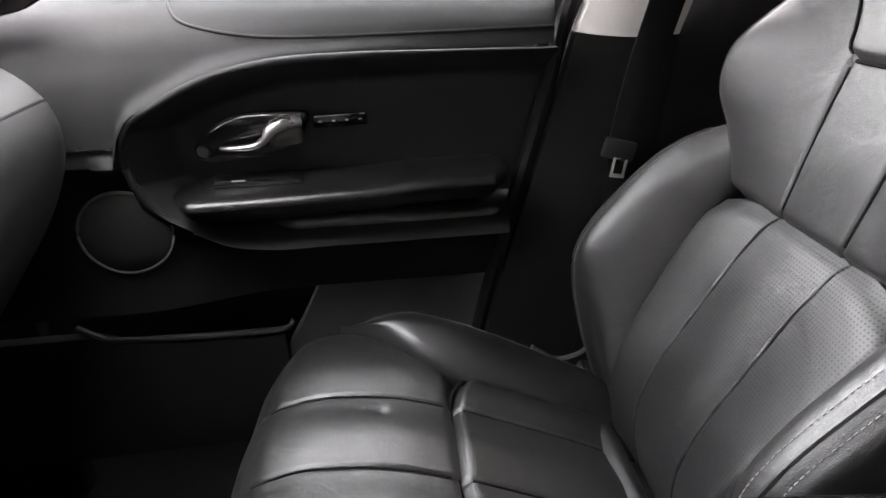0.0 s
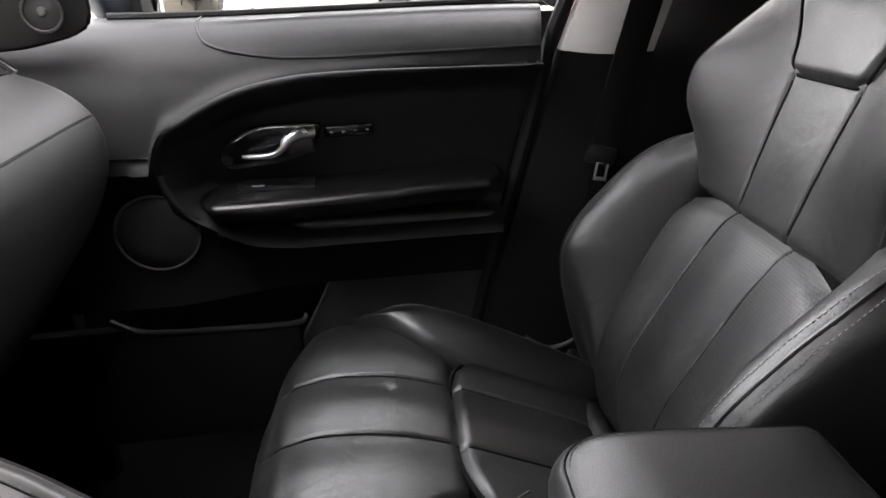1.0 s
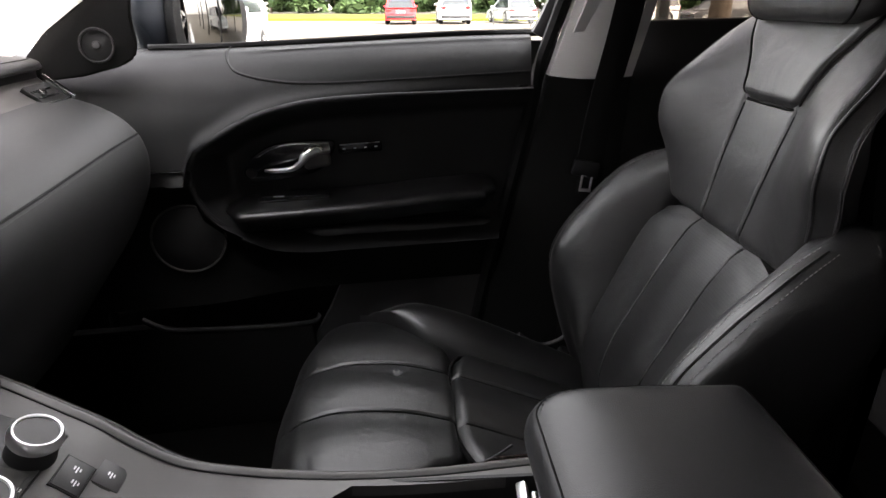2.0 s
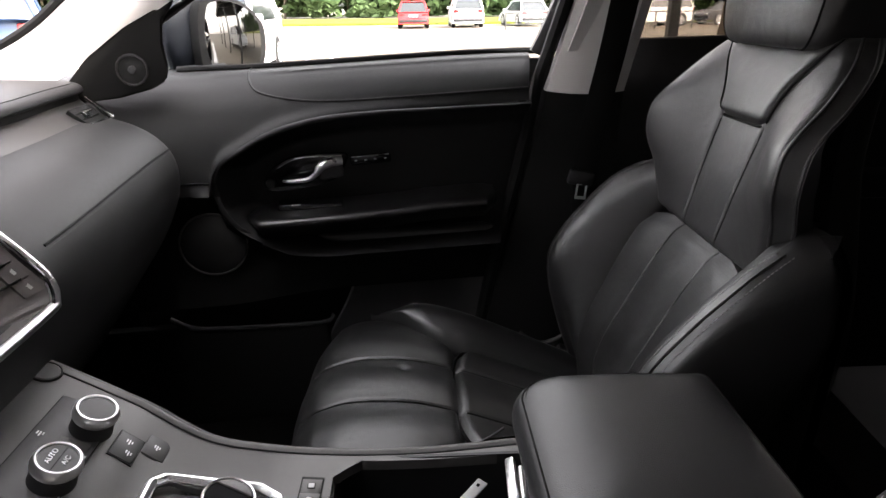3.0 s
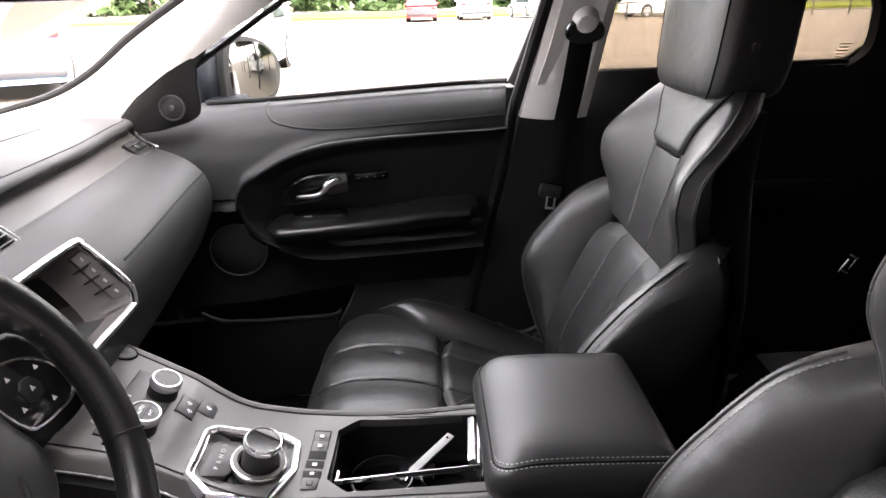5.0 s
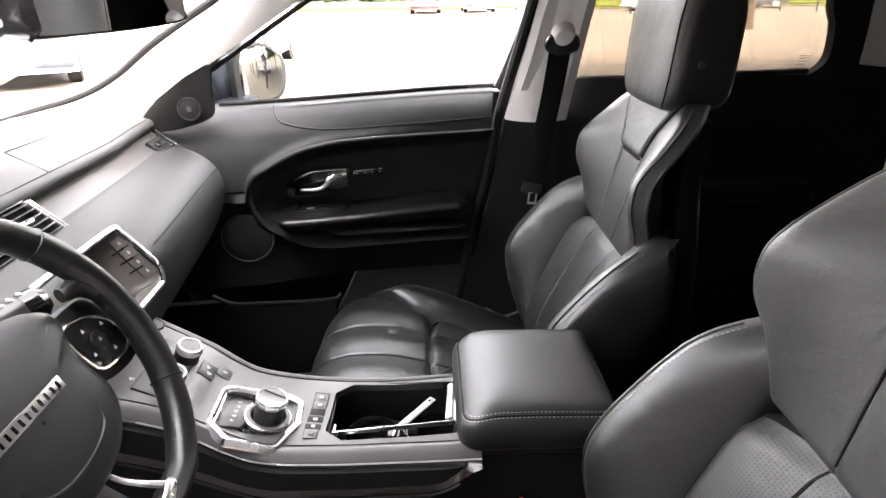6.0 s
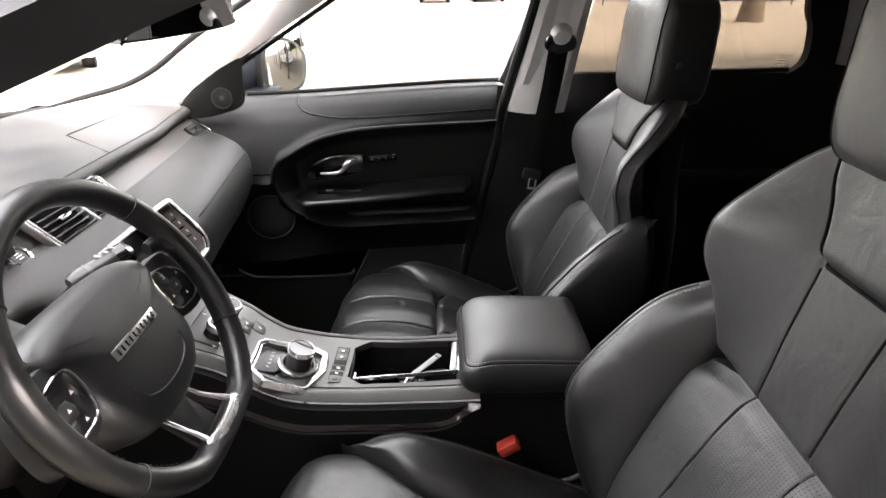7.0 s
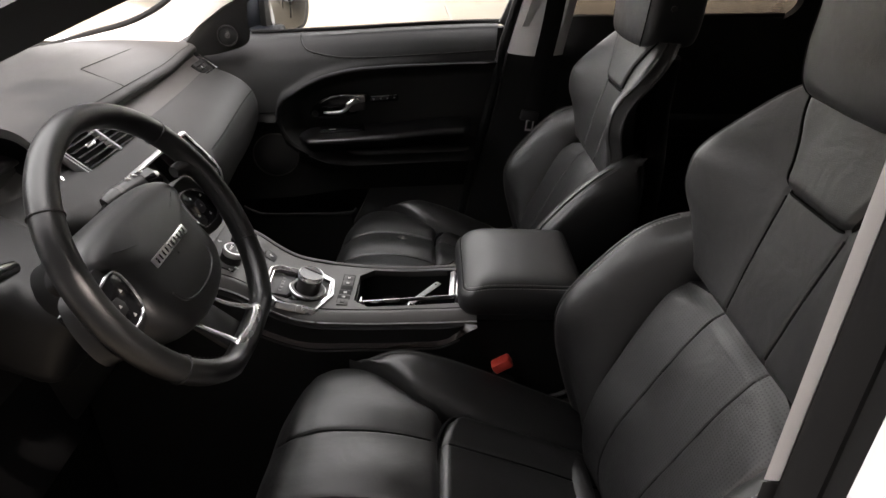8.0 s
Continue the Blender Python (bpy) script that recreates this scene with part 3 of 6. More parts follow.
        part("stitching", join_bm(stitch_bm(P[4:-2, j - 3] + np.array((-0.0008, 0, 0.0004))), stitch_bm(P[4:-2, j + 3] + np.array((-0.0008, sgn * 0.0008, 0.0)))), thread, seat, "grey double row of stitching")
    # backrest shell
    sec = np.array([[(0.60 + 0.10 * (z - 0.5) + (0.055 - 0.03 * step(z, 1.0, 1.25)) * np.cos(t) ** 0.6, CY + (0.228 - 0.070 * step(z, 0.88, 1.14)) * np.sin(t), z) for t in np.linspace(-np.pi / 2, np.pi / 2, 24)] for z in np.linspace(0.45, 1.235, 30)])
    part("back_shell", grid_bm(sec, sec * np.array((0, 1, 1)) + np.array([[(0.59 + 0.08 * (z - 0.5), 0, 0)] for z in np.linspace(0.45, 1.235, 30)])), shade_trim, seat, "hard black plastic seat back")

    # cushion: front block with two seams
    xs = np.concatenate([np.linspace(-0.118, -0.06, 26), np.linspace(-0.055, 0.182, 54)])
    P = np.zeros((80, 170, 3))
    B = np.zeros((80, 170, 3))
    for i, x in enumerate(xs):
        w = table(x, (-0.118, -0.09, -0.04, 0.03, 0.08, 0.13, 0.182), (0.205, 0.235, 0.252, 0.246, 0.212, 0.172, 0.140))
        dy = s * w
        nose = 0.030 * (s ** 2) * (1 - step(x, -0.118, 0.0))
        z = zc(x) + lift - 0.035 * np.clip((np.abs(dy) - 0.16) / 0.09, 0, 1) ** 2
        z = z - groove((1 - np.abs(s)) * w, 0.016, 0.010) - groove(0.182 - x, 0.016, 0.008)
        for c in (-0.0595 + off, 0.0595 + off):
            z = z - groove(dy - c, 0.0042, 0.0026) * step(x, -0.10, -0.07)
        z = z + 0.003 * np.cos(dy / 0.119 * 2 * np.pi)
        z = z - dent * 0.005 * np.exp(-((x - 0.085) ** 2 + (dy - 0.037) ** 2) / 0.008 ** 2) - dent * 0.0012 * np.exp(-(((x - 0.065) / 0.02) ** 2 + ((dy - 0.042) / 0.008) ** 2))
        P[i, :, 0], P[i, :, 1], P[i, :, 2] = x + nose, CY + dy, z
        B[i, :, 0], B[i, :, 1], B[i, :, 2] = x + nose, CY + dy * 0.97, np.minimum(0.48, z - 0.005)
    part("thigh_cushion", grid_bm(P, B, uv=260.0), leather, seat, "creased black leather cushion front with two seams")
    for c in (-0.0595 + off, 0.0595 + off):
        seam(across(P[22:-4], c), 0.0016, (0, 0, 0.0012))
    part("front_piping", tube_bm([(p[0] - 0.001, p[1], p[2]) for p in np.concatenate([P[8:40, 0], ])], 0.0022, 6), leather, seat)
    # cushion insert
    xs = np.linspace(0.172, 0.53, 60)
    P = np.zeros((60, 80, 3))
    s2 = np.linspace(-1, 1, 80)
    for i, x in enumerate(xs):
        w = 0.152
        dy = s2 * w
        xx = x + (0.045 * np.abs(s2) ** 4) * (1 - step(x, 0.172, 0.27))
        z = zc(xx) + lift + 0.002 - groove((1 - np.abs(s2)) * w, 0.014, 0.010) - groove(x - 0.172, 0.018, 0.010)
        for c in (-0.0595 + off, 0.0595 + off):
            z = z - groove(dy - c, 0.0042, 0.0026)
        z = z + 0.003 * np.cos(dy / 0.119 * 2 * np.pi)
        P[i, :, 0], P[i, :, 1], P[i, :, 2] = xx, CY + dy, z
    part("cushion_insert", grid_bm(P, P * np.array((1, 1, 0)) + np.array((0, 0, 0.47))), leather, seat, "black leather seat insert with two channels")
    for c in (-0.0595 + off, 0.0595 + off):
        seam(across(P[3:-2], c), 0.0016, (0, 0, 0.0012))
    seam([(x, y, z + 0.006) for x, y, z in P[0]], 0.0035)
    # roll across the rear of the cushion
    P = np.array([[(0.415 + 0.020 * np.cos(t), CY + d, zc(0.42) + lift - 0.004 + 0.020 * np.sin(t) - 0.02 * (abs(d) / 0.15) ** 4) for t in np.linspace(0, 2 * np.pi, 12, endpoint=False)] for d in np.linspace(-0.15, 0.15, 24)])
    part("rear_roll", grid_bm(P, wrap=True), leather, seat)
    # cushion bolsters
    for sgn in (1, -1):
        P = []
        for x in np.linspace(0.012, 0.50, 60):
            zb = table(x, (0.012, 0.03, 0.06, 0.11, 0.18, 0.26, 0.35, 0.45, 0.50), (0.672, 0.702, 0.722, 0.736, 0.722, 0.690, 0.648, 0.602, 0.58))
            wi = table(x, (0.012, 0.03, 0.08, 0.13, 0.182, 0.5), (0.252, 0.240, 0.204, 0.164, 0.148, 0.148))
            z0 = zc(x) + lift - 0.010
            zb = zb + lift
            cr = max(0.216, wi + 0.006)
            sec = smooth_path([(wi - 0.002, z0 - 0.05), (wi, z0 - 0.006), (wi + 0.30 * (cr - wi), z0 + 0.66 * (zb - z0)), (cr, zb), (max(0.246, cr + 0.006), zb - 0.012), (0.262, zb - 0.045), (0.263, zb - 0.09), (0.255, 0.47)], 6)
            P.append([(x, CY + sgn * d, z) for d, z in sec])
        P = np.array(P)
        part("cushion_bolster", grid_bm(P, P * np.array((1, 1, 0)) + np.array((0, 0, 0.46))), leather, seat)
        part("stitching", stitch_bm(P[5:, 22] + np.array((0, 0, 0.0006))), thread, seat, "grey double row of stitching")
        part("piping", tube_bm(P[2:, 25] + np.array((0, sgn * 0.001, 0.0005)), 0.002, 6), leather, seat)
    # base, hinge covers, runners
    part("seat_base", box_bm((0.22, CY, 0.43), (0.56, 0.45, 0.14), 0.02), hard_plastic, seat)
    for sgn in (1, -1):
        part("hinge_cover", box_bm((0.46, CY + sgn * 0.255, 0.53), (0.13, 0.03, 0.13), 0.012, (0, 20, 0)), hard_plastic, seat)
        part("hinge_trim", tube_bm(smooth_path([(0.335, CY + sgn * 0.263, 0.640), (0.350, CY + sgn * 0.2645, 0.628), (0.382, CY + sgn * 0.2645, 0.612), (0.420, CY + sgn * 0.264, 0.622), (0.435, CY + sgn * 0.262, 0.640)]), 0.004, 8), satin, seat, "satin hinge cover edge")
        part("side_valance", box_bm((0.20, CY + sgn * 0.25, 0.45), (0.52, 0.03, 0.11), 0.012), hard_plastic, seat)
        part("runner", box_bm((0.22, CY + sgn * 0.19, 0.27), (0.62, 0.05, 0.21), 0.006), steel_dark, seat, "dark steel seat runner")
    # headrest
    n = 40
    P = []
    for a in np.linspace(-np.pi / 2, np.pi / 2, n):
        row = []
        for t in np.linspace(0, 2 * np.pi, 56, endpoint=False):
            ca, sa = np.cos(a), np.sin(a)
            e = 0.20
            f = lambda q, p: np.sign(q) * np.abs(q) ** p
            yy, xx, zz = f(ca, e) * f(np.sin(t), e), f(ca, e) * f(np.cos(t), 0.26), f(sa, 0.27)
            z = 1.352 + 0.106 * zz
            row.append((0.668 + 0.066 * xx * (1 - 0.18 * max(zz, 0) ** 2) + 0.05 * (z - 1.35) + 0.012 * (yy ** 2) * (xx < 0), CY + 0.135 * yy * (1 - 0.12 * max(-zz, 0) ** 2), z))
        P.append(row)
    Q = np.array(P)
    for j in (33, 23):
        part("headrest_seam", tube_bm(Q[3:-3, j], 0.0016, 6), seam_thread, seat)
    hb = grid_bm(Q, wrap=True)
    bmesh.ops.remove_doubles(hb, verts=hb.verts, dist=1e-5)
    part("headrest", hb, leather, seat, "black leather headrest")
    for d in (-0.06, 0.06):
        part("headrest_post", tube_bm([(0.665, CY + d, 1.20), (0.66, CY + d, 1.27)], 0.006, 10), chrome, seat, "chrome headrest post")
    part("headrest_button", lathe_bm([(0, 0.0), (0.006, 0.0), (0.006, 0.004), (0.0, 0.006)], pose(0.658, CY - 0.1345, 1.330, 90, 0, 0), 16), satin, seat, "small silver release button")
    return seat


passenger_seat = build_seat()
passenger_seat.matrix_world = Matrix.LocRotScale((0.216, 0.3845, 0.327), None, (0.94, 1.0, 0.95))
driver_seat = build_seat(0.0, 0.014, 0.016)
driver_seat.matrix_world = Matrix.LocRotScale((0.220, -0.3975, 0.386), None, (0.94, 1.0, 0.95))


# ---- passenger door ----
def y0(x):
    """Inner face of the door card, closer to the middle of the car towards the front."""
    return 0.668 + 0.12 * x


def eye_top(x):
    return table(x, (-0.268, -0.262, -0.252, -0.225, -0.157, -0.084, 0.026, 0.15, 0.292, 0.36), (0.962, 0.990, 1.008, 1.026, 1.062, 1.082, 1.092, 1.096, 1.099, 1.10))


def eye_low(x):
    return table(x, (-0.268, -0.262, -0.245, -0.200, -0.155, -0.10, 0.0, 0.15, 0.36), (0.962, 0.925, 0.894, 0.856, 0.829, 0.818, 0.817, 0.818, 0.82))


door = thing("front_door", (0.0, 0.80, 0.40), "closed black front passenger door with stitched trim, armrest and chrome handle", "car door")


def door_end(z):
    """Rear edge of the door card."""
    return table(z, (0.35, 0.60, 0.785, 0.93, 1.04, 1.19, 1.22), (0.215, 0.236, 0.262, 0.292, 0.315, 0.335, 0.345))


# upper soft panel
P = []
for s in np.linspace(0, 1, 34):
    row = []
    for x in np.linspace(-0.62, 0.345, 90):
        lo = eye_top(max(x, -0.268)) + 0.004 if x > -0.268 else 0.955
        zt = 1.163 + 0.022 * step(x, -0.36, 0.35)
        z = zt - s * (zt - lo)
        d = table((zt - z) / max(zt - 0.95, 0.01), (0, 0.012, 0.04, 0.09, 0.2, 0.4, 0.7, 1.0), (0.125, 0.098, 0.084, 0.066, 0.040, 0.018, 0.002, -0.004))
        d = d - 0.009 * np.exp(-((z - lo) / 0.012) ** 2) * (x > -0.30) * (1 - 0.75 * step(x, 0.0, 0.25))
        # stitched piping at the front of the elbow ledge
        row.append((min(x, door_end(z)), y0(x) + d, z))
    P.append(row)
P = np.array(P)
part("upper_panel", grid_bm(P, P + np.array((0, 0.03, 0))), soft_plastic, door, "soft black upper door panel")
# elbow ledge seam
ledge = smooth_path([(-0.204, 0.0, 1.166), (-0.197, 0.0, 1.146), (-0.175, 0.0, 1.129), (-0.115, 0.0, 1.117), (-0.04, 0.0, 1.113), (0.10, 0.0, 1.117), (0.32, 0.0, 1.126)], 10)


def panel_y(x, z):
    zt = 1.163 + 0.022 * step(x, -0.36, 0.35)
    return y0(x) + table((zt - z) / max(zt - 0.95, 0.01), (0, 0.012, 0.04, 0.09, 0.2, 0.4, 0.7, 1.0), (0.125, 0.098, 0.084, 0.066, 0.040, 0.018, 0.002, -0.004))


ledge = np.array([(x, panel_y(x, z) - 0.001, z) for x, _, z in ledge])
part("ledge_seam", tube_bm(ledge, 0.0022, 6), soft_plastic, door)
part("stitching", stitch_bm(ledge + np.array((0.004, -0.001, -0.004))), hard_plastic, door)
part("window_seal", tube_bm([(x, y0(x) + 0.128, 1.165 + 0.022 * step(x, -0.36, 0.35)) for x in np.linspace(-0.34, 0.36, 24)], 0.007, 8), rubber, door, "black rubber window seal")

# recessed centre panel inside the raised rim
P = []
for x in np.linspace(-0.266, 0.33, 90):
    a, b = eye_low(x), eye_top(x)
    row = []
    for s in np.linspace(0, 1, 40):
        z = a + s * (b - a)
        edge = min(s * (b - a), (1 - s) * (b - a), (x + 0.266) * 0.9 + 0.001)
        rec = 0.064 + 0.03 * (1 - s)
        row.append((min(x, door_end(z) + 0.004), y0(x) + rec * step(edge, -0.006, 0.045) + 0.004, z))
    P.append(row)
P = np.array(P)
part("centre_panel", grid_bm(P, P + np.array((0, 0.02, 0))), dash_plastic, door)
rim = [(x, y0(x) + 0.0, eye_top(x)) for x in np.linspace(0.30, -0.25, 40)] + [(-0.266, y0(-0.27) + 0.003, 0.98), (-0.267, y0(-0.27) + 0.012, 0.95)] \
    + [(x, y0(x) + 0.012 + 0.055 * step(x, -0.26, -0.08), eye_low(x)) for x in np.linspace(-0.262, 0.25, 40)]
part("rim", tube_bm(rim, np.concatenate([np.interp(np.linspace(0.30, -0.25, 40), (0.0, 0.30), (0.0056, 0.0012)), np.full(42, 0.0056)]), 10), soft_plastic, door, "raised black rim round the recess")
part("rim_line", tube_bm([(x, y0(x) + 0.010 + 0.052 * step(x, -0.26, -0.08), eye_low(x) - 0.012) for x in np.linspace(-0.200, 0.262, 40)], 0.0022, 6), satin, door)

# armrest with pull cup
P = []
for x in np.linspace(-0.225, 0.262, 60):
    zt = 0.909 + 0.016 * step(x, -0.2, 0.28) + 0.003 * step(x, 0.06, 0.14)
    k = step(x, -0.232, -0.185) * (1 - 0.5 * step(x, 0.235, 0.262))
    f = y0(x) - 0.028
    bk = y0(x) + 0.10
    sec = smooth_path([(bk, zt - 0.004), (bk - 0.03, zt + 0.001), (f + 0.030, zt + 0.001), (f + 0.008, zt - 0.002), (f, zt - 0.009), (f + 0.003, zt - 0.018), (f + 0.022, zt - 0.034), (f + 0.055, zt - 0.052), (bk, zt - 0.06)], 6)
    P.append([(x, bk + (y - bk) * (0.45 + 0.55 * k), zt - 0.02 + (z - zt + 0.02) * (0.35 + 0.65 * k)) for y, z in sec])
P = np.array(P)
part("armrest", grid_bm(P, P * np.array((1, 0, 1)) + np.array((0, 0.80, 0))), wheel_leather, door, "padded black leather door armrest")
part("stitching", join_bm(stitch_bm(P[4:-4, 19] + np.array((0, 0, 0.0008))), stitch_bm(P[4:-4, 27] + np.array((0, -0.0008, 0)))), hard_plastic, door)
part("pull_cup", box_bm((-0.105, y0(-0.105) + 0.045, 0.915), (0.125, 0.055, 0.010), 0.005, (0, 0, 7)), gloss_black, door, "gloss black pull handle cup")
part("cup_badge", box_bm((-0.130, y0(-0.130) + 0.020, 0.9215), (0.022, 0.003, 0.002), 0.001, (0, 0, 7)), silver, door)
# lower bar under the armrest
part("lower_bar", tube_bm([(x, y0(x) + 0.06 + 0.03 * (1 - step(x, -0.13, -0.05)), 0.836 - 0.004 * step(x, 0, .25)) for x in np.linspace(-0.13, 0.272, 30)], np.interp(np.linspace(-0.13, 0.272, 30), (-0.13, -0.09, 0.245, 0.272), (0.012, 0.018, 0.017, 0.006)), 12, flat=1.0), leather, door)

# handle unit
def on_door(d):
    """Frame on the door card: x to the rear, y up, z towards the middle of the car."""
    return Matrix(((1, 0, 0, 0), (0.12, 0, -1, 0.668 + d), (0, 1, 0, 0), (0, 0, 0, 1)))


hb = smooth_path([(-0.186, 0.972, 0), (-0.19, 0.950, 0), (-0.165, 0.940, 0), (-0.10, 0.946, 0), (-0.062, 0.956, 0), (-0.040, 0.978, 0), (-0.030, 1.006, 0), (-0.06, 1.011, 0), (-0.126, 1.008, 0), (-0.162, 0.994, 0)], 5, True)[:, :2]
part("handle_bezel", prism_bm([tuple(p) for p in hb], 0.008, on_door(0.062), 0.003), gloss_black, door, "gloss black handle surround")
part("bezel_edge", tube_bm(smooth_path([(-0.166, y0(-0.166) + 0.050, 0.985), (-0.140, y0(-0.140) + 0.049, 0.9995), (-0.11, y0(-0.11) + 0.048, 1.0065), (-0.04, y0(-0.04) + 0.048, 1.007)]), 0.0013, 6), chrome, door)
lever = smooth_path([(x, y0(x) + d, z) for x, d, z in ((-0.150, 0.034, 0.9655), (-0.125, 0.026, 0.967), (-0.100, 0.020, 0.971), (-0.086, 0.018, 0.981), (-0.077, 0.020, 0.994), (-0.062, 0.026, 1.000), (-0.040, 0.034, 1.001))], 8)
part("door_handle", tube_bm(lever, np.interp(np.linspace(0, 1, len(lever)), (0, 0.1, 0.4, 0.62, 0.8, 1), (0.003, 0.0055, 0.0065, 0.010, 0.012, 0.011)), 12, flat=0.8), silver, door, "chrome door release lever")
part("lever_base", box_bm((-0.062, y0(-0.062) + 0.046, 0.980), (0.048, 0.03, 0.030), 0.008, (0, -8, 7), 3), satin, door, "dark satin lever base")
part("lock_button", lathe_bm([(0, 0.006), (0.008, 0.006), (0.010, 0.0)], on_door(0.055) @ pose(-0.178, 0.957, 0), 20), hard_plastic, door)
part("switch_bar", box_bm((0.014, y0(0.014) + 0.062, 0.9945), (0.080, 0.014, 0.018), 0.004, (0, -2.5, 7)), gloss_black, door, "gloss black memory switch bar")
for k in range(4):
    part("switch_mark", box_bm((-0.014 + 0.019 * k, y0(-0.014 + 0.019 * k) + 0.0545, 0.994 + 0.0009 * k), (0.005, 0.001, 0.002), 0.0, (0, -4, 7)), silver, door)

part("switch_line", tube_bm([(x, y0(x) + 0.0545, 1.0015 + 0.045 * (x + 0.022)) for x in (-0.022, 0.05)], 0.0009, 6), silver, door)
# lower card, speaker, pocket
P = []
for s in np.linspace(0, 1, 30):
    row = []
    for x in np.linspace(-0.62, 0.27, 70):
        hi = eye_low(max(x, -0.266)) - 0.006 if x > -0.266 else 0.957
        z = hi - s * (hi - 0.715)
        dip = step(x, -0.30, -0.08)
        row.append((min(x, door_end(z)), y0(x) + 0.002 + 0.030 * step(hi - z, 0.0, 0.05) * (1 - dip) + 0.075 * dip, z))
    P.append(row)
P = np.array(P)
# shade low on the door is put in as a duller black
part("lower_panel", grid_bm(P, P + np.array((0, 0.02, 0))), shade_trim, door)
part("seam_line", tube_bm([(x, y0(x) - 0.004, 0.979) for x in np.linspace(-0.45, -0.272, 8)], 0.002, 6), gloss_black, door)
sp = on_door(0.028) @ pose(-0.290, 0.850, 0)
part("speaker_grille", lathe_bm([(0.0, 0.010), (0.03, 0.0095), (0.055, 0.006), (0.0605, 0.002), (0.061, -0.004)], sp, 48), surface("grille_mesh", (0.012, 0.012, 0.012), 0.6, spec=0.3, grain=900, grain_d=0.001, cells=True), door, "round black speaker grille")
part("speaker_ring", tube_bm([tuple(sp @ Vector((0.062 * math.cos(t), 0.062 * math.sin(t), 0.003))) for t in np.linspace(0, 2 * np.pi, 48, endpoint=False)], 0.0022, 6, True), satin, door, "silver speaker ring")
pk = [(-0.030, 0.728), (0.255, 0.738), (0.232, 0.40), (-0.12, 0.40), (-0.100, 0.585), (-0.068, 0.645)]
part("kick_panel", prism_bm(pk, 0.03, on_door(0.135), 0.006), kick_plastic, door)
lp = [(-0.60, 0.650), (-0.40, 0.650), (-0.36, 0.634), (-0.10, 0.628), (-0.09, 0.40), (-0.60, 0.40)]
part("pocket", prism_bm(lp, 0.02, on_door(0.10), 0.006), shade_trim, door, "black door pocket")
part("pocket_lip", tube_bm(smooth_path([(-0.42, y0(-0.42) + 0.085, 0.668), (-0.39, y0(-0.39) + 0.082, 0.650), (-0.36, y0(-0.36) + 0.082, 0.640), (-0.22, y0(-0.22) + 0.08, 0.634), (-0.105, y0(-0.105) + 0.082, 0.633), (-0.085, y0(-0.085) + 0.09, 0.645)]), 0.006, 8), hard_plastic, door)
part("door_skin", box_bm((-0.14, 0.868, 0.73), (0.95, 0.012, 0.78), 0.004), hard_plastic, door)
# window frame of the door
strip("window_frame", [(0.335, 0.795, 1.19), (0.352, 0.765, 1.24), (0.40, 0.68, 1.40), (0.43, 0.63, 1.50)], [(0.372, 0.800, 1.18), (0.388, 0.765, 1.24), (0.438, 0.678, 1.40), (0.47, 0.63, 1.50)], (0, 0.02, 0), soft_plastic, "", "", parent=door)
part("window_seal", tube_bm([(0.375, 0.79, 1.19), (0.392, 0.755, 1.25), (0.442, 0.67, 1.40), (0.472, 0.625, 1.50)], 0.008, 8), rubber, door)
part("front_frame", tube_bm(smooth_path([(-0.40, 0.668, 1.205), (-0.275, 0.660, 1.282), (-0.095, 0.648, 1.392), (0.08, 0.62, 1.50)]), 0.0085, 10, flat=0.7), rubber, door, "black window frame along the pillar")
door.matrix_world = Matrix.Translation((0.016, 0.80, 0.407))
# mirror sail panel with small speaker
sail = thing("mirror_sail_panel", (-0.36, 0.63, 1.14), "black triangular mirror base panel with a tweeter", "trim panel")
def sail_pt(x, z):
    return (x + 0.025, 0.620 + 0.10 * (x + 0.37) - 0.10 * (z - 1.19) + 0.03 * step(x, -0.36, -0.28), z - 0.010)
tri = [(-0.515, 1.138), (-0.40, 1.150), (-0.345, 1.164), (-0.326, 1.176), (-0.320, 1.195), (-0.321, 1.235), (-0.315, 1.272), (-0.292, 1.305), (-0.318, 1.292), (-0.37, 1.263), (-0.44, 1.215)]
bm = bmesh.new()
f = bm.faces.new([bm.verts.new(sail_pt(*p)) for p in tri])
r = bmesh.ops.extrude_face_region(bm, geom=[f])
bmesh.ops.translate(bm, vec=(-0.012, 0.03, 0), verts=[g for g in r["geom"] if isinstance(g, bmesh.types.BMVert)])
bmesh.ops.bevel(bm, geom=list(bm.edges), offset=0.004, segments=2, affect="EDGES")
part("panel", bm, shade_trim, sail, smooth=True)
tw = Matrix.Translation(sail_pt(-0.372, 1.196)) @ pose(0, 0, 0, 85, 0, 6)
part("tweeter_ring", tube_bm([tuple(tw @ Vector((0.024 * math.cos(t), 0.024 * math.sin(t), 0.002))) for t in np.linspace(0, 2 * np.pi, 36, endpoint=False)], 0.0018, 8, True), panel_dark, sail)
part("tweeter_mesh", lathe_bm([(0, 0.002), (0.012, 0.001), (0.022, -0.002)], tw, 32), rubber, sail)
part("tweeter_cap", lathe_bm([(0, 0.005), (0.005, 0.004), (0.007, 0.001)], tw, 16), panel_plastic, sail)

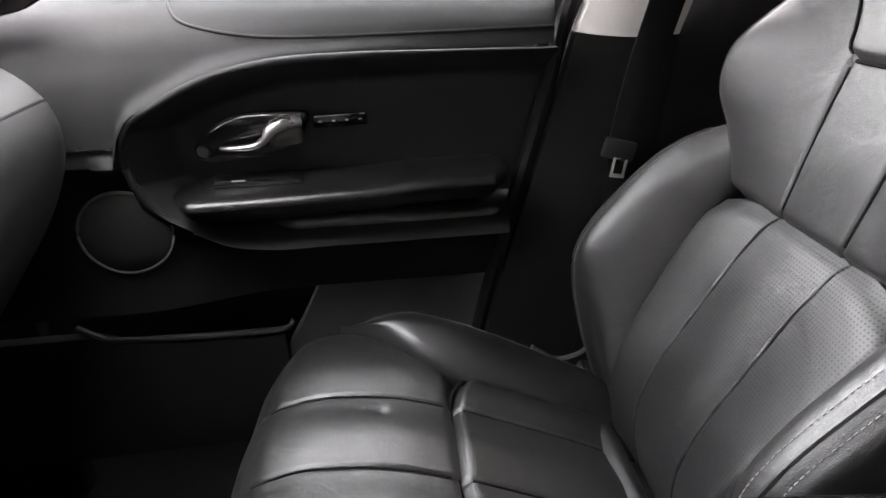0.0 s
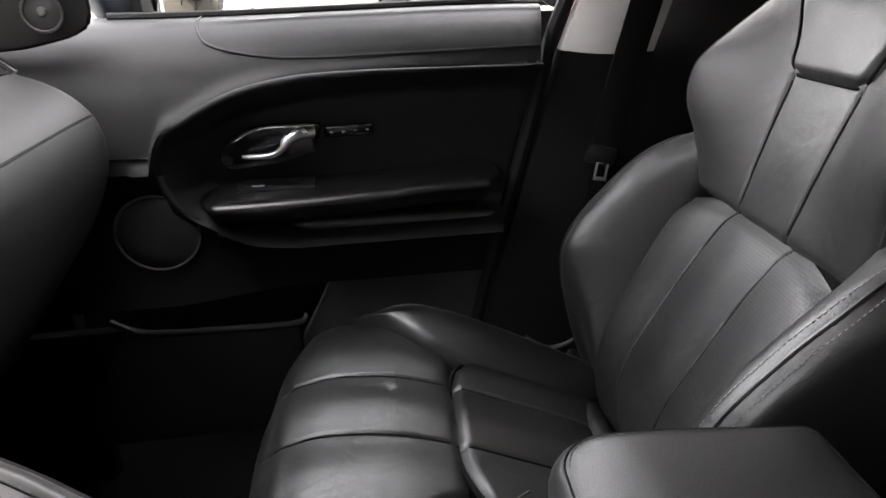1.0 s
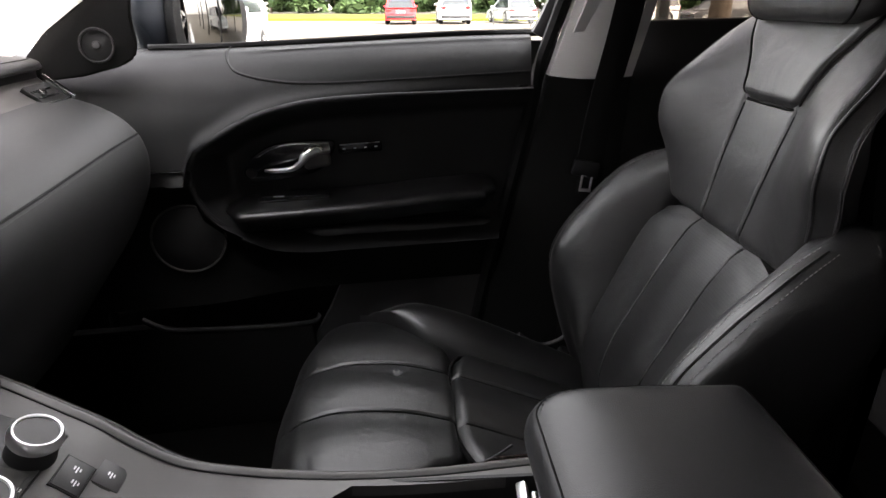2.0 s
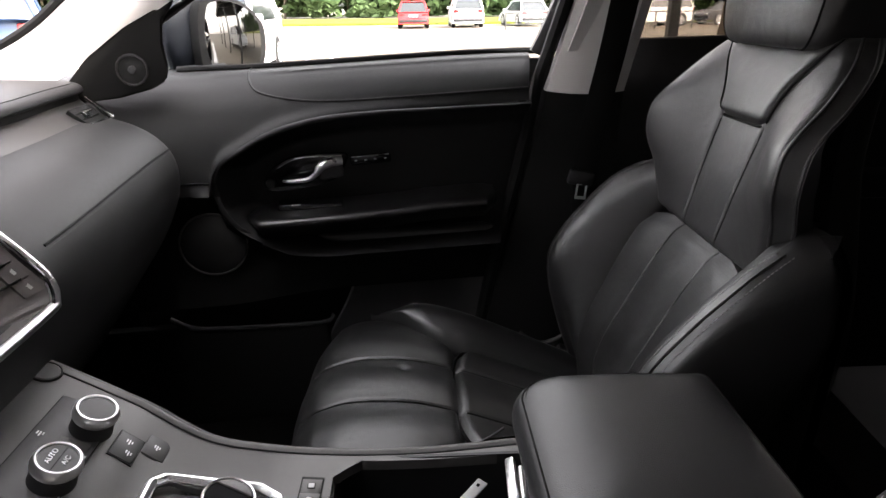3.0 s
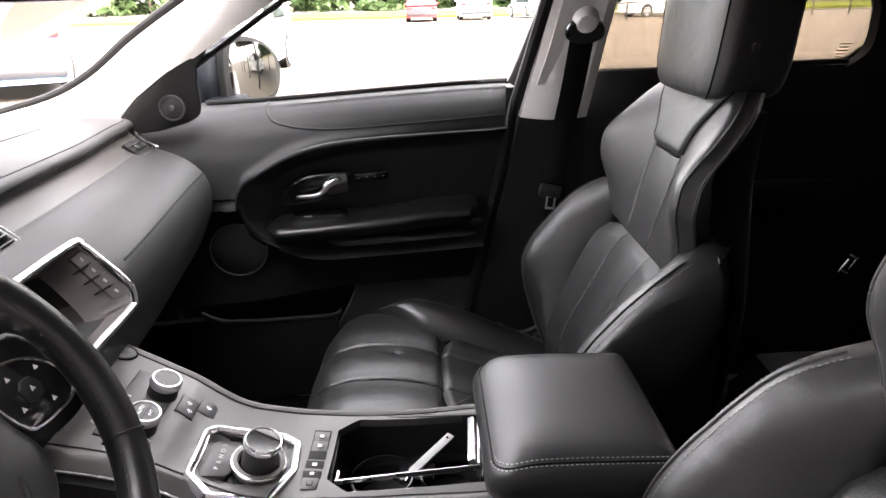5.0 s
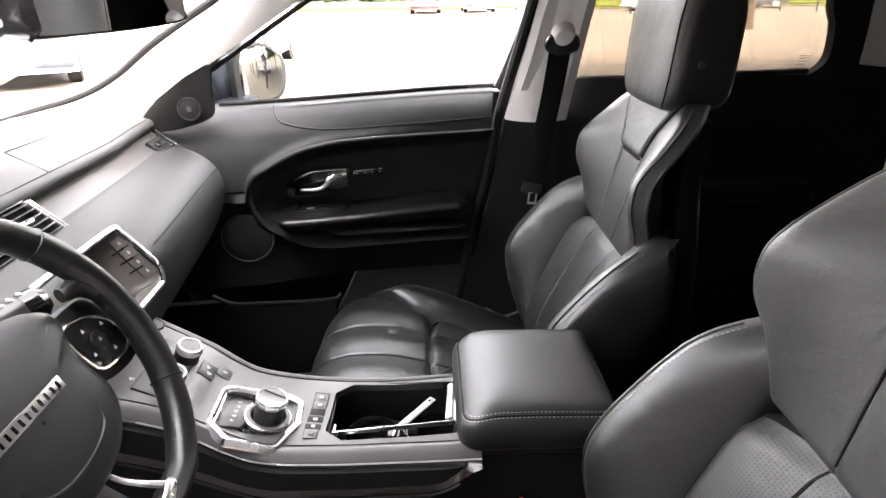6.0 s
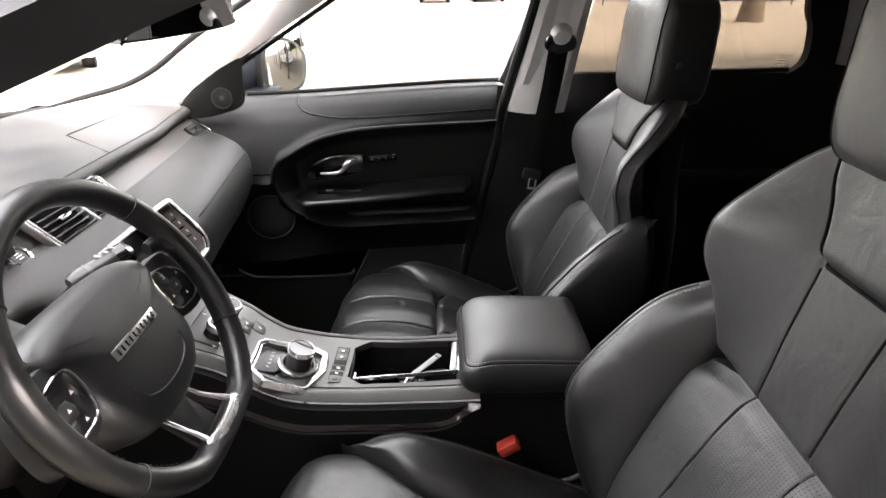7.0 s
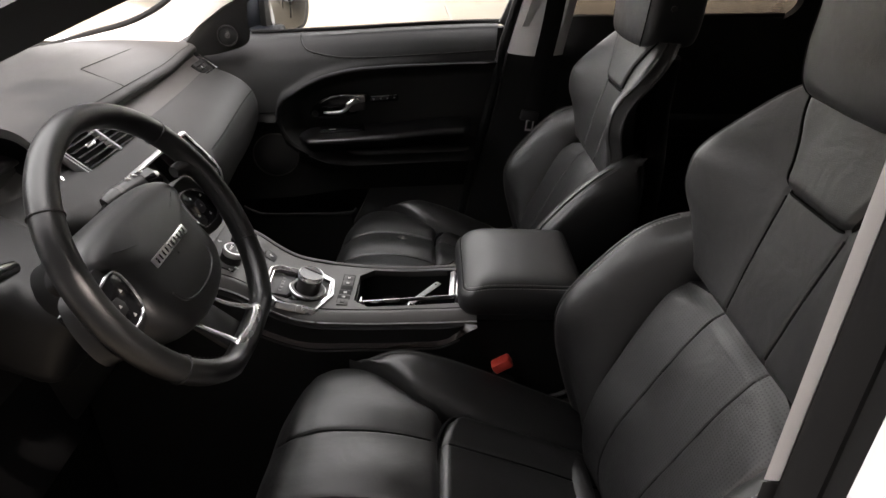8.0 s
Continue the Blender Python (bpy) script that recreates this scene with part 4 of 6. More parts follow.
# outside mirror
om = thing("door_mirror", (-0.30, 0.90, 1.13), "dark blue-black door mirror with a bright reflective glass", "mirror")
P = []
for a in np.linspace(-np.pi / 2, np.pi / 2, 20):
    P.append([(-0.40 + 0.075 * np.cos(a) ** 0.7 * (np.cos(t) if np.cos(t) < 0 else 0.55 * np.cos(t)) , 1.015 + 0.125 * np.cos(a) ** 0.5 * np.sin(t), 1.238 + 0.078 * np.sin(a)) for t in np.linspace(0, 2 * np.pi, 32, endpoint=False)])
hb = grid_bm(np.array(P), wrap=True)
bmesh.ops.remove_doubles(hb, verts=hb.verts, dist=1e-5)
bmesh.ops.transform(hb, matrix=Matrix.Translation((-0.328, 0.950, 1.222)) @ pose(0, 0, 0, 0, 0, -20) @ Matrix.Diagonal((1.15, 1.0, 1.10, 1)) @ Matrix.Translation((0.40, -1.015, -1.238)), verts=hb.verts)
part("housing", hb, mirror_shell, om, "dark blue-black housing")
mg = smooth_path([(-0.115, -0.045, 0), (-0.095, -0.068, 0), (0.06, -0.068, 0), (0.105, -0.045, 0), (0.118, -0.005, 0), (0.108, 0.028, 0), (0.055, 0.060, 0), (-0.02, 0.076, 0), (-0.088, 0.070, 0), (-0.112, 0.03, 0)], 5, True)[:, :2]
mm = Matrix.Translation((-0.262, 0.945, 1.219)) @ pose(0, 0, 0, 0, 0, -24) @ Matrix.Diagonal((1, 0.79, 0.96, 1)) @ Matrix(((0, 0, 1, 0), (1, 0, 0, 0), (0, 1, 0, 0), (0, 0, 0, 1)))
part("frame", prism_bm([tuple(1.17 * p) for p in mg], 0.02, mm @ pose(0, 0, -0.0195), 0.004), shade_trim, om, "black mirror bezel")
P = np.array([[(p[0] * q, p[1] * q, 0.012 - (p[0] ** 2 + p[1] ** 2) * q * q / 1.1) for p in mg] for q in np.linspace(1, 0.02, 14)])
gb = grid_bm(P, wrap=True)
bmesh.ops.transform(gb, matrix=mm, verts=gb.verts)
part("mirror_glass", gb, dim_mirror, om, "curved silvered mirror glass")
part("stalk", box_bm((-0.31, 0.86, 1.155), (0.09, 0.10, 0.035), 0.012), mirror_shell, om)

# seat belt of the passenger
belt = thing("seat_belt", (0.48, 0.70, 0.95), "black webbing seat belt hanging from the pillar", "seat belt")
bp_pts = smooth_path([(0.476, 0.620, 1.320), (0.474, 0.632, 1.28), (0.468, 0.652, 1.20), (0.456, 0.672, 1.10), (0.446, 0.682, 1.00), (0.450, 0.692, 0.93), (0.450, 0.700, 0.80), (0.43, 0.71, 0.50)], 10)
P = np.array([[p + np.array((d, -0.003 * np.cos(d * 60), 0)) for d in np.linspace(-0.024, 0.024, 7)] for p in bp_pts])
part("webbing", grid_bm(P, P + np.array((0, 0.002, 0))), webbing, belt)
dr = Matrix.Translation((0.476, 0.612, 1.322)) @ pose(0, 0, 0, 115, 0, 0)
part("guide_ring", prism_bm([tuple(q[:2]) for q in smooth_path([(-0.036, 0.0, 0), (-0.034, -0.022, 0), (0, -0.034, 0), (0.034, -0.022, 0), (0.036, 0.0, 0), (0.022, 0.012, 0), (0, -0.006, 0), (-0.022, 0.012, 0)], 5, True)], 0.012, dr, 0.003), gloss_black, belt, "black belt guide ring")
part("guide_cap", lathe_bm([(0, 0.022), (0.018, 0.020), (0.024, 0.012), (0.026, 0.0)], dr @ pose(0, 0.012, -0.004), 28), grey_trim, belt, "light grey bolt cover")
part("tongue", box_bm((0.436, 0.680, 0.968), (0.05, 0.012, 0.030), 0.005, (0, 12, 0)), hard_plastic, belt)
part("tongue_plate", join_bm(*[box_bm((0.438 + dx, 0.676, 0.943 + dz), (sx, 0.003, sz), 0.001, (0, 6, 0)) for dx, dz, sx, sz in ((-0.009, 0, 0.004, 0.032), (0.009, 0, 0.004, 0.032), (0, 0.014, 0.02, 0.004), (0, -0.014, 0.02, 0.006))]), silver, belt, "chrome belt tongue")
part("belt_stop", lathe_bm([(0, 0.004), (0.006, 0.003), (0.008, 0)], Matrix.Translation((0.428, 0.690, 0.97)) @ pose(0, 0, 0, 90, 0, 0), 14), grey_trim, belt)

# ---- rear door and rear seat ----
rd = thing("rear_door", (0.9, 0.82, 0.4), "closed black rear door card", "car door")
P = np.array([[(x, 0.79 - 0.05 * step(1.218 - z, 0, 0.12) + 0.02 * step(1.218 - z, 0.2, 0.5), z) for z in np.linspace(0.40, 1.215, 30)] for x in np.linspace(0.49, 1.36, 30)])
# door card and armrest dulled to stand for the dark rear cabin
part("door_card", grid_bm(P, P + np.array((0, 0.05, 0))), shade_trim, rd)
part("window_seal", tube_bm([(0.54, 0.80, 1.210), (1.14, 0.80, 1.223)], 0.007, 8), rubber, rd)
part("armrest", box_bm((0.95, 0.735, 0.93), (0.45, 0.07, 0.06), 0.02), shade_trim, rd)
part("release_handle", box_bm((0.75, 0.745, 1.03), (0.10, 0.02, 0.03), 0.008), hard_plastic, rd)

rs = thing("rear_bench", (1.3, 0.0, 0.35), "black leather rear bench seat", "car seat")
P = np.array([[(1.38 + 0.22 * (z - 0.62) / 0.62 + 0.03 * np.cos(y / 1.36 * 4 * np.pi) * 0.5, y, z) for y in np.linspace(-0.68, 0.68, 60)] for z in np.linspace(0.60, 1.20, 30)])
# bench leather swapped for duller surfaces, to stand for shade behind the seats
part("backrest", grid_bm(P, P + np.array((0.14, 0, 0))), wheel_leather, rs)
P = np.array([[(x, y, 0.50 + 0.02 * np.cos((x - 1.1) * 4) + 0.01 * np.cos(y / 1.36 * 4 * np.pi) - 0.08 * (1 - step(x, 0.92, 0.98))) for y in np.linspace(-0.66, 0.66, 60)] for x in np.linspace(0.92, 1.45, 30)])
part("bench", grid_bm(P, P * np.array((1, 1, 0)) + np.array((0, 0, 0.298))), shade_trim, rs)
for yy in (-0.38, 0.0, 0.38):
    part("headrest", box_bm((1.60, yy, 1.26), (0.10, 0.25, 0.16), 0.045, (0, 10, 0), 4), leather, rs)
rb = thing("rear_belt_buckle", (1.10, 0.60, 0.66), "chrome rear seat belt tongue", "seat belt")
part("plate", join_bm(box_bm((1.10, 0.60, 0.795), (0.005, 0.004, 0.035), 0.001, (0, 30, 0)), box_bm((1.122, 0.60, 0.80), (0.005, 0.004, 0.035), 0.001, (0, 30, 0)), box_bm((1.118, 0.60, 0.817), (0.022, 0.004, 0.005), 0.001, (0, 30, 0)), box_bm((1.104, 0.60, 0.78), (0.022, 0.004, 0.005), 0.001, (0, 30, 0))), chrome, rb)


# ---- dashboard ----
def bow(y):
    """The dashboard comes back towards the middle of the car."""
    return 0.012 + 0.044 * (1 - step(y, 0.02, 0.64)) if y > 0 else 0.056


def lip_x(y):
    """Rear edge of the dashboard top."""
    return -0.395 - 0.020 * step(y, 0.34, 0.56) - 0.07 * step(y, 0.54, 0.69) ** 2


dash = thing("dashboard", (-0.5, 0.0, 0.7), "soft black dashboard with stitched knee roll and dark metal strip", "dashboard")
ys = np.linspace(-0.70, 0.634, 240)
prof = smooth_path([(-0.404, 1.120, 0), (-0.380, 1.114, 0), (-0.352, 1.104, 0), (-0.325, 1.088, 0), (-0.305, 1.067, 0), (-0.295, 1.044, 0), (-0.293, 1.016, 0), (-0.302, 0.975, 0), (-0.335, 0.91, 0), (-0.392, 0.83, 0), (-0.48, 0.711, 0), (-0.56, 0.62, 0)], 6)
P = []
for y in ys:
    e = 0.07 * np.clip((y - 0.555) / 0.079, 0, 1) ** 2.2
    e += 0.11 * step(-y, 0.19, 0.28) * (1 if y < 0 else 0)
    P.append([(x + bow(y) - e * step(1.128 - z, 0.0, 0.09) if y < 0 else x + bow(y) - e, y, z - (0.45 * e if y > 0 else 0)) for x, z, _ in prof])
P = np.array(P)
# opening for the screen unit
hole = step(0.127 - np.abs(P[:, :, 1] + 0.036), 0, 0.006) * step(P[:, :, 2], 1.012, 1.019) * (1 - step(P[:, :, 2], 1.096, 1.102))
P[:, :, 0] -= 0.10 * hole
part("knee_roll", grid_bm(P, P * np.array((0, 1, 1)) + np.array((-0.70, 0, 0))), dash_plastic, dash, "padded black knee roll")
k = 25
line = P[148:-8, k]
part("knee_roll_seam", tube_bm(line + np.array((-0.0002, 0, 0.0002)), 0.0016, 6), shade_trim, dash)
part("knee_roll_stitching", stitch_bm(P[148:-8, k + 1] + np.array((0.0006, 0, 0.0004)), 0.004, 0.002, 0.0006), hard_plastic, dash)
# black strip as the lip's shadow, then the metal strip that slopes down to the knee roll
P = np.array([[(lip_x(y) - 0.012, y, 1.160), (lip_x(y) - 0.016, y, 1.150), (lip_x(y) - 0.012, y, 1.1425)] for y in np.linspace(-0.16, 0.60, 50)])
part("shadow_gap", grid_bm(P, P + np.array((-0.012, 0, 0))), rubber, dash, "black strip for the shadow under the dashboard top")
P = []
for y in np.linspace(0.085, 0.600, 90):
    xa, xb2 = lip_x(y) - 0.010, -0.396 + bow(y) - 0.07 * np.clip((y - 0.555) / 0.079, 0, 1) ** 2.2
    P.append([(xa + (xb2 + 0.016 - xa) * q, y, 1.143 - 0.034 * q - 0.004 * np.sin(np.pi * q)) for q in np.linspace(0, 1, 10)])
P = np.array(P)
part("strip_panel", grid_bm(P, P + np.array((-0.02, 0, -0.03))), satin, dash, "brushed dark metal dashboard strip")
P = []
for y in np.linspace(-0.33, 0.083, 60):
    P.append([(-0.407 + (-0.331 + 0.407) * q - 0.03 * step(-y, 0.17, 0.30), y, 1.145 - 0.044 * q - 0.006 * np.sin(np.pi * q)) for q in np.linspace(0, 1, 8)])
P = np.array(P)
part("vent_panel", grid_bm(P, P + np.array((-0.02, 0, -0.03))), dash_plastic, dash, "smooth grey-black panel round the vents")
# top pad with a rolled, stitched rear edge
prof = smooth_path([(0.010, 1.1545, 0), (0.002, 1.1545, 0), (-0.0005, 1.158, 0), (0.002, 1.1635, 0), (0.010, 1.1675, 0), (0.026, 1.170, 0), (0.07, 1.1725, 0), (0.16, 1.174, 0), (0.30, 1.169, 0), (0.44, 1.153, 0), (0.54, 1.12, 0)], 6)
P = np.array([[(lip_x(y) * (1 - step(d, 0.1, 0.3)) - 0.40 * step(d, 0.1, 0.3) - d, y, z + 0.008 * (1 - (y / 0.7) ** 2) * step(d, 0.1, 0.3)) for d, z, _ in prof] for y in np.linspace(-0.70, 0.69, 110)])
part("top_pad", grid_bm(P, P * np.array((1, 1, 0)) + np.array((0, 0, 1.09))), dash_top, dash, "soft grey-black dashboard top")
part("top_seam", tube_bm([(lip_x(y) - 0.0165, y, 1.1688) for y in np.linspace(-0.1, 0.60, 40)], 0.0011, 6), shade_trim, dash)
part("airbag_seam", tube_bm([(-0.540, 0.50, 1.1742), (-0.546, 0.284, 1.1762), (-0.400 - 0.012, 0.176, 1.1695)], 0.0010, 6), shade_trim, dash)
# passenger side vent at the end of the strip
sv = Matrix.Translation((-0.3955, 0.537, 1.1225)) @ pose(0, 0, 0, 0, 40, 0)
for nm, c, z, mt, lb in (("side_vent", (0, 0, 0.003), (0.036, 0.062, 0.008), rubber, "black air vent"), ("vent_slat", (-0.006, -0.004, 0.007), (0.003, 0.05, 0.004), gloss_black, ""),
                         ("vent_slat", (0.006, -0.004, 0.007), (0.003, 0.05, 0.004), gloss_black, ""), ("vent_knob", (0.0, -0.012, 0.010), (0.008, 0.012, 0.005), chrome, ""),
                         ("vent_bar", (-0.002, 0.031, 0.013), (0.050, 0.007, 0.006), chrome, "chrome end bar of the vent"), ("vent_frame", (0.019, 0.0, 0.007), (0.003, 0.060, 0.006), gloss_black, "")):
    bm = box_bm(c, z, 0.0012)
    bmesh.ops.transform(bm, matrix=sv, verts=bm.verts)
    part(nm, bm, mt, dash, lb)
# panel below the driver's side of the dashboard, and the driver's footwell side
P = np.array([[(-0.40 - 0.05 * q, y, 1.00 - 0.36 * q) for y in np.linspace(-0.70, -0.16, 20)] for q in np.linspace(0, 1, 14)])
part("knee_panel", grid_bm(P, P + np.array((-0.10, 0, -0.02))), hard_plastic, dash, "black panel under the steering column")
sb = thing("start_button", (-0.372, -0.178, 1.118), "round start button with a chrome ring", "button")
sm = Matrix.Translation((-0.372, -0.178, 1.121)) @ pose(0, 0, 0, 0, 42, 0)
part("button", lathe_bm([(0, 0.007), (0.012, 0.007), (0.014, 0.004), (0.014, -0.004)], sm, 32), panel_plastic, sb)
part("ring", lathe_bm([(0.0142, 0.002), (0.0150, 0.008), (0.0175, 0.009), (0.0195, 0.006), (0.020, -0.004)], sm, 36), chrome, sb, "chrome ring")
bm = join_bm(*[box_bm((dx, 0, 0.0073), (0.0012, w, 0.0004), 0) for dx, w in ((-0.004, 0.008), (0, 0.011), (0.004, 0.008))])
bmesh.ops.transform(bm, matrix=sm, verts=bm.verts)
part("button_mark", bm, white_mark, sb, smooth=False)


# ---- centre screen unit ----
scr = thing("infotainment_screen", (-0.3, -0.03, 0.95), "centre touch screen in a satin silver hexagonal frame with key columns", "screen")
SY = -0.036  # lateral centre of the unit


def scr_x(z):
    return float(table(z, (1.01, 1.02, 1.035, 1.05, 1.08, 1.108), (-0.234, -0.234, -0.238, -0.247, -0.271, -0.291)))


half = [(0.0, 1.107), (0.118, 1.106), (0.128, 1.099), (0.132, 1.086), (0.134, 1.052), (0.132, 1.036), (0.125, 1.022), (0.110, 1.016), (0.0, 1.015)]
hexa = half + [(-y, z) for y, z in half[-2:0:-1]]
ring = smooth_path([(scr_x(z) + 0.004, SY + y, z) for y, z in hexa], 6, True)
part("frame", tube_bm(ring, 0.0052, 10, True), silver, scr, "satin silver frame")
part("frame_edge", tube_bm(ring + (np.array((-0.27, SY, 1.06)) - ring) * 0.035 + np.array((0.003, 0, 0)), 0.0016, 6, True), gloss_black, scr)
# sunk surround, sloping down to a display that lies back under the top edge
def to_display(p):
    """The point of the display's edge that belongs to a point of the frame."""
    v = np.clip((p[2] - 1.016) / 0.090, 0, 1)
    u = np.clip((p[1] - SY) / 0.132, -1, 1)
    return np.array((-0.268 - 0.050 * v, SY + u * 0.088, 1.004 + 0.080 * v))


inner = [p + (np.array((-0.27, SY, 1.06)) - p) * 0.03 for p in ring]
edge = [to_display(p) for p in inner]
rows = np.array([[a + (b - a) * q + np.array((-0.004 * np.sin(np.pi * q), 0, 0)) for a, b in zip(inner, edge)] for q in (0, 0.12, 0.3, 0.6, 0.9, 1.0)])
part("surround", grid_bm(rows, rows + np.array((-0.02, 0, -0.004)), wrap=True), key_plastic, scr, "brown-grey sloping surround")
wall = np.array([[p + np.array((-d, 0, -0.4 * d)) for p in edge] for d in (0, 0.01, 0.02, 0.022)])
part("display_well", grid_bm(wall, wall + (np.array((-0.30, SY, 1.04)) - wall) * np.array((0, -0.05, -0.05)), wrap=True), rubber, scr, "black side walls of the sunk display")
bm = bmesh.new()
bm.faces.new([bm.verts.new(p + np.array((-0.020, 0, -0.008))) for p in edge])
part("display", bm, screen_glass, scr, "pale reflecting display glass", smooth=False)
corner_a, corner_b = np.array((scr_x(1.097), 0.127, 1.097)), np.array((scr_x(1.032), 0.130, 1.032))


def slope(s, q, sgn, out):
    """A point on the key column: s along the frame's side, q towards the display."""
    a = corner_a + (corner_b - corner_a) * s
    a = np.array((a[0], SY + a[1], a[2]))
    p = a + (to_display(a) - a) * q + np.array((out, -0.4 * out, 0.3 * out))
    return (p[0], SY + sgn * (p[1] - SY), p[2])


for sgn in (1, -1):
    for k in range(4):
        s0, s1 = 0.03 + 0.24 * k, 0.03 + 0.24 * (k + 0.93)
        top = [slope(s0, 0.07, sgn, 0.004), slope(s1, 0.07, sgn, 0.004), slope(s1, 0.36, sgn, 0.004), slope(s0, 0.36, sgn, 0.004)]
        low = [slope(s0, 0.07, sgn, -0.004), slope(s1, 0.07, sgn, -0.004), slope(s1, 0.36, sgn, -0.004), slope(s0, 0.36, sgn, -0.004)]
        bm = bmesh.new()
        A, Bv = [bm.verts.new(p) for p in top], [bm.verts.new(p) for p in low]
        bm.faces.new(A)
        bm.faces.new(Bv[::-1])
        for m in range(4):
            bm.faces.new([A[m], A[(m + 1) % 4], Bv[(m + 1) % 4], Bv[m]])
        part("key", bm, key_plastic, scr, smooth=False)
        mid = (s0 + s1) / 2
        bm = bmesh.new()
        bm.faces.new([bm.verts.new(slope(mid + a, 0.20 + b, sgn, 0.0046)) for a, b in ((-0.045, -0.022), (0.03, -0.03), (0.045, 0.02), (-0.02, 0.03))])
        part("key_mark", bm, grey_mark, scr, smooth=False)
        if k < 3:
            part("key_ridge", tube_bm([slope(s1 + 0.008, 0.20, sgn, 0.005), slope(s1 + 0.008, 0.55, sgn, 0.003)], 0.0012, 6), gloss_black, scr)

# centre vents, parted by a silver bar
VM = Matrix.Translation((-0.373, 0, 1.1285)) @ pose(0, 0, 0, 0, 42, 0)
for yy in (-0.073, 0.021):
    vt = thing("centre_vent", (-0.39, yy, 1.10), "black slatted air vent with chrome adjuster", "air vent", "centre vents")

    def vpart(name, bm, material, label=""):
        bmesh.ops.transform(bm, matrix=VM @ Matrix.Translation((0, yy, 0)), verts=bm.verts)
        return part(name, bm, material, vt, label)

    vpart("duct", box_bm((0, 0, 0.004), (0.062, 0.087, 0.004), 0), rubber)
    for s in (-1, 1):
        vpart("frame_bar", box_bm((s * 0.0325, 0, 0.007), (0.003, 0.090, 0.010), 0.001), gloss_black)
    for k in range(6):
        vpart("slat", box_bm((-0.026 + 0.0104 * k, 0, 0.012), (0.0024, 0.087, 0.010), 0.0008, (0, 35, 0)), gloss_black)
    vpart("adjuster", box_bm((0.0, 0.0, 0.0185), (0.008, 0.026, 0.006), 0.0028, (0, 0, 0), 3), chrome, "chrome adjuster")
    out = -1 if yy < -0.03 else 1
    vpart("side_bar", box_bm((0, -out * 0.0465, 0.011), (0.066, 0.0045, 0.012), 0.0015), silver_paint, "silver divider")
    vpart("end_panel", box_bm((0.002, out * 0.051, 0.006), (0.068, 0.013, 0.012), 0.003), satin, "satin end panel")
    for q in (-1, 1):
        vpart("end_ridge", box_bm((0.002, out * 0.051 + q * 0.0035, 0.0125), (0.060, 0.0016, 0.0022), 0.0006), silver, "bright ridge")

# driver binnacle
bn = thing("instrument_binnacle", (-0.5, -0.36, 1.05), "black instrument hood with recessed dials", "instrument cluster")
a = np.linspace(0, np.pi, 30)
P = np.array([[(x, -0.365 + (0.19 - 0.02 * (x + 0.5)) * np.cos(t), 1.13 + 0.115 * np.sin(t) ** 0.8 - 0.03 * step(-x, 0.40, 0.6)) for t in a] for x in np.linspace(-0.37, -0.60, 12)])
part("hood", grid_bm(P, P + (np.array((0, -0.365, 1.13)) - P) * np.array((0, 0.06, 0.1))), dash_plastic, bn)
part("face", box_bm((-0.50, -0.365, 1.16), (0.02, 0.34, 0.14), 0.004, (0, 20, 0)), gloss_black, bn)
for d in (-0.085, 0.085):
    part("dial_ring", tube_bm([(-0.487 - 0.3 * 0.055 * math.sin(t), -0.365 + d + 0.055 * math.cos(t), 1.165 + 0.055 * math.sin(t)) for t in np.linspace(0, 2 * np.pi, 40, endpoint=False)], 0.003, 6, True), silver, bn)

# ---- steering wheel ----
WC, WT, WR = Vector((-0.125, -0.374, 1.134)), 0.50, 0.184
nrm = Vector((math.cos(WT), 0, math.sin(WT)))
up = Vector((-math.sin(WT), 0, math.cos(WT)))
WM = Matrix(((0, up.x, nrm.x, WC.x), (1, up.y, nrm.y, WC.y), (0, up.z, nrm.z, WC.z), (0, 0, 0, 1))) @ Matrix.Diagonal((0.925, 0.925, 0.925, 1))
sw = thing("steering_wheel", tuple(WC), "black leather steering wheel with silver-trimmed spokes", "steering wheel")


def wpart(name, bm, material, label="", parent=None, smooth=True, back=0.0):
    bmesh.ops.transform(bm, matrix=WM @ Matrix.Translation((0, 0, -back)), verts=bm.verts)
    return part(name, bm, material, parent or sw, label, smooth)


th = np.linspace(0, 2 * np.pi, 72, endpoint=False)
rimp = np.array([((WR - 0.016) * math.cos(t), (WR - 0.016) * math.sin(t) * (1.0 if math.sin(t) > -0.8 else 1.0), 0) for t in th])
rimp[:, 1] = np.where(rimp[:, 1] < -0.152, -0.152 + 0.25 * (rimp[:, 1] + 0.152), rimp[:, 1])
P = []
for i, t in enumerate(th):
    c = rimp[i]
    d = np.array((math.cos(t), math.sin(t), 0))
    grip = 1.0 + 0.10 * math.exp(-((abs(((t - 0.45) % (2 * np.pi)) if t < 4 else t - 2 * np.pi - 0.45)) / 0.25) ** 2)
    P.append([c + 0.0150 * grip * math.cos(q) * d + 0.0165 * math.sin(q) * np.array((0, 0, 1)) for q in np.linspace(0, 2 * np.pi, 16, endpoint=False)])
P.append(P[0])
bm = grid_bm(np.array(P), wrap=True)
bmesh.ops.remove_doubles(bm, verts=bm.verts, dist=1e-6)
wpart("rim", bm, wheel_leather, "black leather rim")
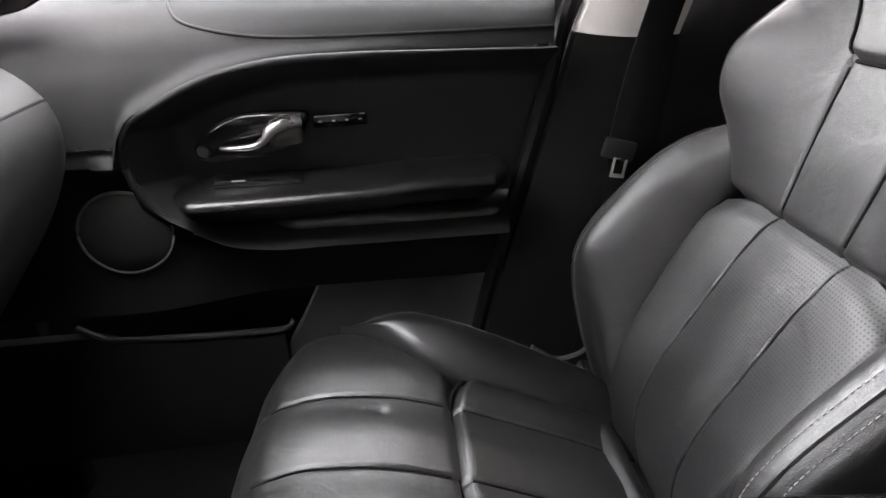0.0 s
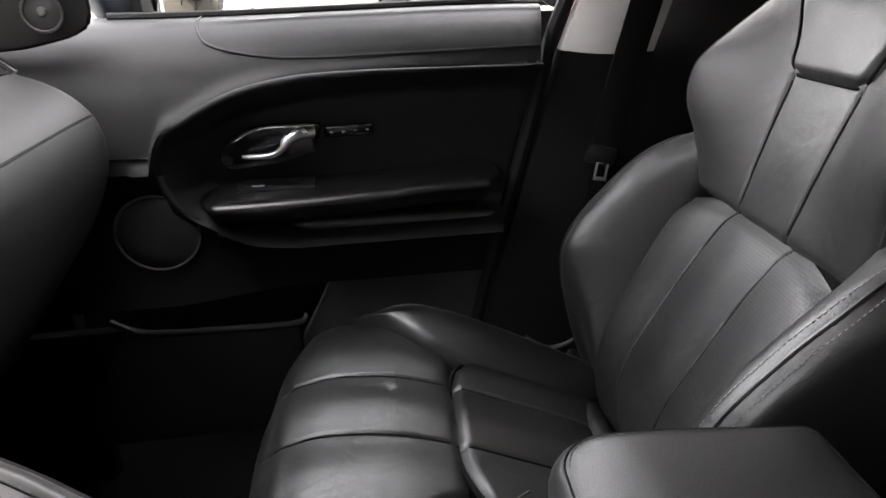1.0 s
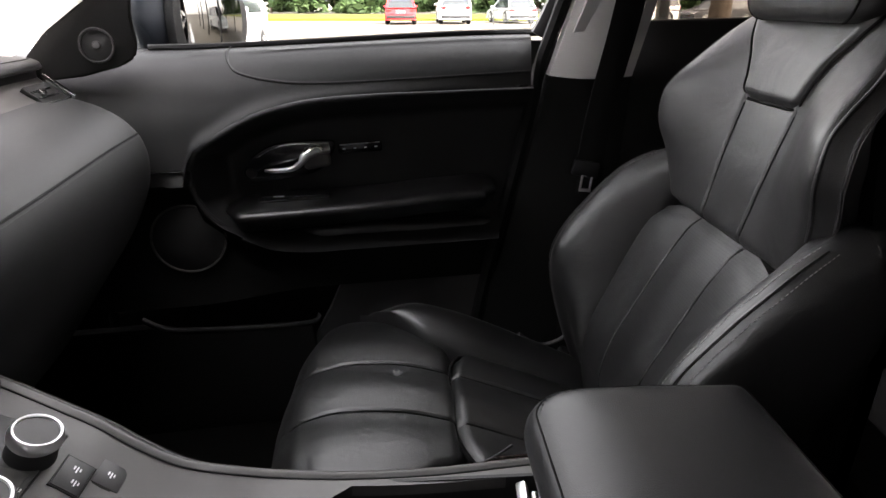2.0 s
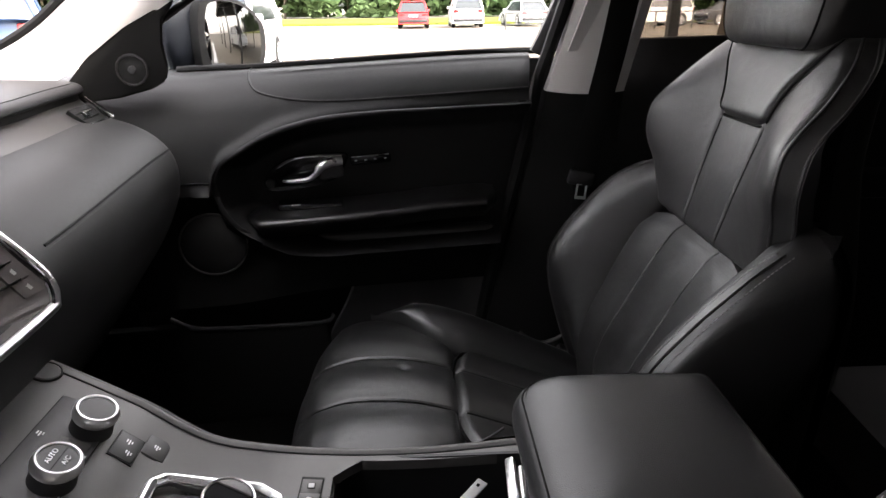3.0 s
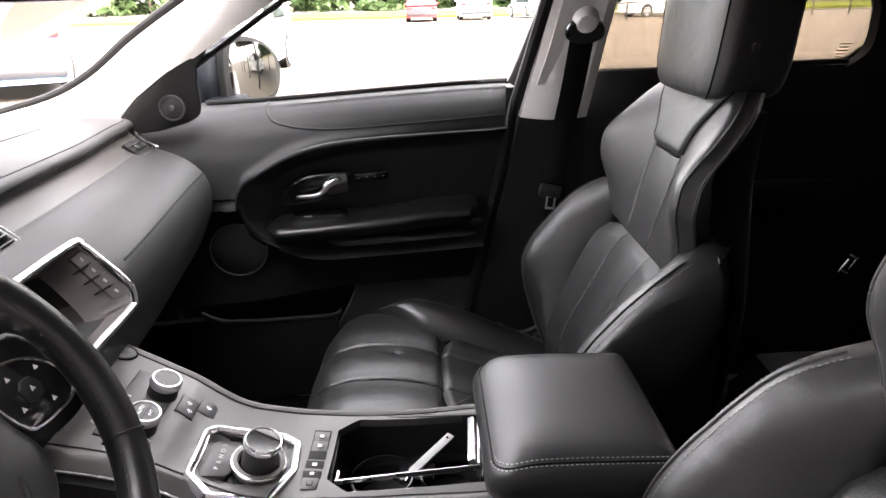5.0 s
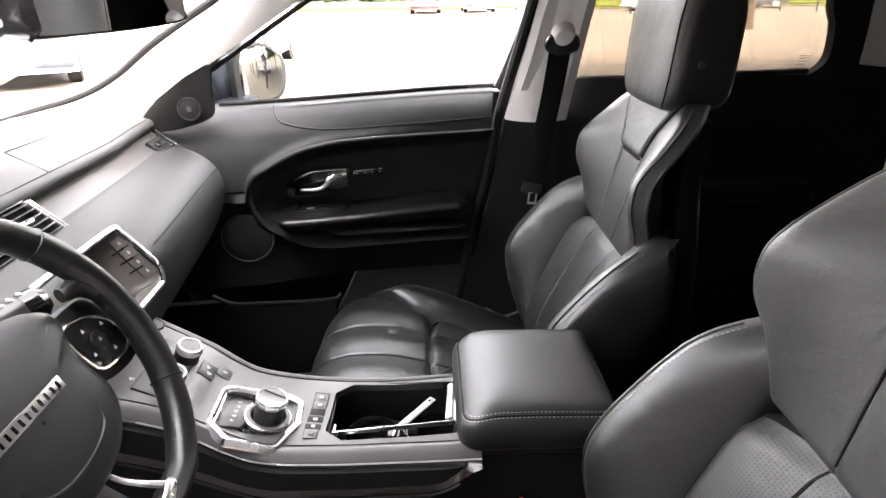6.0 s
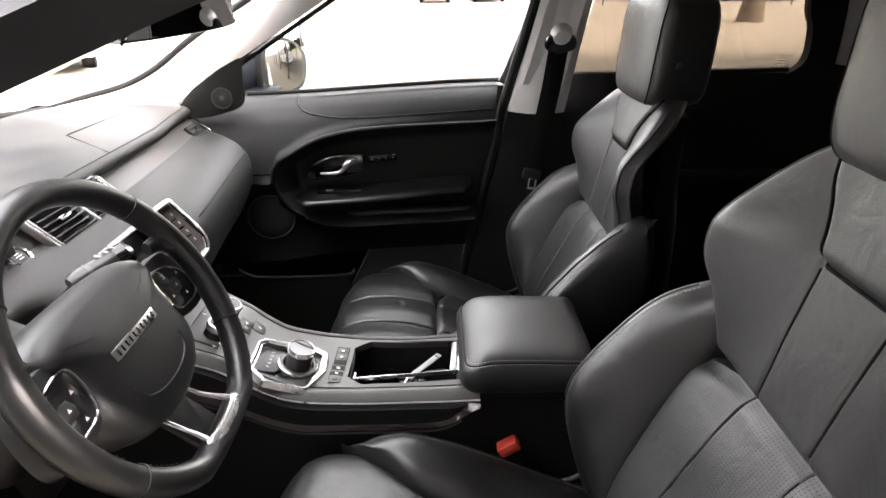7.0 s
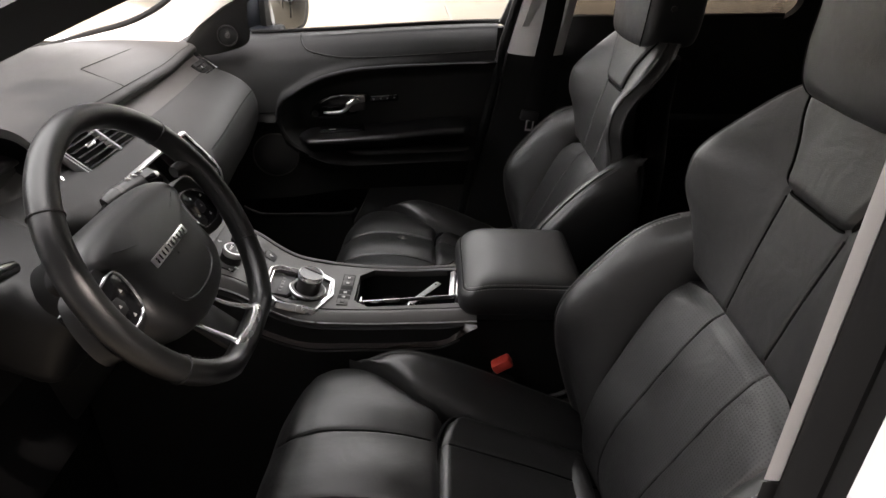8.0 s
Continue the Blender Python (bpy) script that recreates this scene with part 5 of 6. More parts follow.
for t in (radians(40), radians(140), radians(-30), radians(-146)):
    c = np.array(((WR - 0.016) * math.cos(t), (WR - 0.016) * math.sin(t), 0))
    if c[1] < -0.152:
        c[1] = -0.152 + 0.25 * (c[1] + 0.152)
    d = np.array((math.cos(t), math.sin(t), 0))
    ringp = [tuple(c + 0.0157 * math.cos(q) * d + 0.0168 * math.sin(q) * np.array((0, 0, 1))) for q in np.linspace(0, 2 * np.pi, 24, endpoint=False)]
    wpart("rim_seam", tube_bm(ringp, 0.0012, 6, True), hard_plastic)
for a0, a1 in ((-62, -32), (212, 242), (-26, 12), (168, 206)):
    arc = np.array([((WR - 0.0315) * math.cos(t), (WR - 0.0315) * math.sin(t), 0.006) for t in np.radians(np.linspace(a0, a1, 60))])
    wpart("rim_stitching", stitch_bm(arc, 0.003, 0.004, 0.0009), hard_plastic)
# airbag pad: a shield with short upper wings
hp = [(0.0, 0.069), (0.05, 0.068), (0.090, 0.062), (0.110, 0.050), (0.112, 0.037), (0.099, 0.019), (0.099, -0.012), (0.103, -0.044), (0.091, -0.071), (0.062, -0.092), (0.025, -0.101), (0.0, -0.102)]
pad = smooth_path([(x, y, 0) for x, y in hp + [(-x, y) for x, y in hp[-2:0:-1]]], 6, True)[:, :2]
P = []
for s, h in ((0.96, -0.050), (1.0, -0.030), (1.012, -0.012), (1.0, 0.002), (0.965, 0.012), (0.90, 0.0185), (0.80, 0.0225), (0.6, 0.026), (0.3, 0.0275), (0.02, 0.028)):
    P.append([(p[0] * s, (p[1] + 0.016) * s - 0.016, h - 0.006 * np.clip((p[1] * s - 0.028) / 0.035, 0, 1) ** 1.5 * (h > 0)) for p in pad])
bm = grid_bm(np.array(P), wrap=True)
wpart("airbag_pad", bm, leather_lid, "matt black airbag cover", back=0.030)


def pad_h(x, y):
    """Height of the pad's face."""
    r = max(abs(x) / 0.102, abs(y + 0.016) / 0.086)
    return float(np.interp(r, (0.02, 0.3, 0.6, 0.8, 0.9, 0.965), (0.028, 0.0275, 0.026, 0.0225, 0.0185, 0.012))) - 0.006 * float(np.clip((y - 0.028) / 0.035, 0, 1)) ** 1.5


wpart("emblem_bar", box_bm((-0.003, -0.002, 0.0278), (0.094, 0.0125, 0.003), 0.0014), silver, "bright bar with dark engraved marks", back=0.030)
for k in range(10):
    wpart("emblem_mark", box_bm((-0.0425 + 0.0088 * k, -0.002, 0.0292), (0.0034, 0.0075, 0.0010), 0.0004), gloss_black, smooth=False, back=0.030)
wpart("pad_line", tube_bm(smooth_path([(x, y, pad_h(x, y) - 0.0002) for x, y in ((0.058, -0.040), (0.048, -0.058), (0.020, -0.068), (-0.020, -0.068), (-0.048, -0.058), (-0.058, -0.040))]), 0.0018, 6), hard_plastic, back=0.030)
for s in (1, -1):
    wpart("pad_crease", tube_bm(smooth_path([(s * x, y, pad_h(x, y)) for x, y in ((0.103, 0.046), (0.084, 0.039), (0.066, 0.032), (0.050, 0.027))]), np.array([0.0007] * 25 + [0.0005] * 12), 6), hard_plastic, back=0.030)
for s in (1, -1):
    sp = smooth_path([(s * 0.080, 0.034, 0), (s * 0.125, 0.040, 0), (s * 0.158, 0.034, 0), (s * 0.172, 0.0, 0), (s * 0.170, -0.040, 0), (s * 0.140, -0.048, 0), (s * 0.095, -0.036, 0), (s * 0.080, 0.0, 0)], 4, True)[:, :2]
    wpart("spoke", prism_bm([tuple(p) for p in (sp if s > 0 else sp[::-1])], 0.020, pose(0, 0, -0.012), 0.004), hard_plastic, back=0.025)
    kp = smooth_path([(s * 0.094, 0.022, 0), (s * 0.125, 0.023, 0), (s * 0.152, 0.008, 0), (s * 0.162, -0.014, 0), (s * 0.156, -0.030, 0), (s * 0.132, -0.033, 0), (s * 0.098, -0.024, 0)], 5, True)
    keys = wpart("key_pad", prism_bm([tuple(p[:2]) for p in (kp if s > 0 else kp[::-1])], 0.006, pose(0, 0, 0.006), 0.002), gloss_black, "gloss black control pad", back=0.025)
    wpart("key_pad_rim", tube_bm(kp + np.array((0, 0, 0.012)), 0.0018, 6, True), chrome, "chrome edge of the control pad", keys, back=0.025)
    wpart("centre_key", prism_bm([(s * 0.126 + 0.010 * x, -0.005 + 0.010 * y) for x, y in ((-1, -0.7), (-0.3, -1), (0.7, -0.9), (1, 0), (0.6, 0.9), (-0.4, 1), (-1, 0.5))], 0.002, pose(0, 0, 0.0118), 0.0008), hard_plastic, "", keys, back=0.025)
    for dx, dy in ((-0.010, 0.017), (0.018, 0.010), (0.010, -0.018), (-0.018, -0.008), (0.0, 0.0)):
        wpart("key_mark", prism_bm([(s * 0.126 + dx + 0.0028 * math.cos(a), -0.005 + dy + 0.0028 * math.sin(a)) for a in (1.57, 3.67, 5.76)], 0.0006, pose(0, 0, 0.0135 if dx == 0 else 0.0119), 0), grey_mark, "", keys, smooth=False, back=0.025)
    wpart("paddle", box_bm((s * 0.118, -0.006, -0.040), (0.04, 0.05, 0.006), 0.003, (0, s * 10, 0)), gloss_black, back=0.025)
# leather web that carries each side spoke into the rim
for s in (1, -1):
    wpart("spoke_shoulder", tube_bm(smooth_path([(s * 0.128, 0.052, -0.014), (s * 0.150, 0.048, -0.006), (s * 0.166, 0.030, 0.0)]), np.linspace(0.008, 0.015, 25), 10), wheel_leather)
# bottom spoke: two silver arms that meet in a broad bright foot
for s in (1, -1):
    arm = smooth_path([(s * 0.031, -0.098, -0.030), (s * 0.031, -0.114, -0.020), (s * 0.034, -0.130, -0.006), (s * 0.039, -0.143, 0.006)], 8)
    wpart("spoke_arm", tube_bm(arm, np.linspace(0.0026, 0.0042, len(arm)), 8, flat=0.8), silver, "satin silver arm of the bottom spoke")
foot = smooth_path([(-0.043, -0.140, 0.005), (-0.038, -0.146, 0.009), (-0.018, -0.149, 0.0115), (0.018, -0.149, 0.0115), (0.038, -0.146, 0.009), (0.043, -0.140, 0.005)], 6)
wpart("spoke_foot", tube_bm(foot, np.interp(np.linspace(0, 1, len(foot)), (0, 0.15, 0.5, 0.85, 1), (0.004, 0.009, 0.008, 0.009, 0.004)), 10, flat=0.55), silver, "satin silver foot of the bottom spoke")
wpart("spoke_web", box_bm((0, -0.125, -0.030), (0.055, 0.06, 0.008), 0.003, (-20, 0, 0)), hard_plastic)
wpart("hub", lathe_bm([(0.0, -0.03), (0.05, -0.03), (0.055, -0.07), (0.05, -0.16), (0, -0.16)]), hard_plastic, back=0.034)
col = thing("steering_column", (-0.35, -0.36, 1.05), "black steering column shroud with stalks", "steering column")
part("shroud", box_bm((-0.335, -0.358, 1.05), (0.20, 0.14, 0.13), 0.03, (0, 26, 0), 4), hard_plastic, col)
stalk = [(-0.300, -0.335, 1.060), (-0.272, -0.312, 1.098), (-0.240, -0.274, 1.132)]
part("stalk", tube_bm(stalk, 0.006, 12), shade_trim, col)
part("stalk_grip", tube_bm([(-0.243, -0.278, 1.1315), (-0.237, -0.269, 1.1340), (-0.210, -0.228, 1.144), (-0.203, -0.217, 1.146)], [0.012, 0.0165, 0.0172, 0.011], 16), panel_dark, col, "wiper stalk with white markings")
for k, (dy, dz) in enumerate(((-0.248, 1.157), (-0.240, 1.159), (-0.232, 1.161))):
    part("stalk_mark", box_bm((-0.212 + 0.65 * (dy + 0.231), dy, dz), (0.007, 0.004, 0.002), 0.0, (0, 20, 30)), grey_mark, col, smooth=False)
part("stalk_ring", tube_bm([(-0.232, -0.262, 1.1355), (-0.229, -0.257, 1.1367)], 0.0174, 18), satin, col)
part("stalk_tip", tube_bm([(-0.213, -0.232, 1.143), (-0.205, -0.220, 1.146), (-0.201, -0.214, 1.1475)], [0.0178, 0.0176, 0.011], 18), gloss_black, col)
part("stalk_left", tube_bm([(-0.285, -0.41, 1.12), (-0.268, -0.50, 1.15), (-0.262, -0.54, 1.16)], [0.008, 0.013, 0.010], 12), gloss_black, col)


# ---- centre console ----
def con_z(x):
    return table(x, (-0.32, -0.25, -0.20, -0.165, -0.14, -0.11, -0.05, 0.03, 0.12, 0.25, 0.30), (0.968, 0.940, 0.918, 0.900, 0.882, 0.863, 0.845, 0.832, 0.826, 0.826, 0.826))


def plate_dip(x):
    """Sunken seat of the gear selector."""
    return 0.006 * step(x, -0.170, -0.14) * (1 - step(x, -0.045, 0.005))


def con_w(x):
    return table(x, (-0.32, -0.25, -0.18, -0.12, 0.0, 0.12, 0.25, 0.30), (0.118, 0.104, 0.092, 0.086, 0.088, 0.094, 0.104, 0.104))


def con_wd(x):
    """Half width on the driver's side."""
    return con_w(x) + 0.012 * step(x, -0.14, -0.03)


def con_zy(x, y):
    """The top rises towards the driver behind the selector."""
    return con_z(x) + np.interp(x, (-0.07, 0.02, 0.13, 0.235), (0.0, 0.013, 0.026, 0.036)) * step(-y, -0.02, 0.09)


con = thing("centre_console", (0.05, 0.0, 0.30), "centre console with satin dark metal top and open cup holder tray", "console")
BX0, BX1, BY = 0.026, 0.232, 0.070
xs = np.unique(np.concatenate([np.linspace(-0.32, BX0, 48), np.linspace(BX0, BX1, 16), np.linspace(BX1, 0.25, 3)]))
bm = bmesh.new()
cols = {}
for i, x in enumerate(xs):
    w, wd = con_w(x) - 0.008, con_wd(x) - 0.006
    cut = 0.026 * (1 - step(x, BX0, BX0 + 0.026))
    far = BY + 0.006 * step(x, 0.05, 0.23) - cut if BX0 - 1e-6 <= x <= BX1 + 1e-6 else BY - 0.026
    near = 0.084 + 0.006 * step(x, 0.05, 0.23) - cut if BX0 - 1e-6 <= x <= BX1 + 1e-6 else 0.058
    yy = [-wd, -near, -near / 3, far / 3, far, w]
    cols[i] = [bm.verts.new((x, y, con_zy(x, y) + 0.0015 * (-wd < y < w) - plate_dip(x) * (-wd < y < w))) for y in yy]
for i in range(len(xs) - 1):
    inside = xs[i] >= BX0 - 1e-6 and xs[i + 1] <= BX1 + 1e-6
    for j in range(5):
        if inside and 1 <= j <= 3:
            continue
        bm.faces.new([cols[i][j], cols[i + 1][j], cols[i + 1][j + 1], cols[i][j + 1]])
r = bmesh.ops.extrude_face_region(bm, geom=list(bm.faces))
bmesh.ops.translate(bm, vec=(0, 0, -0.012), verts=[g for g in r["geom"] if isinstance(g, bmesh.types.BMVert)])
part("top_plate", bm, satin, con, "satin dark metal console top")
# satin flank along each edge, bright line, veneer below, black sides
for s in (1, -1):
    wf = con_w if s > 0 else con_wd
    ex = np.linspace(-0.32, 0.245, 64)
    e = np.array([(x, s * (wf(x) - 0.004), con_zy(x, s * wf(x)) - 0.0015) for x in ex])
    P = np.array([smooth_path([p + np.array((0, -s * 0.006, 0.001)), p + np.array((0, 0, 0.0028)), p + np.array((0, s * 0.005, 0.0015)), p + np.array((0, s * 0.014, -0.007)), p + np.array((0, s * 0.017, -0.011)), p + np.array((0, s * 0.015, -0.013))], 3) for p in e])
    part("edge_rail", grid_bm(P, P + np.array((0, -s * 0.004, -0.004))), satin, con, "satin metal edge rail")
    part("edge_groove", tube_bm(e + np.array((0, -s * 0.0062, 0.0018)), 0.0011, 6), rubber, con)
    part("edge_line", tube_bm(e + np.array((0, s * 0.0165, -0.0118)), 0.0016, 6), silver if s < 0 else satin, con, "bright line under the rail")
    low = lambda x: table(x, (-0.32, -0.2, -0.1, 0.05, 0.14, 0.19, 0.222, 0.245), (0.90, 0.845, 0.795, 0.790, 0.797, 0.806, 0.828, 0.848))
    P = np.array([[(x, s * (wf(x) + 0.010 + 0.016 * t), (con_zy(x, s * wf(x)) - 0.014) * (1 - t) + t * min(low(x), con_zy(x, s * wf(x)) - 0.018)) for t in np.linspace(0, 1, 6)] for x in np.linspace(-0.32, 0.245, 50)])
    part("veneer", grid_bm(P, P + np.array((0, -s * 0.01, -0.004))), brown_trim, con, "glossy dark brown veneer")
    P = np.array([[(x, s * (wf(min(x, 0.25)) + (0.022 + 0.012 * t) * (1 - step(x, 0.20, 0.27))), (con_zy(min(x, 0.245), s * 0.1) - 0.020) * (1 - t) + 0.30 * t) for t in np.linspace(0, 1, 12)] for x in np.linspace(-0.45, 0.43, 50)])
    part("side_panel", grid_bm(P, P + np.array((0, -s * 0.02, 0))), shade_trim, con)
    part("side_seam", tube_bm([(x, s * (wf(min(x, 0.25)) + 0.028), low(min(x, 0.245)) - 0.003) for x in np.linspace(-0.30, 0.215, 40)], 0.0016, 6), soft_plastic, con)
# tray
part("tray_floor", box_bm((0.130, -0.006, 0.735), (0.208, 0.165, 0.006), 0), hard_plastic, con, "deep black tray")
for yy, zz in ((0.0775, 0.778), (-0.092, 0.790)):
    part("tray_side", box_bm((0.130, yy, zz), (0.208, 0.004, 0.10), 0), hard_plastic, con)
for xx in (0.026, 0.236):
    part("tray_end", box_bm((xx, -0.006, 0.780), (0.004, 0.165, 0.09), 0), hard_plastic, con)
for cx in (0.085, 0.180):
    part("cup_holder", lathe_bm([(0.039, 0.738), (0.040, 0.775), (0.0425, 0.780), (0.043, 0.776), (0.042, 0.738)], pose(cx, 0.012, 0), 40), gloss_black, con, "round cup holder")
    part("cup_ring", tube_bm([(cx + 0.0415 * math.cos(t), 0.012 + 0.0415 * math.sin(t), 0.780) for t in np.linspace(0, 2 * np.pi, 40, endpoint=False)], 0.0016, 6, True), gloss_black, con)
part("cup_bridge", box_bm((0.132, 0.030, 0.772), (0.05, 0.045, 0.012), 0.005), gloss_black, con)
part("tray_rail", box_bm((0.124, -0.057, 0.8455), (0.178, 0.0022, 0.0075), 0.0009, (0, -3.4, 1.8)), silver, con, "thin silver rail along the tray")
part("rail_post", box_bm((0.0375, -0.050, 0.838), (0.003, 0.022, 0.006), 0.001), silver, con)
part("slider_bar", box_bm((0.208, 0.020, 0.830), (0.010, 0.086, 0.010), 0.002, (0, -25, -4)), silver, con, "silver slider bar")
part("slider_plate", box_bm((0.217, 0.008, 0.824), (0.006, 0.080, 0.026), 0.002, (0, 0, -4)), silver, con)
part("socket_cap", lathe_bm([(0, 0.004), (0.008, 0.003), (0.011, 0.0)], pose(0.062, -0.076, 0.832), 20), silver, con, "round silver socket cap")
# selector: a silver octagon round a sunk gloss black well
gs = [(-0.137, -0.001), (-0.126, 0.010), (-0.038, 0.020), (-0.016, 0.010), (-0.011, -0.042), (-0.034, -0.101), (-0.104, -0.105), (-0.136, -0.078)]
tilt = Matrix.Translation((0, 0, con_z(-0.078) + 0.0065)) @ pose(0, 0, 0, 0, 17.0, 0)
sel = thing("gear_selector", (-0.08, -0.005, 0.85), "rotary gear selector in a silver octagonal surround", "gear selector")
def spart(name, bm, material, label="", smooth=True):
    bmesh.ops.transform(bm, matrix=Matrix.Translation((-0.078, 0, 0)) @ tilt @ Matrix.Translation((0.078, 0, 0)), verts=bm.verts)
    return part(name, bm, material, sel, label, smooth)
gc = np.array((-0.074, -0.042))
dense = []
for i in range(8):
    a, b = np.array(gs[i]), np.array(gs[(i + 1) % 8])
    dense += [a + (b - a) * q for q in (0.06, 0.3, 0.5, 0.7, 0.94)]
dense = np.array(dense)
def octagon(d, h):
    """The outline moved inwards by about d, at height h."""
    return [(*(p + (gc - p) / np.linalg.norm(gc - p) * d), h) for p in dense]
spart("surround", grid_bm(np.array([octagon(-0.002, -0.004), octagon(-0.001, 0.004), octagon(0.0015, 0.0075), octagon(0.0045, 0.0080), octagon(0.0070, 0.0055), octagon(0.0085, 0.0035)]), wrap=True), silver, "satin silver octagonal surround")
spart("inner_edge", grid_bm(np.array([octagon(0.0085, 0.0038), octagon(0.0100, 0.0035), octagon(0.0104, -0.006), octagon(0.0110, -0.010)]), wrap=True), chrome, "bright inner edge")
bm = bmesh.new()
bm.faces.new([bm.verts.new(p) for p in octagon(0.0085, -0.0095)])
spart("well", bm, gloss_black, "gloss black well", smooth=False)
spart("letter_plate", prism_bm([(-0.126, -0.058), (-0.121, -0.012), (-0.113, -0.004), (-0.090, 0.000), (-0.084, -0.016), (-0.085, -0.046), (-0.092, -0.062), (-0.120, -0.068)], 0.006, pose(0, 0, -0.0095), 0.0012), panel_plastic, "grey plate with gear letters")
kc = (-0.060, -0.032)
KS = Matrix.Diagonal((0.80, 0.80, 0.92, 1))
spart("base_ring", lathe_bm([(0.040, -0.008), (0.041, -0.002), (0.039, 0.002), (0.033, 0.003), (0.030, 0.000)], pose(*kc, 0) @ KS, 48), satin, "satin base ring")
spart("base_line", lathe_bm([(0.0405, -0.003), (0.0422, -0.001), (0.0418, 0.0015), (0.0395, 0.0025)], pose(*kc, 0) @ KS, 48), silver)
spart("knob", lathe_bm([(0.0265, -0.002), (0.0265, 0.018), (0.0275, 0.026), (0.0275, 0.034)], pose(*kc, 0) @ KS, 48), panel_dark, "ribbed dark knob")
spart("knob_face", lathe_bm([(0.0262, 0.0365), (0.012, 0.0360), (0.0, 0.0360)], pose(*kc, 0) @ KS, 48), gloss_black, "gloss black knob face")
spart("knob_ring", lathe_bm([(0.0276, 0.028), (0.0288, 0.030), (0.0290, 0.036), (0.0278, 0.0385), (0.0262, 0.0380), (0.0258, 0.0362)], pose(*kc, 0) @ KS, 48), silver, "bright knob ring")
spart("knob_grip", prism_bm([(kc[0] + 0.0200 * math.cos(a), kc[1] + 0.0200 * math.sin(a)) for a in np.linspace(0.25, 2.35, 14)], 0.0024, pose(0, 0, 0.0325), 0.0008), satin, "satin half of the knob face")
for k, ch in enumerate("PRNDS"):
    m = Matrix.Translation((-0.078, 0, 0)) @ tilt @ Matrix.Translation((0.078, 0, 0)) @ Matrix.Translation((-0.106, -0.052 + 0.0102 * k, -0.0033)) @ pose(0, 0, 0, 0, 0, 90)
    letters("letter", ch, 0.0080, m, grey_mark, sel)
# button strip behind the selector
bs = thing("console_button_strip", (0.008, 0, 0.83), "narrow satin strip of square console buttons", "button panel")
def bstrip(name, y, dx, sx, sy, h, material, label=""):
    z = float(con_zy(0.008, y)) + 0.0015
    return part(name, box_bm((0.007 + dx, y, z + h), (sx, sy, 0.0026), 0.0006 if h else 0.0004, (5, 6, 0)), material, bs, label)
for k in range(5):
    bstrip("strip", 0.030 - 0.0215 * k, 0, 0.0225, 0.0212, 0.0, rubber)
for k, y in enumerate((0.0325, 0.0135, -0.0055, -0.0265, -0.0455, -0.0635)):
    if k not in (2,):
        bstrip("button", y - 0.004, 0, 0.0195, 0.0172, 0.0006, satin)
        bstrip("button_mark", y - 0.004, 0.0, 0.0075, 0.0070, 0.0013, rubber)
        bstrip("button_mark", y - 0.004, 0.0, 0.0062, 0.0056, 0.0015, grey_mark if k < 5 else satin)
# armrest lid: a padded slab with rolled edges
lid = thing("storage_box", (0.32, -0.01, 0.84), "console storage box with a padded stitched black leather lid", "storage box")
LX, LY, LHX, LHY = 0.323, -0.016, 0.110, 0.117
def lid_ring(d, z):
    """Rounded outline moved inwards by d, at height z; the nose is rolled down."""
    out = []
    for q in range(4):
        sx, sy = ((1, 1), (-1, 1), (-1, -1), (1, -1))[q]
        r = max((0.030 if sx < 0 else 0.016) - 0.6 * d, 0.004)
        cx, cy = sx * (LHX - d - r), sy * (LHY - d - r)
        for a in np.linspace(0, np.pi / 2, 9):
            t = a + q * np.pi / 2
            out.append((cx + r * math.cos(t), cy + r * math.sin(t)))
    P = []
    for i in range(len(out)):
        a, b = np.array(out[i]), np.array(out[(i + 1) % len(out)])
        k = 10 if i % 9 == 8 else 1
        P += [a + (b - a) * q / k for q in range(k)]
    res = []
    for x, y in P:
        f = (z - 0.862) / 0.060
        nose = np.clip((-x - LHX + 0.062) / 0.062, 0, 1) ** 2
        res.append((LX + x, LY + y, z - 0.024 * nose * f ** 2 - 0.004 * f * (x / LHX) * (x > 0)))
    return res
rows = [lid_ring(d, z) for d, z in ((0.020, 0.860), (0.006, 0.861), (0.001, 0.868), (0.0, 0.880), (0.001, 0.894), (0.0035, 0.905), (0.0075, 0.9125), (0.0095, 0.9135), (0.0125, 0.9165), (0.020, 0.9195), (0.035, 0.9215), (0.06, 0.9225), (0.085, 0.923), (0.105, 0.923))]
bm = grid_bm(np.array(rows), wrap=True)
nr = len(rows[0])
bm.verts.ensure_lookup_table()
bm.faces.new(bm.verts[-nr:])
part("lid", bm, leather_lid, lid, "padded black leather lid")
seam_ring = np.array(rows[7])
part("lid_seam", tube_bm(seam_ring + np.array((0, 0, 0.0002)), 0.0011, 6, True), seam_thread, lid)
near = [i for i in range(nr) if rows[7][i][1] < LY - LHY + 0.045 and rows[7][i][0] < LX + LHX - 0.01]
side = sorted(near, key=lambda i: i)
part("stitching", join_bm(stitch_bm(np.array([rows[6][i] for i in side]) + np.array((0, -0.0006, 0.0006)), 0.0035, 0.002, 0.0006), stitch_bm(np.array([rows[8][i] for i in side]) + np.array((0, 0, 0.0006)), 0.0035, 0.002, 0.0006)), thread, lid, "grey stitching")
far_side = sorted([i for i in range(nr) if rows[8][i][1] > LY + LHY - 0.03 or rows[8][i][0] < LX - LHX + 0.016])
part("far_stitching", stitch_bm(np.array([rows[8][i] for i in far_side if rows[8][i][1] > LY + LHY - 0.035]) + np.array((0, 0, 0.0005)), 0.0035, 0.002, 0.0005), hard_plastic, lid)
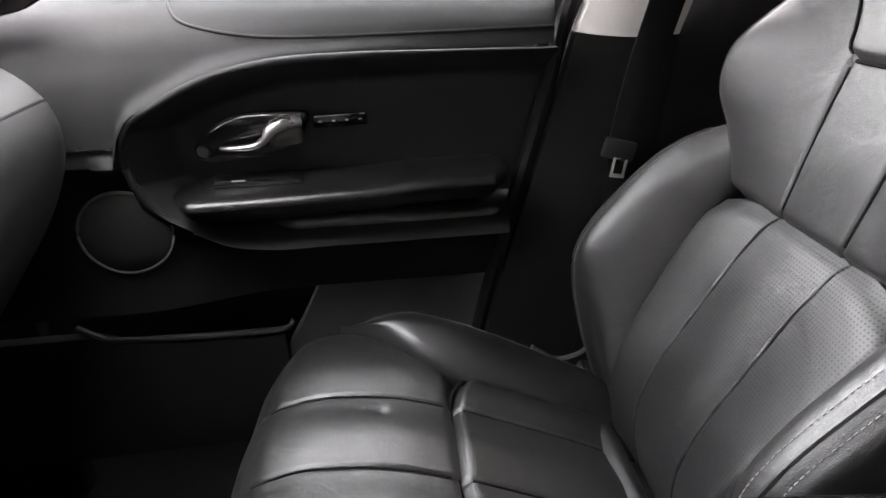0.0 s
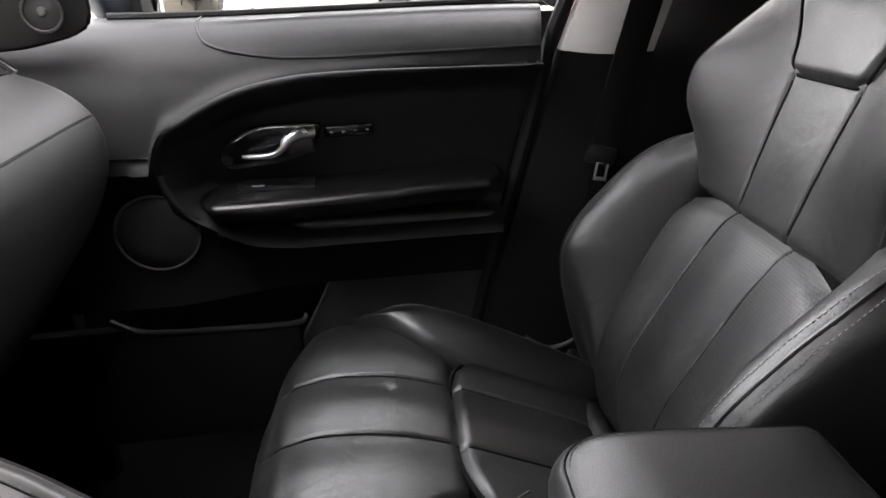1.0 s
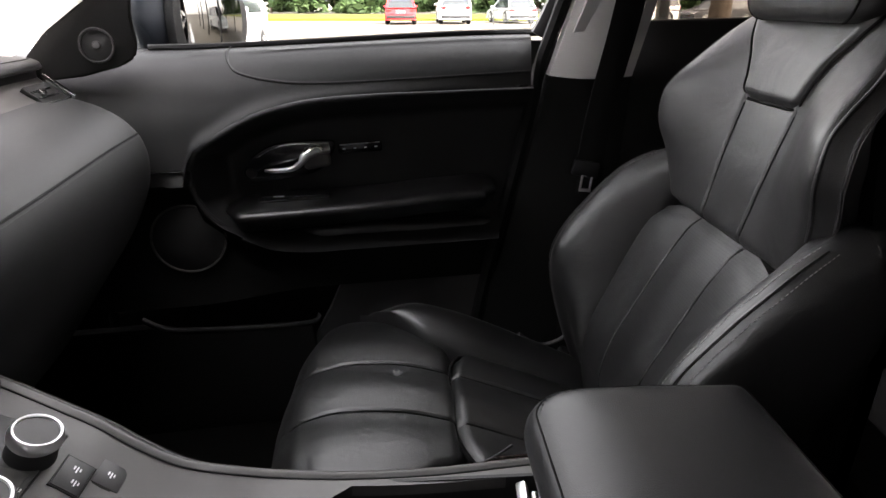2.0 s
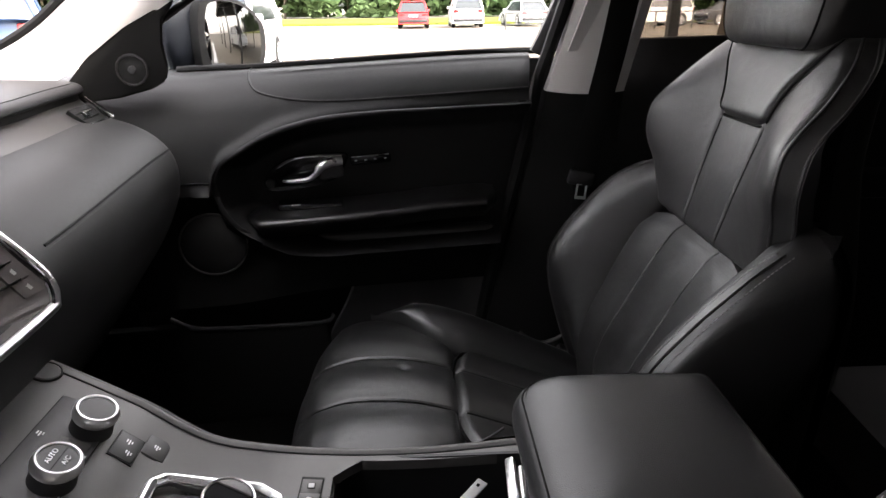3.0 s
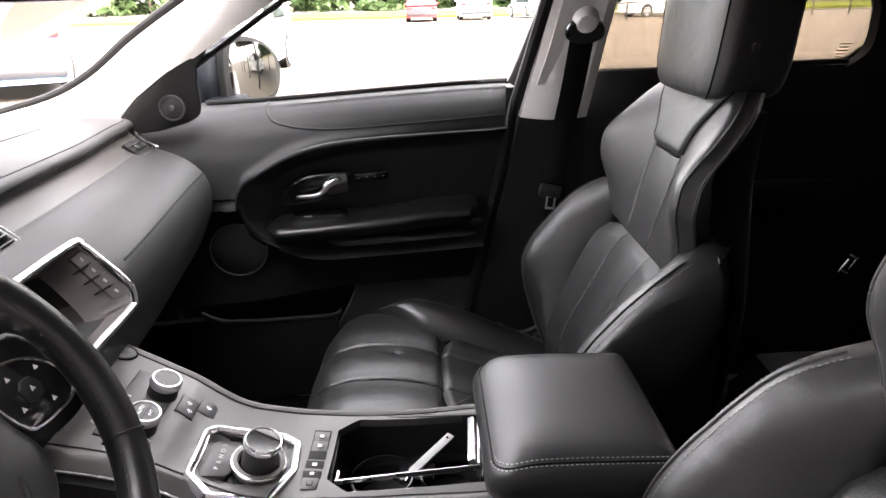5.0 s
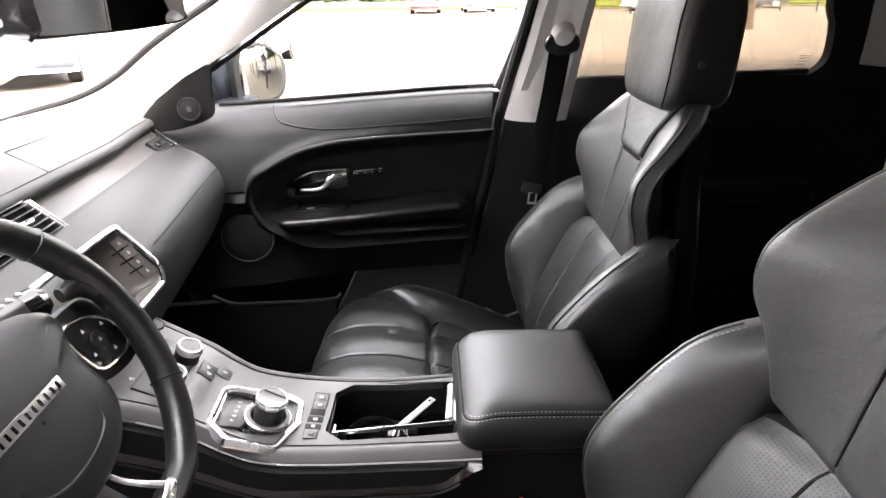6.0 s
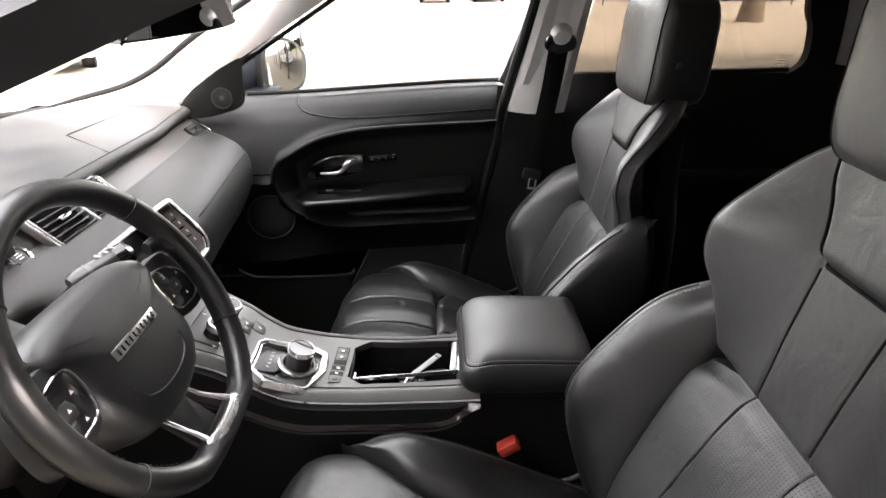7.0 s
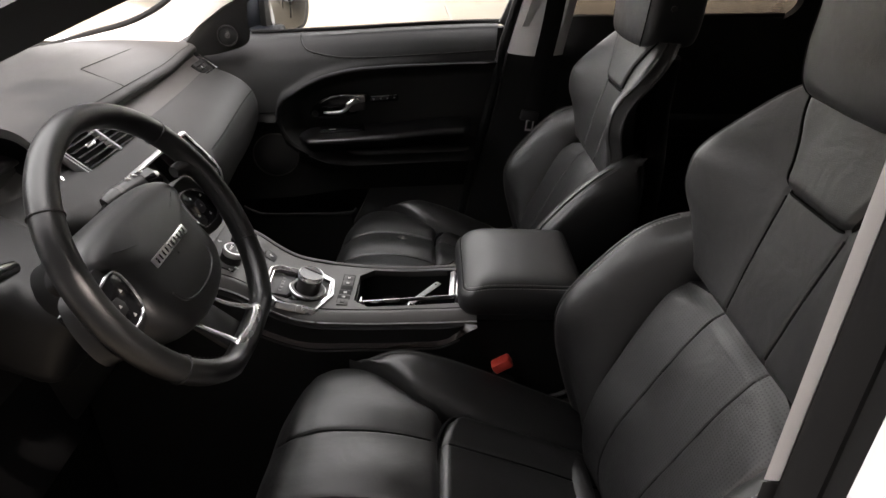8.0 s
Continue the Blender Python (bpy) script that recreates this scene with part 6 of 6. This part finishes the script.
part("lid_tray", box_bm((0.328, -0.016, 0.852), (0.196, 0.206, 0.018), 0.005), hard_plastic, lid)
part("bin", box_bm((0.332, -0.014, 0.74), (0.190, 0.200, 0.215), 0.012), hard_plastic, lid)
# card in the tray
card = thing("key_card", (0.15, 0.025, 0.79), "pale silver bar lying across the tray", "card")
part("bar", box_bm((0.154, 0.024, 0.807), (0.080, 0.0125, 0.0028), 0.0009, (0, -8, 46)), card_grey, card)
part("bar_hole", box_bm((0.1755, 0.0465, 0.8133), (0.003, 0.003, 0.001), 0, (0, -8, 46)), gloss_black, card)
part("clip", tube_bm(smooth_path([(0.118, -0.008, 0.79), (0.128, 0.004, 0.802), (0.136, -0.010, 0.798), (0.146, -0.016, 0.785)]), 0.0016, 6), chrome, card)
# seat belt receptacle
rc = thing("belt_receptacle", (0.29, -0.125, 0.60), "black belt receptacle with a red release button", "seat belt")
part("stem", box_bm((0.275, -0.137, 0.68), (0.045, 0.025, 0.12), 0.008, (0, 25, 0)), hard_plastic, rc)
part("release_button", box_bm((0.292, -0.138, 0.764), (0.036, 0.022, 0.020), 0.004, (0, -32, 0)), red_plastic, rc, "red release button")

# climate controls on the sloping stack
cc = thing("climate_controls", (-0.22, 0, 0.85), "climate control panel with two chrome-ringed knobs", "control panel")
def stack(x, y, up_=0.0):
    return Matrix.Translation((x, y, float(con_z(x) - plate_dip(x)))) @ pose(0, 0, 0, 0, math.degrees(math.atan2(float(con_z(x - 0.012) - plate_dip(x - 0.012) - con_z(x + 0.012) + plate_dip(x + 0.012)), 0.024)), 0) @ Matrix.Translation((0, 0, up_))
def cpart(name, bm, m, material, label="", smooth=True):
    bmesh.ops.transform(bm, matrix=m, verts=bm.verts)
    return part(name, bm, material, cc, label, smooth)
for nm, yy, sx, sy, mt in (("gap", -0.004, 0.056, 0.128, rubber), ("panel", -0.004, 0.0535, 0.1255, panel_plastic)):
    cpart(nm, box_bm((0, 0, 0.0006 if nm == "gap" else 0.0014), (sx, sy, 0.003), 0.0008), stack(-0.204, yy), mt)
cpart("display_patch", box_bm((0.004, 0, 0.0030), (0.026, 0.022, 0.0012), 0.0004), stack(-0.199, -0.001), satin, "pale window between the knobs")
for yy, txt in ((0.030, ""), (-0.037, "AUTO A/C")):
    m = stack(-0.192, yy) @ Matrix.Diagonal((0.70, 0.70, 1.0, 1))
    cpart("knob", lathe_bm([(0.0275, 0.0), (0.0262, 0.006), (0.0258, 0.020)], None, 40), m, hard_plastic, "black knob")
    cpart("knob_face", lathe_bm([(0.0218, 0.0262), (0.010, 0.0266), (0.0, 0.0266)], None, 40), m, panel_plastic)
    cpart("knob_ring", lathe_bm([(0.0262, 0.0165), (0.0280, 0.0185), (0.0284, 0.0215), (0.0272, 0.0255), (0.0248, 0.0278), (0.0226, 0.0276), (0.0217, 0.0260)], None, 48), m, silver, "bright silver knob ring")
    if txt:
        for w, dx in (("AUTO", -0.008), ("A/C", 0.009)):
            letters("lettering", w, 0.0085, m @ Matrix.Translation((dx, 0, 0.0270)) @ pose(0, 0, 0, 0, 0, 90), white_mark, cc)
        cpart("knob_split", box_bm((0.001, 0, 0.0266), (0.0012, 0.042, 0.0008), 0), m, rubber, smooth=False)
cpart("hazard_button", lathe_bm([(0, 0.0026), (0.0125, 0.0026), (0.0135, 0.0018), (0.0138, 0.0)], None, 32), stack(-0.257, 0.086), satin, "flush round push button")
cpart("button_ring", lathe_bm([(0.0138, 0.0018), (0.0142, 0.0024), (0.0152, 0.0024), (0.0156, 0.0)], None, 32), stack(-0.257, 0.086), rubber)
for k, (x, y) in enumerate(((-0.161, 0.030), (-0.143, 0.042), (-0.158, 0.018), (-0.222, 0.006), (-0.196, -0.004), (-0.184, -0.006), (-0.178, -0.055), (-0.184, -0.067), (-0.235, -0.05))):
    if k < 2:
        cpart("button", box_bm((0, 0, 0.0008), (0.0235, 0.031 if k == 0 else 0.026, 0.0040), 0.0012), stack(x, y - (0.006 if k == 0 else 0)), panel_plastic)
        cpart("button_gap", box_bm((0, 0, 0.0002), (0.0255, 0.033 if k == 0 else 0.028, 0.0030), 0), stack(x, y - (0.006 if k == 0 else 0)), rubber, smooth=False)
    cpart("button_mark", join_bm(*[box_bm((dx, dy, 0.0033), (0.0012, w, 0.0003), 0) for dx, dy, w in ((-0.0025, 0.0004, 0.0036), (0, -0.0006, 0.0058), (0.0025, 0.0002, 0.003))]), stack(x, y), white_mark, smooth=False)
tagged(cc, "climate control panel with two chrome-ringed knobs")

# ---- interior mirror ----
im = thing("rear_view_mirror", (-0.2, 0.02, 1.45), "frameless rear-view mirror in a black housing", "mirror")
mo = smooth_path([(-0.118, -0.028, 0), (-0.105, -0.038, 0), (0.105, -0.034, 0), (0.122, -0.015, 0), (0.118, 0.028, 0), (0.10, 0.036, 0), (-0.10, 0.036, 0), (-0.120, 0.025, 0)], 5, True)[:, :2]
mz = Vector((0.965, -0.25, -0.03)).normalized()
mx = Vector((0.25, 0.965, 0)).normalized()
my = mz.cross(mx)
IM = Matrix(((mx.x, my.x, mz.x, -0.165), (mx.y, my.y, mz.y, -0.012), (mx.z, my.z, mz.z, 1.424), (0, 0, 0, 1)))
part("housing", prism_bm([tuple(1.05 * p) for p in mo], 0.030, IM @ pose(0, 0, -0.030), 0.005), gloss_black, im)
part("mirror_glass", prism_bm([tuple(0.95 * p) for p in mo], 0.0015, IM @ pose(0, 0, 0.0005), 0.0), mirror_mat, im, "silvered mirror glass")
part("arm", tube_bm([(-0.21, 0.02, 1.43), (-0.23, 0.01, 1.455), (-0.24, 0.0, 1.475)], 0.012, 10), hard_plastic, im)
part("sensor_cover", box_bm((-0.275, 0.0, 1.452), (0.10, 0.09, 0.04), 0.015, (0, -22, 0)), hard_plastic, im)


# ---- outside ----
# canopy behind the bay and the added shade wall on the driver's side
cano = thing("canopy", (11.0, 6.0, 0.0), "steel canopy on posts behind the parking bay", "canopy", kind="structure")
part("canopy_roof", box_bm((9.5, 6.5, 3.35), (12.0, 7.4, 0.10), 0.02), silver_paint, cano)
for yy in (3.4, 9.6):
    for xx in (4.2, 8.0, 11.6, 15.2):
        part("canopy_post", box_bm((xx, yy, 1.65), (0.16, 0.16, 3.3), 0.01), steel_dark, cano)
for xx in np.linspace(3.7, 15.3, 9):
    part("canopy_beam", box_bm((xx, 6.5, 3.18), (0.10, 6.9, 0.22), 0.01), steel_dark, cano)
# unseen wall added to block sun and low sky on the driver's side
tagged(part("shade_wall_driver_side", box_bm((4.25, -2.7, 2.6), (17.5, 0.2, 5.2), 0.02), surface("dark_shade_wall", (0.035, 0.035, 0.035), 0.8, grain=40, grain_d=0.002, stain=1.0)), "unseen dark wall added to keep sun and sky light off the driver side", "wall", kind="structure")
for (xa, ya), (xb_, yb), w in (((-2.30, 12.17), (-2.85, 18.66), 0.10), ((-2.30, 13.81), (-0.33, 14.58), 0.16), ((0.05, 14.86), (2.01, 15.73), 0.14), ((-1.88, 14.06), (-2.13, 17.46), 0.10),
                            ((-1.44, 14.75), (-1.53, 16.74), 0.10), ((-0.03, 16.75), (1.10, 16.50), 0.75), ((-2.76, 18.05), (-2.0, 17.90), 0.16)):
    ux, uy = (xb_ - xa), (yb - ya)
    ln = math.hypot(ux, uy)
    px_, py_ = -uy / ln * w / 2, ux / ln * w / 2
    tagged(part("bay_line", prism_bm([(xa + px_, ya + py_), (xa - px_, ya - py_), (xb_ - px_, yb - py_), (xb_ + px_, yb + py_)], 0.005, None, 0), road_paint, smooth=False), "worn white parking mark painted on the concrete", "road marking", kind="structure")
# cowl and wiper under the windscreen
tagged(part("cowl", box_bm((-1.06, 0, 1.115), (0.20, 1.44, 0.05), 0.015), shade_trim), "black cowl panel under the windscreen", "car body", kind="structure")
wp = thing("wiper", (-1.0, 0.2, 1.14), "black windscreen wiper lying along the cowl", "wiper")
part("arm", tube_bm(smooth_path([(-1.05, -0.35, 1.15), (-1.02, 0.0, 1.165), (-0.985, 0.36, 1.172)]), 0.007, 8), hard_plastic, wp)
part("blade", tube_bm(smooth_path([(-1.00, -0.10, 1.160), (-0.985, 0.2, 1.166), (-0.965, 0.52, 1.168)]), 0.005, 6), rubber, wp)
# maker's etching on the rear door glass
etch = thing("glass_etching", (1.11, 0.79, 1.245), "small etched block of markings on the rear glass", "label")
for k in range(5):
    q = 0.0075 * k
    part("mark_row", box_bm((1.117 - 0.001 * k, 0.789 + 0.52 * q * 0.88 - 0.0045, 1.262 - q), (0.026 - 0.006 * (k % 2), 0.0008, 0.0016), 0, (30, 0, 0)), etch_grey, etch, smooth=False)
# kerb line in front of the grass
tagged(part("kerb", box_bm((0, 48.9, 0.06), (300, 0.2, 0.2), 0.02), concrete), "pale concrete kerb along the grass", "kerb", kind="structure")
tagged(part("joint_line", box_bm((0.02, 19.0, 0.003), (0.035, 36.0, 0.006), 0, (0, 0, 2.4)), surface("tar_joint_narrow", (0.10, 0.09, 0.08), 0.8, grain=80, grain_d=0.002, stain=2)), "narrow dark joint running out across the concrete", "joint", kind="structure")
tagged(part("joint_line", box_bm((0, 37.6, 0.003), (80, 0.12, 0.006), 0.0), surface("tar_joint", (0.12, 0.11, 0.10), 0.8, grain=80, grain_d=0.002, stain=2)), "dark tar joint across the concrete", "joint", kind="structure")


def build_car(name, paint, label, length=4.6, width=1.82, height=1.68, suv=True):
    """A parked car; x along its length, front at +x, on the ground at z 0."""
    car = thing(name, (0, 0, 0), label, "car", "parked cars")
    L, W, Hh = length / 2, width / 2, height
    belt = 0.60 * Hh
    side = [(-L, 0.36), (-L - 0.03, 0.55), (-L + 0.02, belt), (-L + 0.10, belt + 0.04), (L - 1.25, belt + 0.03), (L - 0.35, belt - 0.10), (L - 0.02, belt - 0.28), (L, 0.40), (L - 0.1, 0.26), (-L + 0.1, 0.26)]
    side = smooth_path([(x, z, 0) for x, z in side], 4, True)[:, :2]
    P = [[(x * (1 - 0.03 * abs(t) ** 4), W * t, 0.26 + (z - 0.26) * (1 - 0.06 * abs(t) ** 6)) for x, z in side] for t in np.linspace(-1, 1, 13)]
    bm = grid_bm(np.array(P), wrap=True)
    n = len(side)
    bm.verts.ensure_lookup_table()
    for s in (bm.verts[:n], bm.verts[-n:]):
        bm.faces.new(s)
    part("body", bm, paint, car)
    roof0, roof1 = (-L + (0.28 if suv else 0.75), L - 2.05)
    cab = [(-L + (0.08 if suv else 0.25), belt + 0.02), (roof0, Hh - 0.06), (roof0 + 0.25, Hh), (roof1, Hh - 0.02), (L - 1.30, belt + 0.02)]
    cb = [[(x, W * t * (1.0 - 0.22 * (z - belt) / (Hh - belt)) * 0.95, z) for x, z in cab] for t in np.linspace(-1, 1, 9)]
    bm = grid_bm(np.array(cb))
    bm.verts.ensure_lookup_table()
    for k in (0, 8):
        bm.faces.new(bm.verts[k * 5:k * 5 + 5])
    part("cabin_glass", bm, dark_glass, car, "dark window glass", smooth=False)
    part("roof", box_bm(((roof0 + roof1) / 2 + 0.05, 0, Hh + 0.005), (roof1 - roof0 + 0.15, width * 0.76, 0.05), 0.02), paint, car)
    for s in (1, -1):
        for x0, x1 in ((cab[0][0], cab[1][0]), (cab[4][0], cab[3][0])):
            part("pillar", tube_bm([(x0, s * W * 0.95, belt + 0.02), (x1, s * W * 0.75, Hh - 0.02)], 0.05, 8), paint, car)
        for x in (-L + 0.85, L - 0.88):
            m = Matrix.Translation((x, s * (W - 0.10), 0.34)) @ pose(0, 0, 0, -90 * s, 0, 0)
            wheel = part("wheel", lathe_bm([(0.20, -0.10), (0.31, -0.11), (0.34, -0.07), (0.34, 0.09), (0.325, 0.125), (0.235, 0.122)], m, 28), rubber, car)
            part("rim", lathe_bm([(0.24, 0.121), (0.22, 0.106), (0.19, 0.104), (0.06, 0.104), (0.05, 0.112), (0.0, 0.114)], m, 20), silver_paint, wheel)
            part("arch", lathe_bm([(0.335, 0.098), (0.335, 0.106), (0.385, 0.108), (0.40, 0.098)], m, 32), hard_plastic, car, "dark wheel arch")
            for k in range(5):
                b = 2 * math.pi * k / 5
                part("rim_gap", lathe_bm([(0.055, 0.108), (0.03, 0.109), (0.0, 0.109)], m @ pose(0.135 * math.cos(b), 0.135 * math.sin(b), 0), 10), rubber, wheel)
        part("tail_lamp", box_bm((-L + 0.02, s * (W - 0.20), belt - 0.10), (0.12, 0.30, 0.16), 0.03), tail_red, car, "red tail lamp")
        part("head_lamp", box_bm((L - 0.16, s * (W - 0.26), belt - 0.28), (0.22, 0.34, 0.13), 0.04), silver, car)
        part("wing_mirror", box_bm((L - 1.35, s * (W + 0.06), belt + 0.08), (0.12, 0.20, 0.13), 0.04), paint, car)
    part("rear_bumper", box_bm((-L - 0.01, 0, 0.42), (0.16, width * 0.94, 0.20), 0.05), hard_plastic, car, "black bumper")
    part("plate_panel", box_bm((-L - 0.02, 0, belt - 0.18), (0.03, 0.52, 0.13), 0.01), silver_paint, car)
    return car


def turn(x, y, deg):
    return Matrix.Translation((x, y, 0)) @ pose(0, 0, 0, 0, 0, deg)


red_car = build_car("parked_car", red_paint, "red sedan parked tail-on by the grass", 4.5, 1.78, 1.48, False)
red_car.matrix_world = turn(0.15, 39.6, 90)
white_suv = build_car("parked_car", white_paint, "white sport utility car parked tail-on by the grass", 4.6, 1.86, 1.70)
white_suv.matrix_world = turn(3.4, 40.4, 90)
sedan = build_car("parked_car", silver_paint, "pale silver sedan parked nose-on by the grass", 4.6, 1.80, 1.46, False)
sedan.matrix_world = turn(7.2, 41.2, 100)
far_suv = build_car("parked_car", white_paint, "white sport utility car parked side-on behind the fence", 4.7, 1.88, 1.74)
far_suv.matrix_world = turn(14.4, 38.2, 195)
dark_car = build_car("parked_car", dark_paint, "dark grey sedan parked side-on behind the fence", 4.6, 1.80, 1.46, False)
dark_car.matrix_world = turn(20.0, 39.5, 190)
near_suv = build_car("parked_car", white_paint, "white sport utility car standing beside the bay", 4.35, 1.80, 1.70)
near_suv.matrix_world = turn(-3.68, 12.29, -88.0)
blue_truck = build_car("parked_car", blue_paint, "blue pickup truck standing ahead of the bay", 5.4, 1.95, 1.85)
blue_truck.matrix_world = turn(-7.6, 11.6, 118)

rear_suv = build_car("parked_car", white_paint, "white sport utility car parked under the canopy", 4.7, 1.90, 1.72)
rear_suv.matrix_world = turn(11.0, 6.5, 170)

# post or trunk behind the rear window
tk = thing("tree", (10.8, 20.9, 0), "bare thick tree trunk standing in the concrete", "tree")
tp = np.array([(10.8 + 0.05 * math.sin(z), 20.95, z) for z in np.linspace(0, 7, 24)])
part("trunk", tube_bm(tp, np.interp(np.linspace(0, 1, 24), (0, 0.03, 0.1, 1), (0.46, 0.40, 0.36, 0.22)), 16), bark, tk)
rng = np.random.default_rng(5)


def leaf_cloud(centres, radii, count, size, seed):
    """Many small crossing leaf blades round the given clump centres."""
    g = np.random.default_rng(seed)
    k = g.integers(0, len(centres), count)
    d = g.normal(size=(count, 3))
    d /= np.linalg.norm(d, axis=1)[:, None]
    c = np.array(centres)[k] + d * (np.array(radii)[k] * g.random(count) ** 0.45)[:, None]
    a, b = g.normal(size=(count, 3)), g.normal(size=(count, 3))
    a /= np.linalg.norm(a, axis=1)[:, None]
    b -= (a * b).sum(1)[:, None] * a
    b /= np.linalg.norm(b, axis=1)[:, None]
    s = size * (0.6 + 0.8 * g.random(count))[:, None]
    v = np.stack([c - a * s, c + b * s * 0.45, c + a * s, c - b * s * 0.45], 1).reshape(-1, 3)
    v[:, 2] = np.maximum(v[:, 2], 0.12)
    me = bpy.data.meshes.new("leaves")
    me.from_pydata(v.tolist(), [], np.arange(count * 4).reshape(-1, 4).tolist())
    me.materials.append(leaf_mat)
    return me


limbs = []
for k in range(6):
    a = k * 1.05 + 0.3
    limbs.append(tube_bm(smooth_path([(10.8, 20.95, 4.0 + 0.45 * k), (10.8 + 1.2 * math.cos(a), 20.95 + 1.2 * math.sin(a), 5.4 + 0.4 * k), (10.8 + 2.6 * math.cos(a), 20.95 + 2.6 * math.sin(a), 6.3 + 0.5 * k)]), 0.09, 8))
part("limb", join_bm(*limbs), bark, tk)
cr = [(10.8 + 2.4 * math.cos(a) * q, 20.95 + 2.4 * math.sin(a) * q, 6.6 + 2.0 * h) for a, q, h in rng.random((26, 3)) * np.array((6.28, 1.0, 1.0))]
ob = new("crown", leaf_cloud(cr, [0.9] * 26, 9000, 0.10, 3))
bpy.context.view_layer.update()
ob.parent = tk
ob.matrix_parent_inverse = tk.matrix_world.inverted()

# far wood behind the grass
g = np.random.default_rng(11)
cs, rs2 = [], []
for x in np.arange(-95, 110, 2.2):
    for _ in range(7):
        cs.append((x + g.normal() * 1.2, 72 + g.random() * 7, g.random() ** 1.1 * 11.0))
        rs2.append(1.0 + g.random() * 1.4)
ob = new("far_wood", leaf_cloud(cs, rs2, 90000, 0.62, 8))
tagged(ob, "dense dark green wood edge beyond the grass", "trees", kind="stuff")
tr = [tube_bm([(x + g.normal(), 74 + 4 * g.random(), 0), (x + g.normal(), 76, 9)], 0.18, 6) for x in np.arange(-90, 105, 3.4)]
tagged(part("far_trunks", join_bm(*tr), bark), "slim trunks inside the wood edge", "trees", kind="stuff")

# fence seen through the rear window
fence = thing("fence", (14, 33.5, 0), "low dark steel rail fence across the lot", "fence")
for x in np.arange(5.0, 26.0, 2.0):
    part("post", box_bm((x, 33.6, 0.45), (0.07, 0.07, 0.9), 0.01), steel_dark, fence)
for z in (0.30, 0.85):
    part("rail", box_bm((15.0, 33.6, z), (20.0, 0.05, 0.06), 0.01), steel_dark, fence)
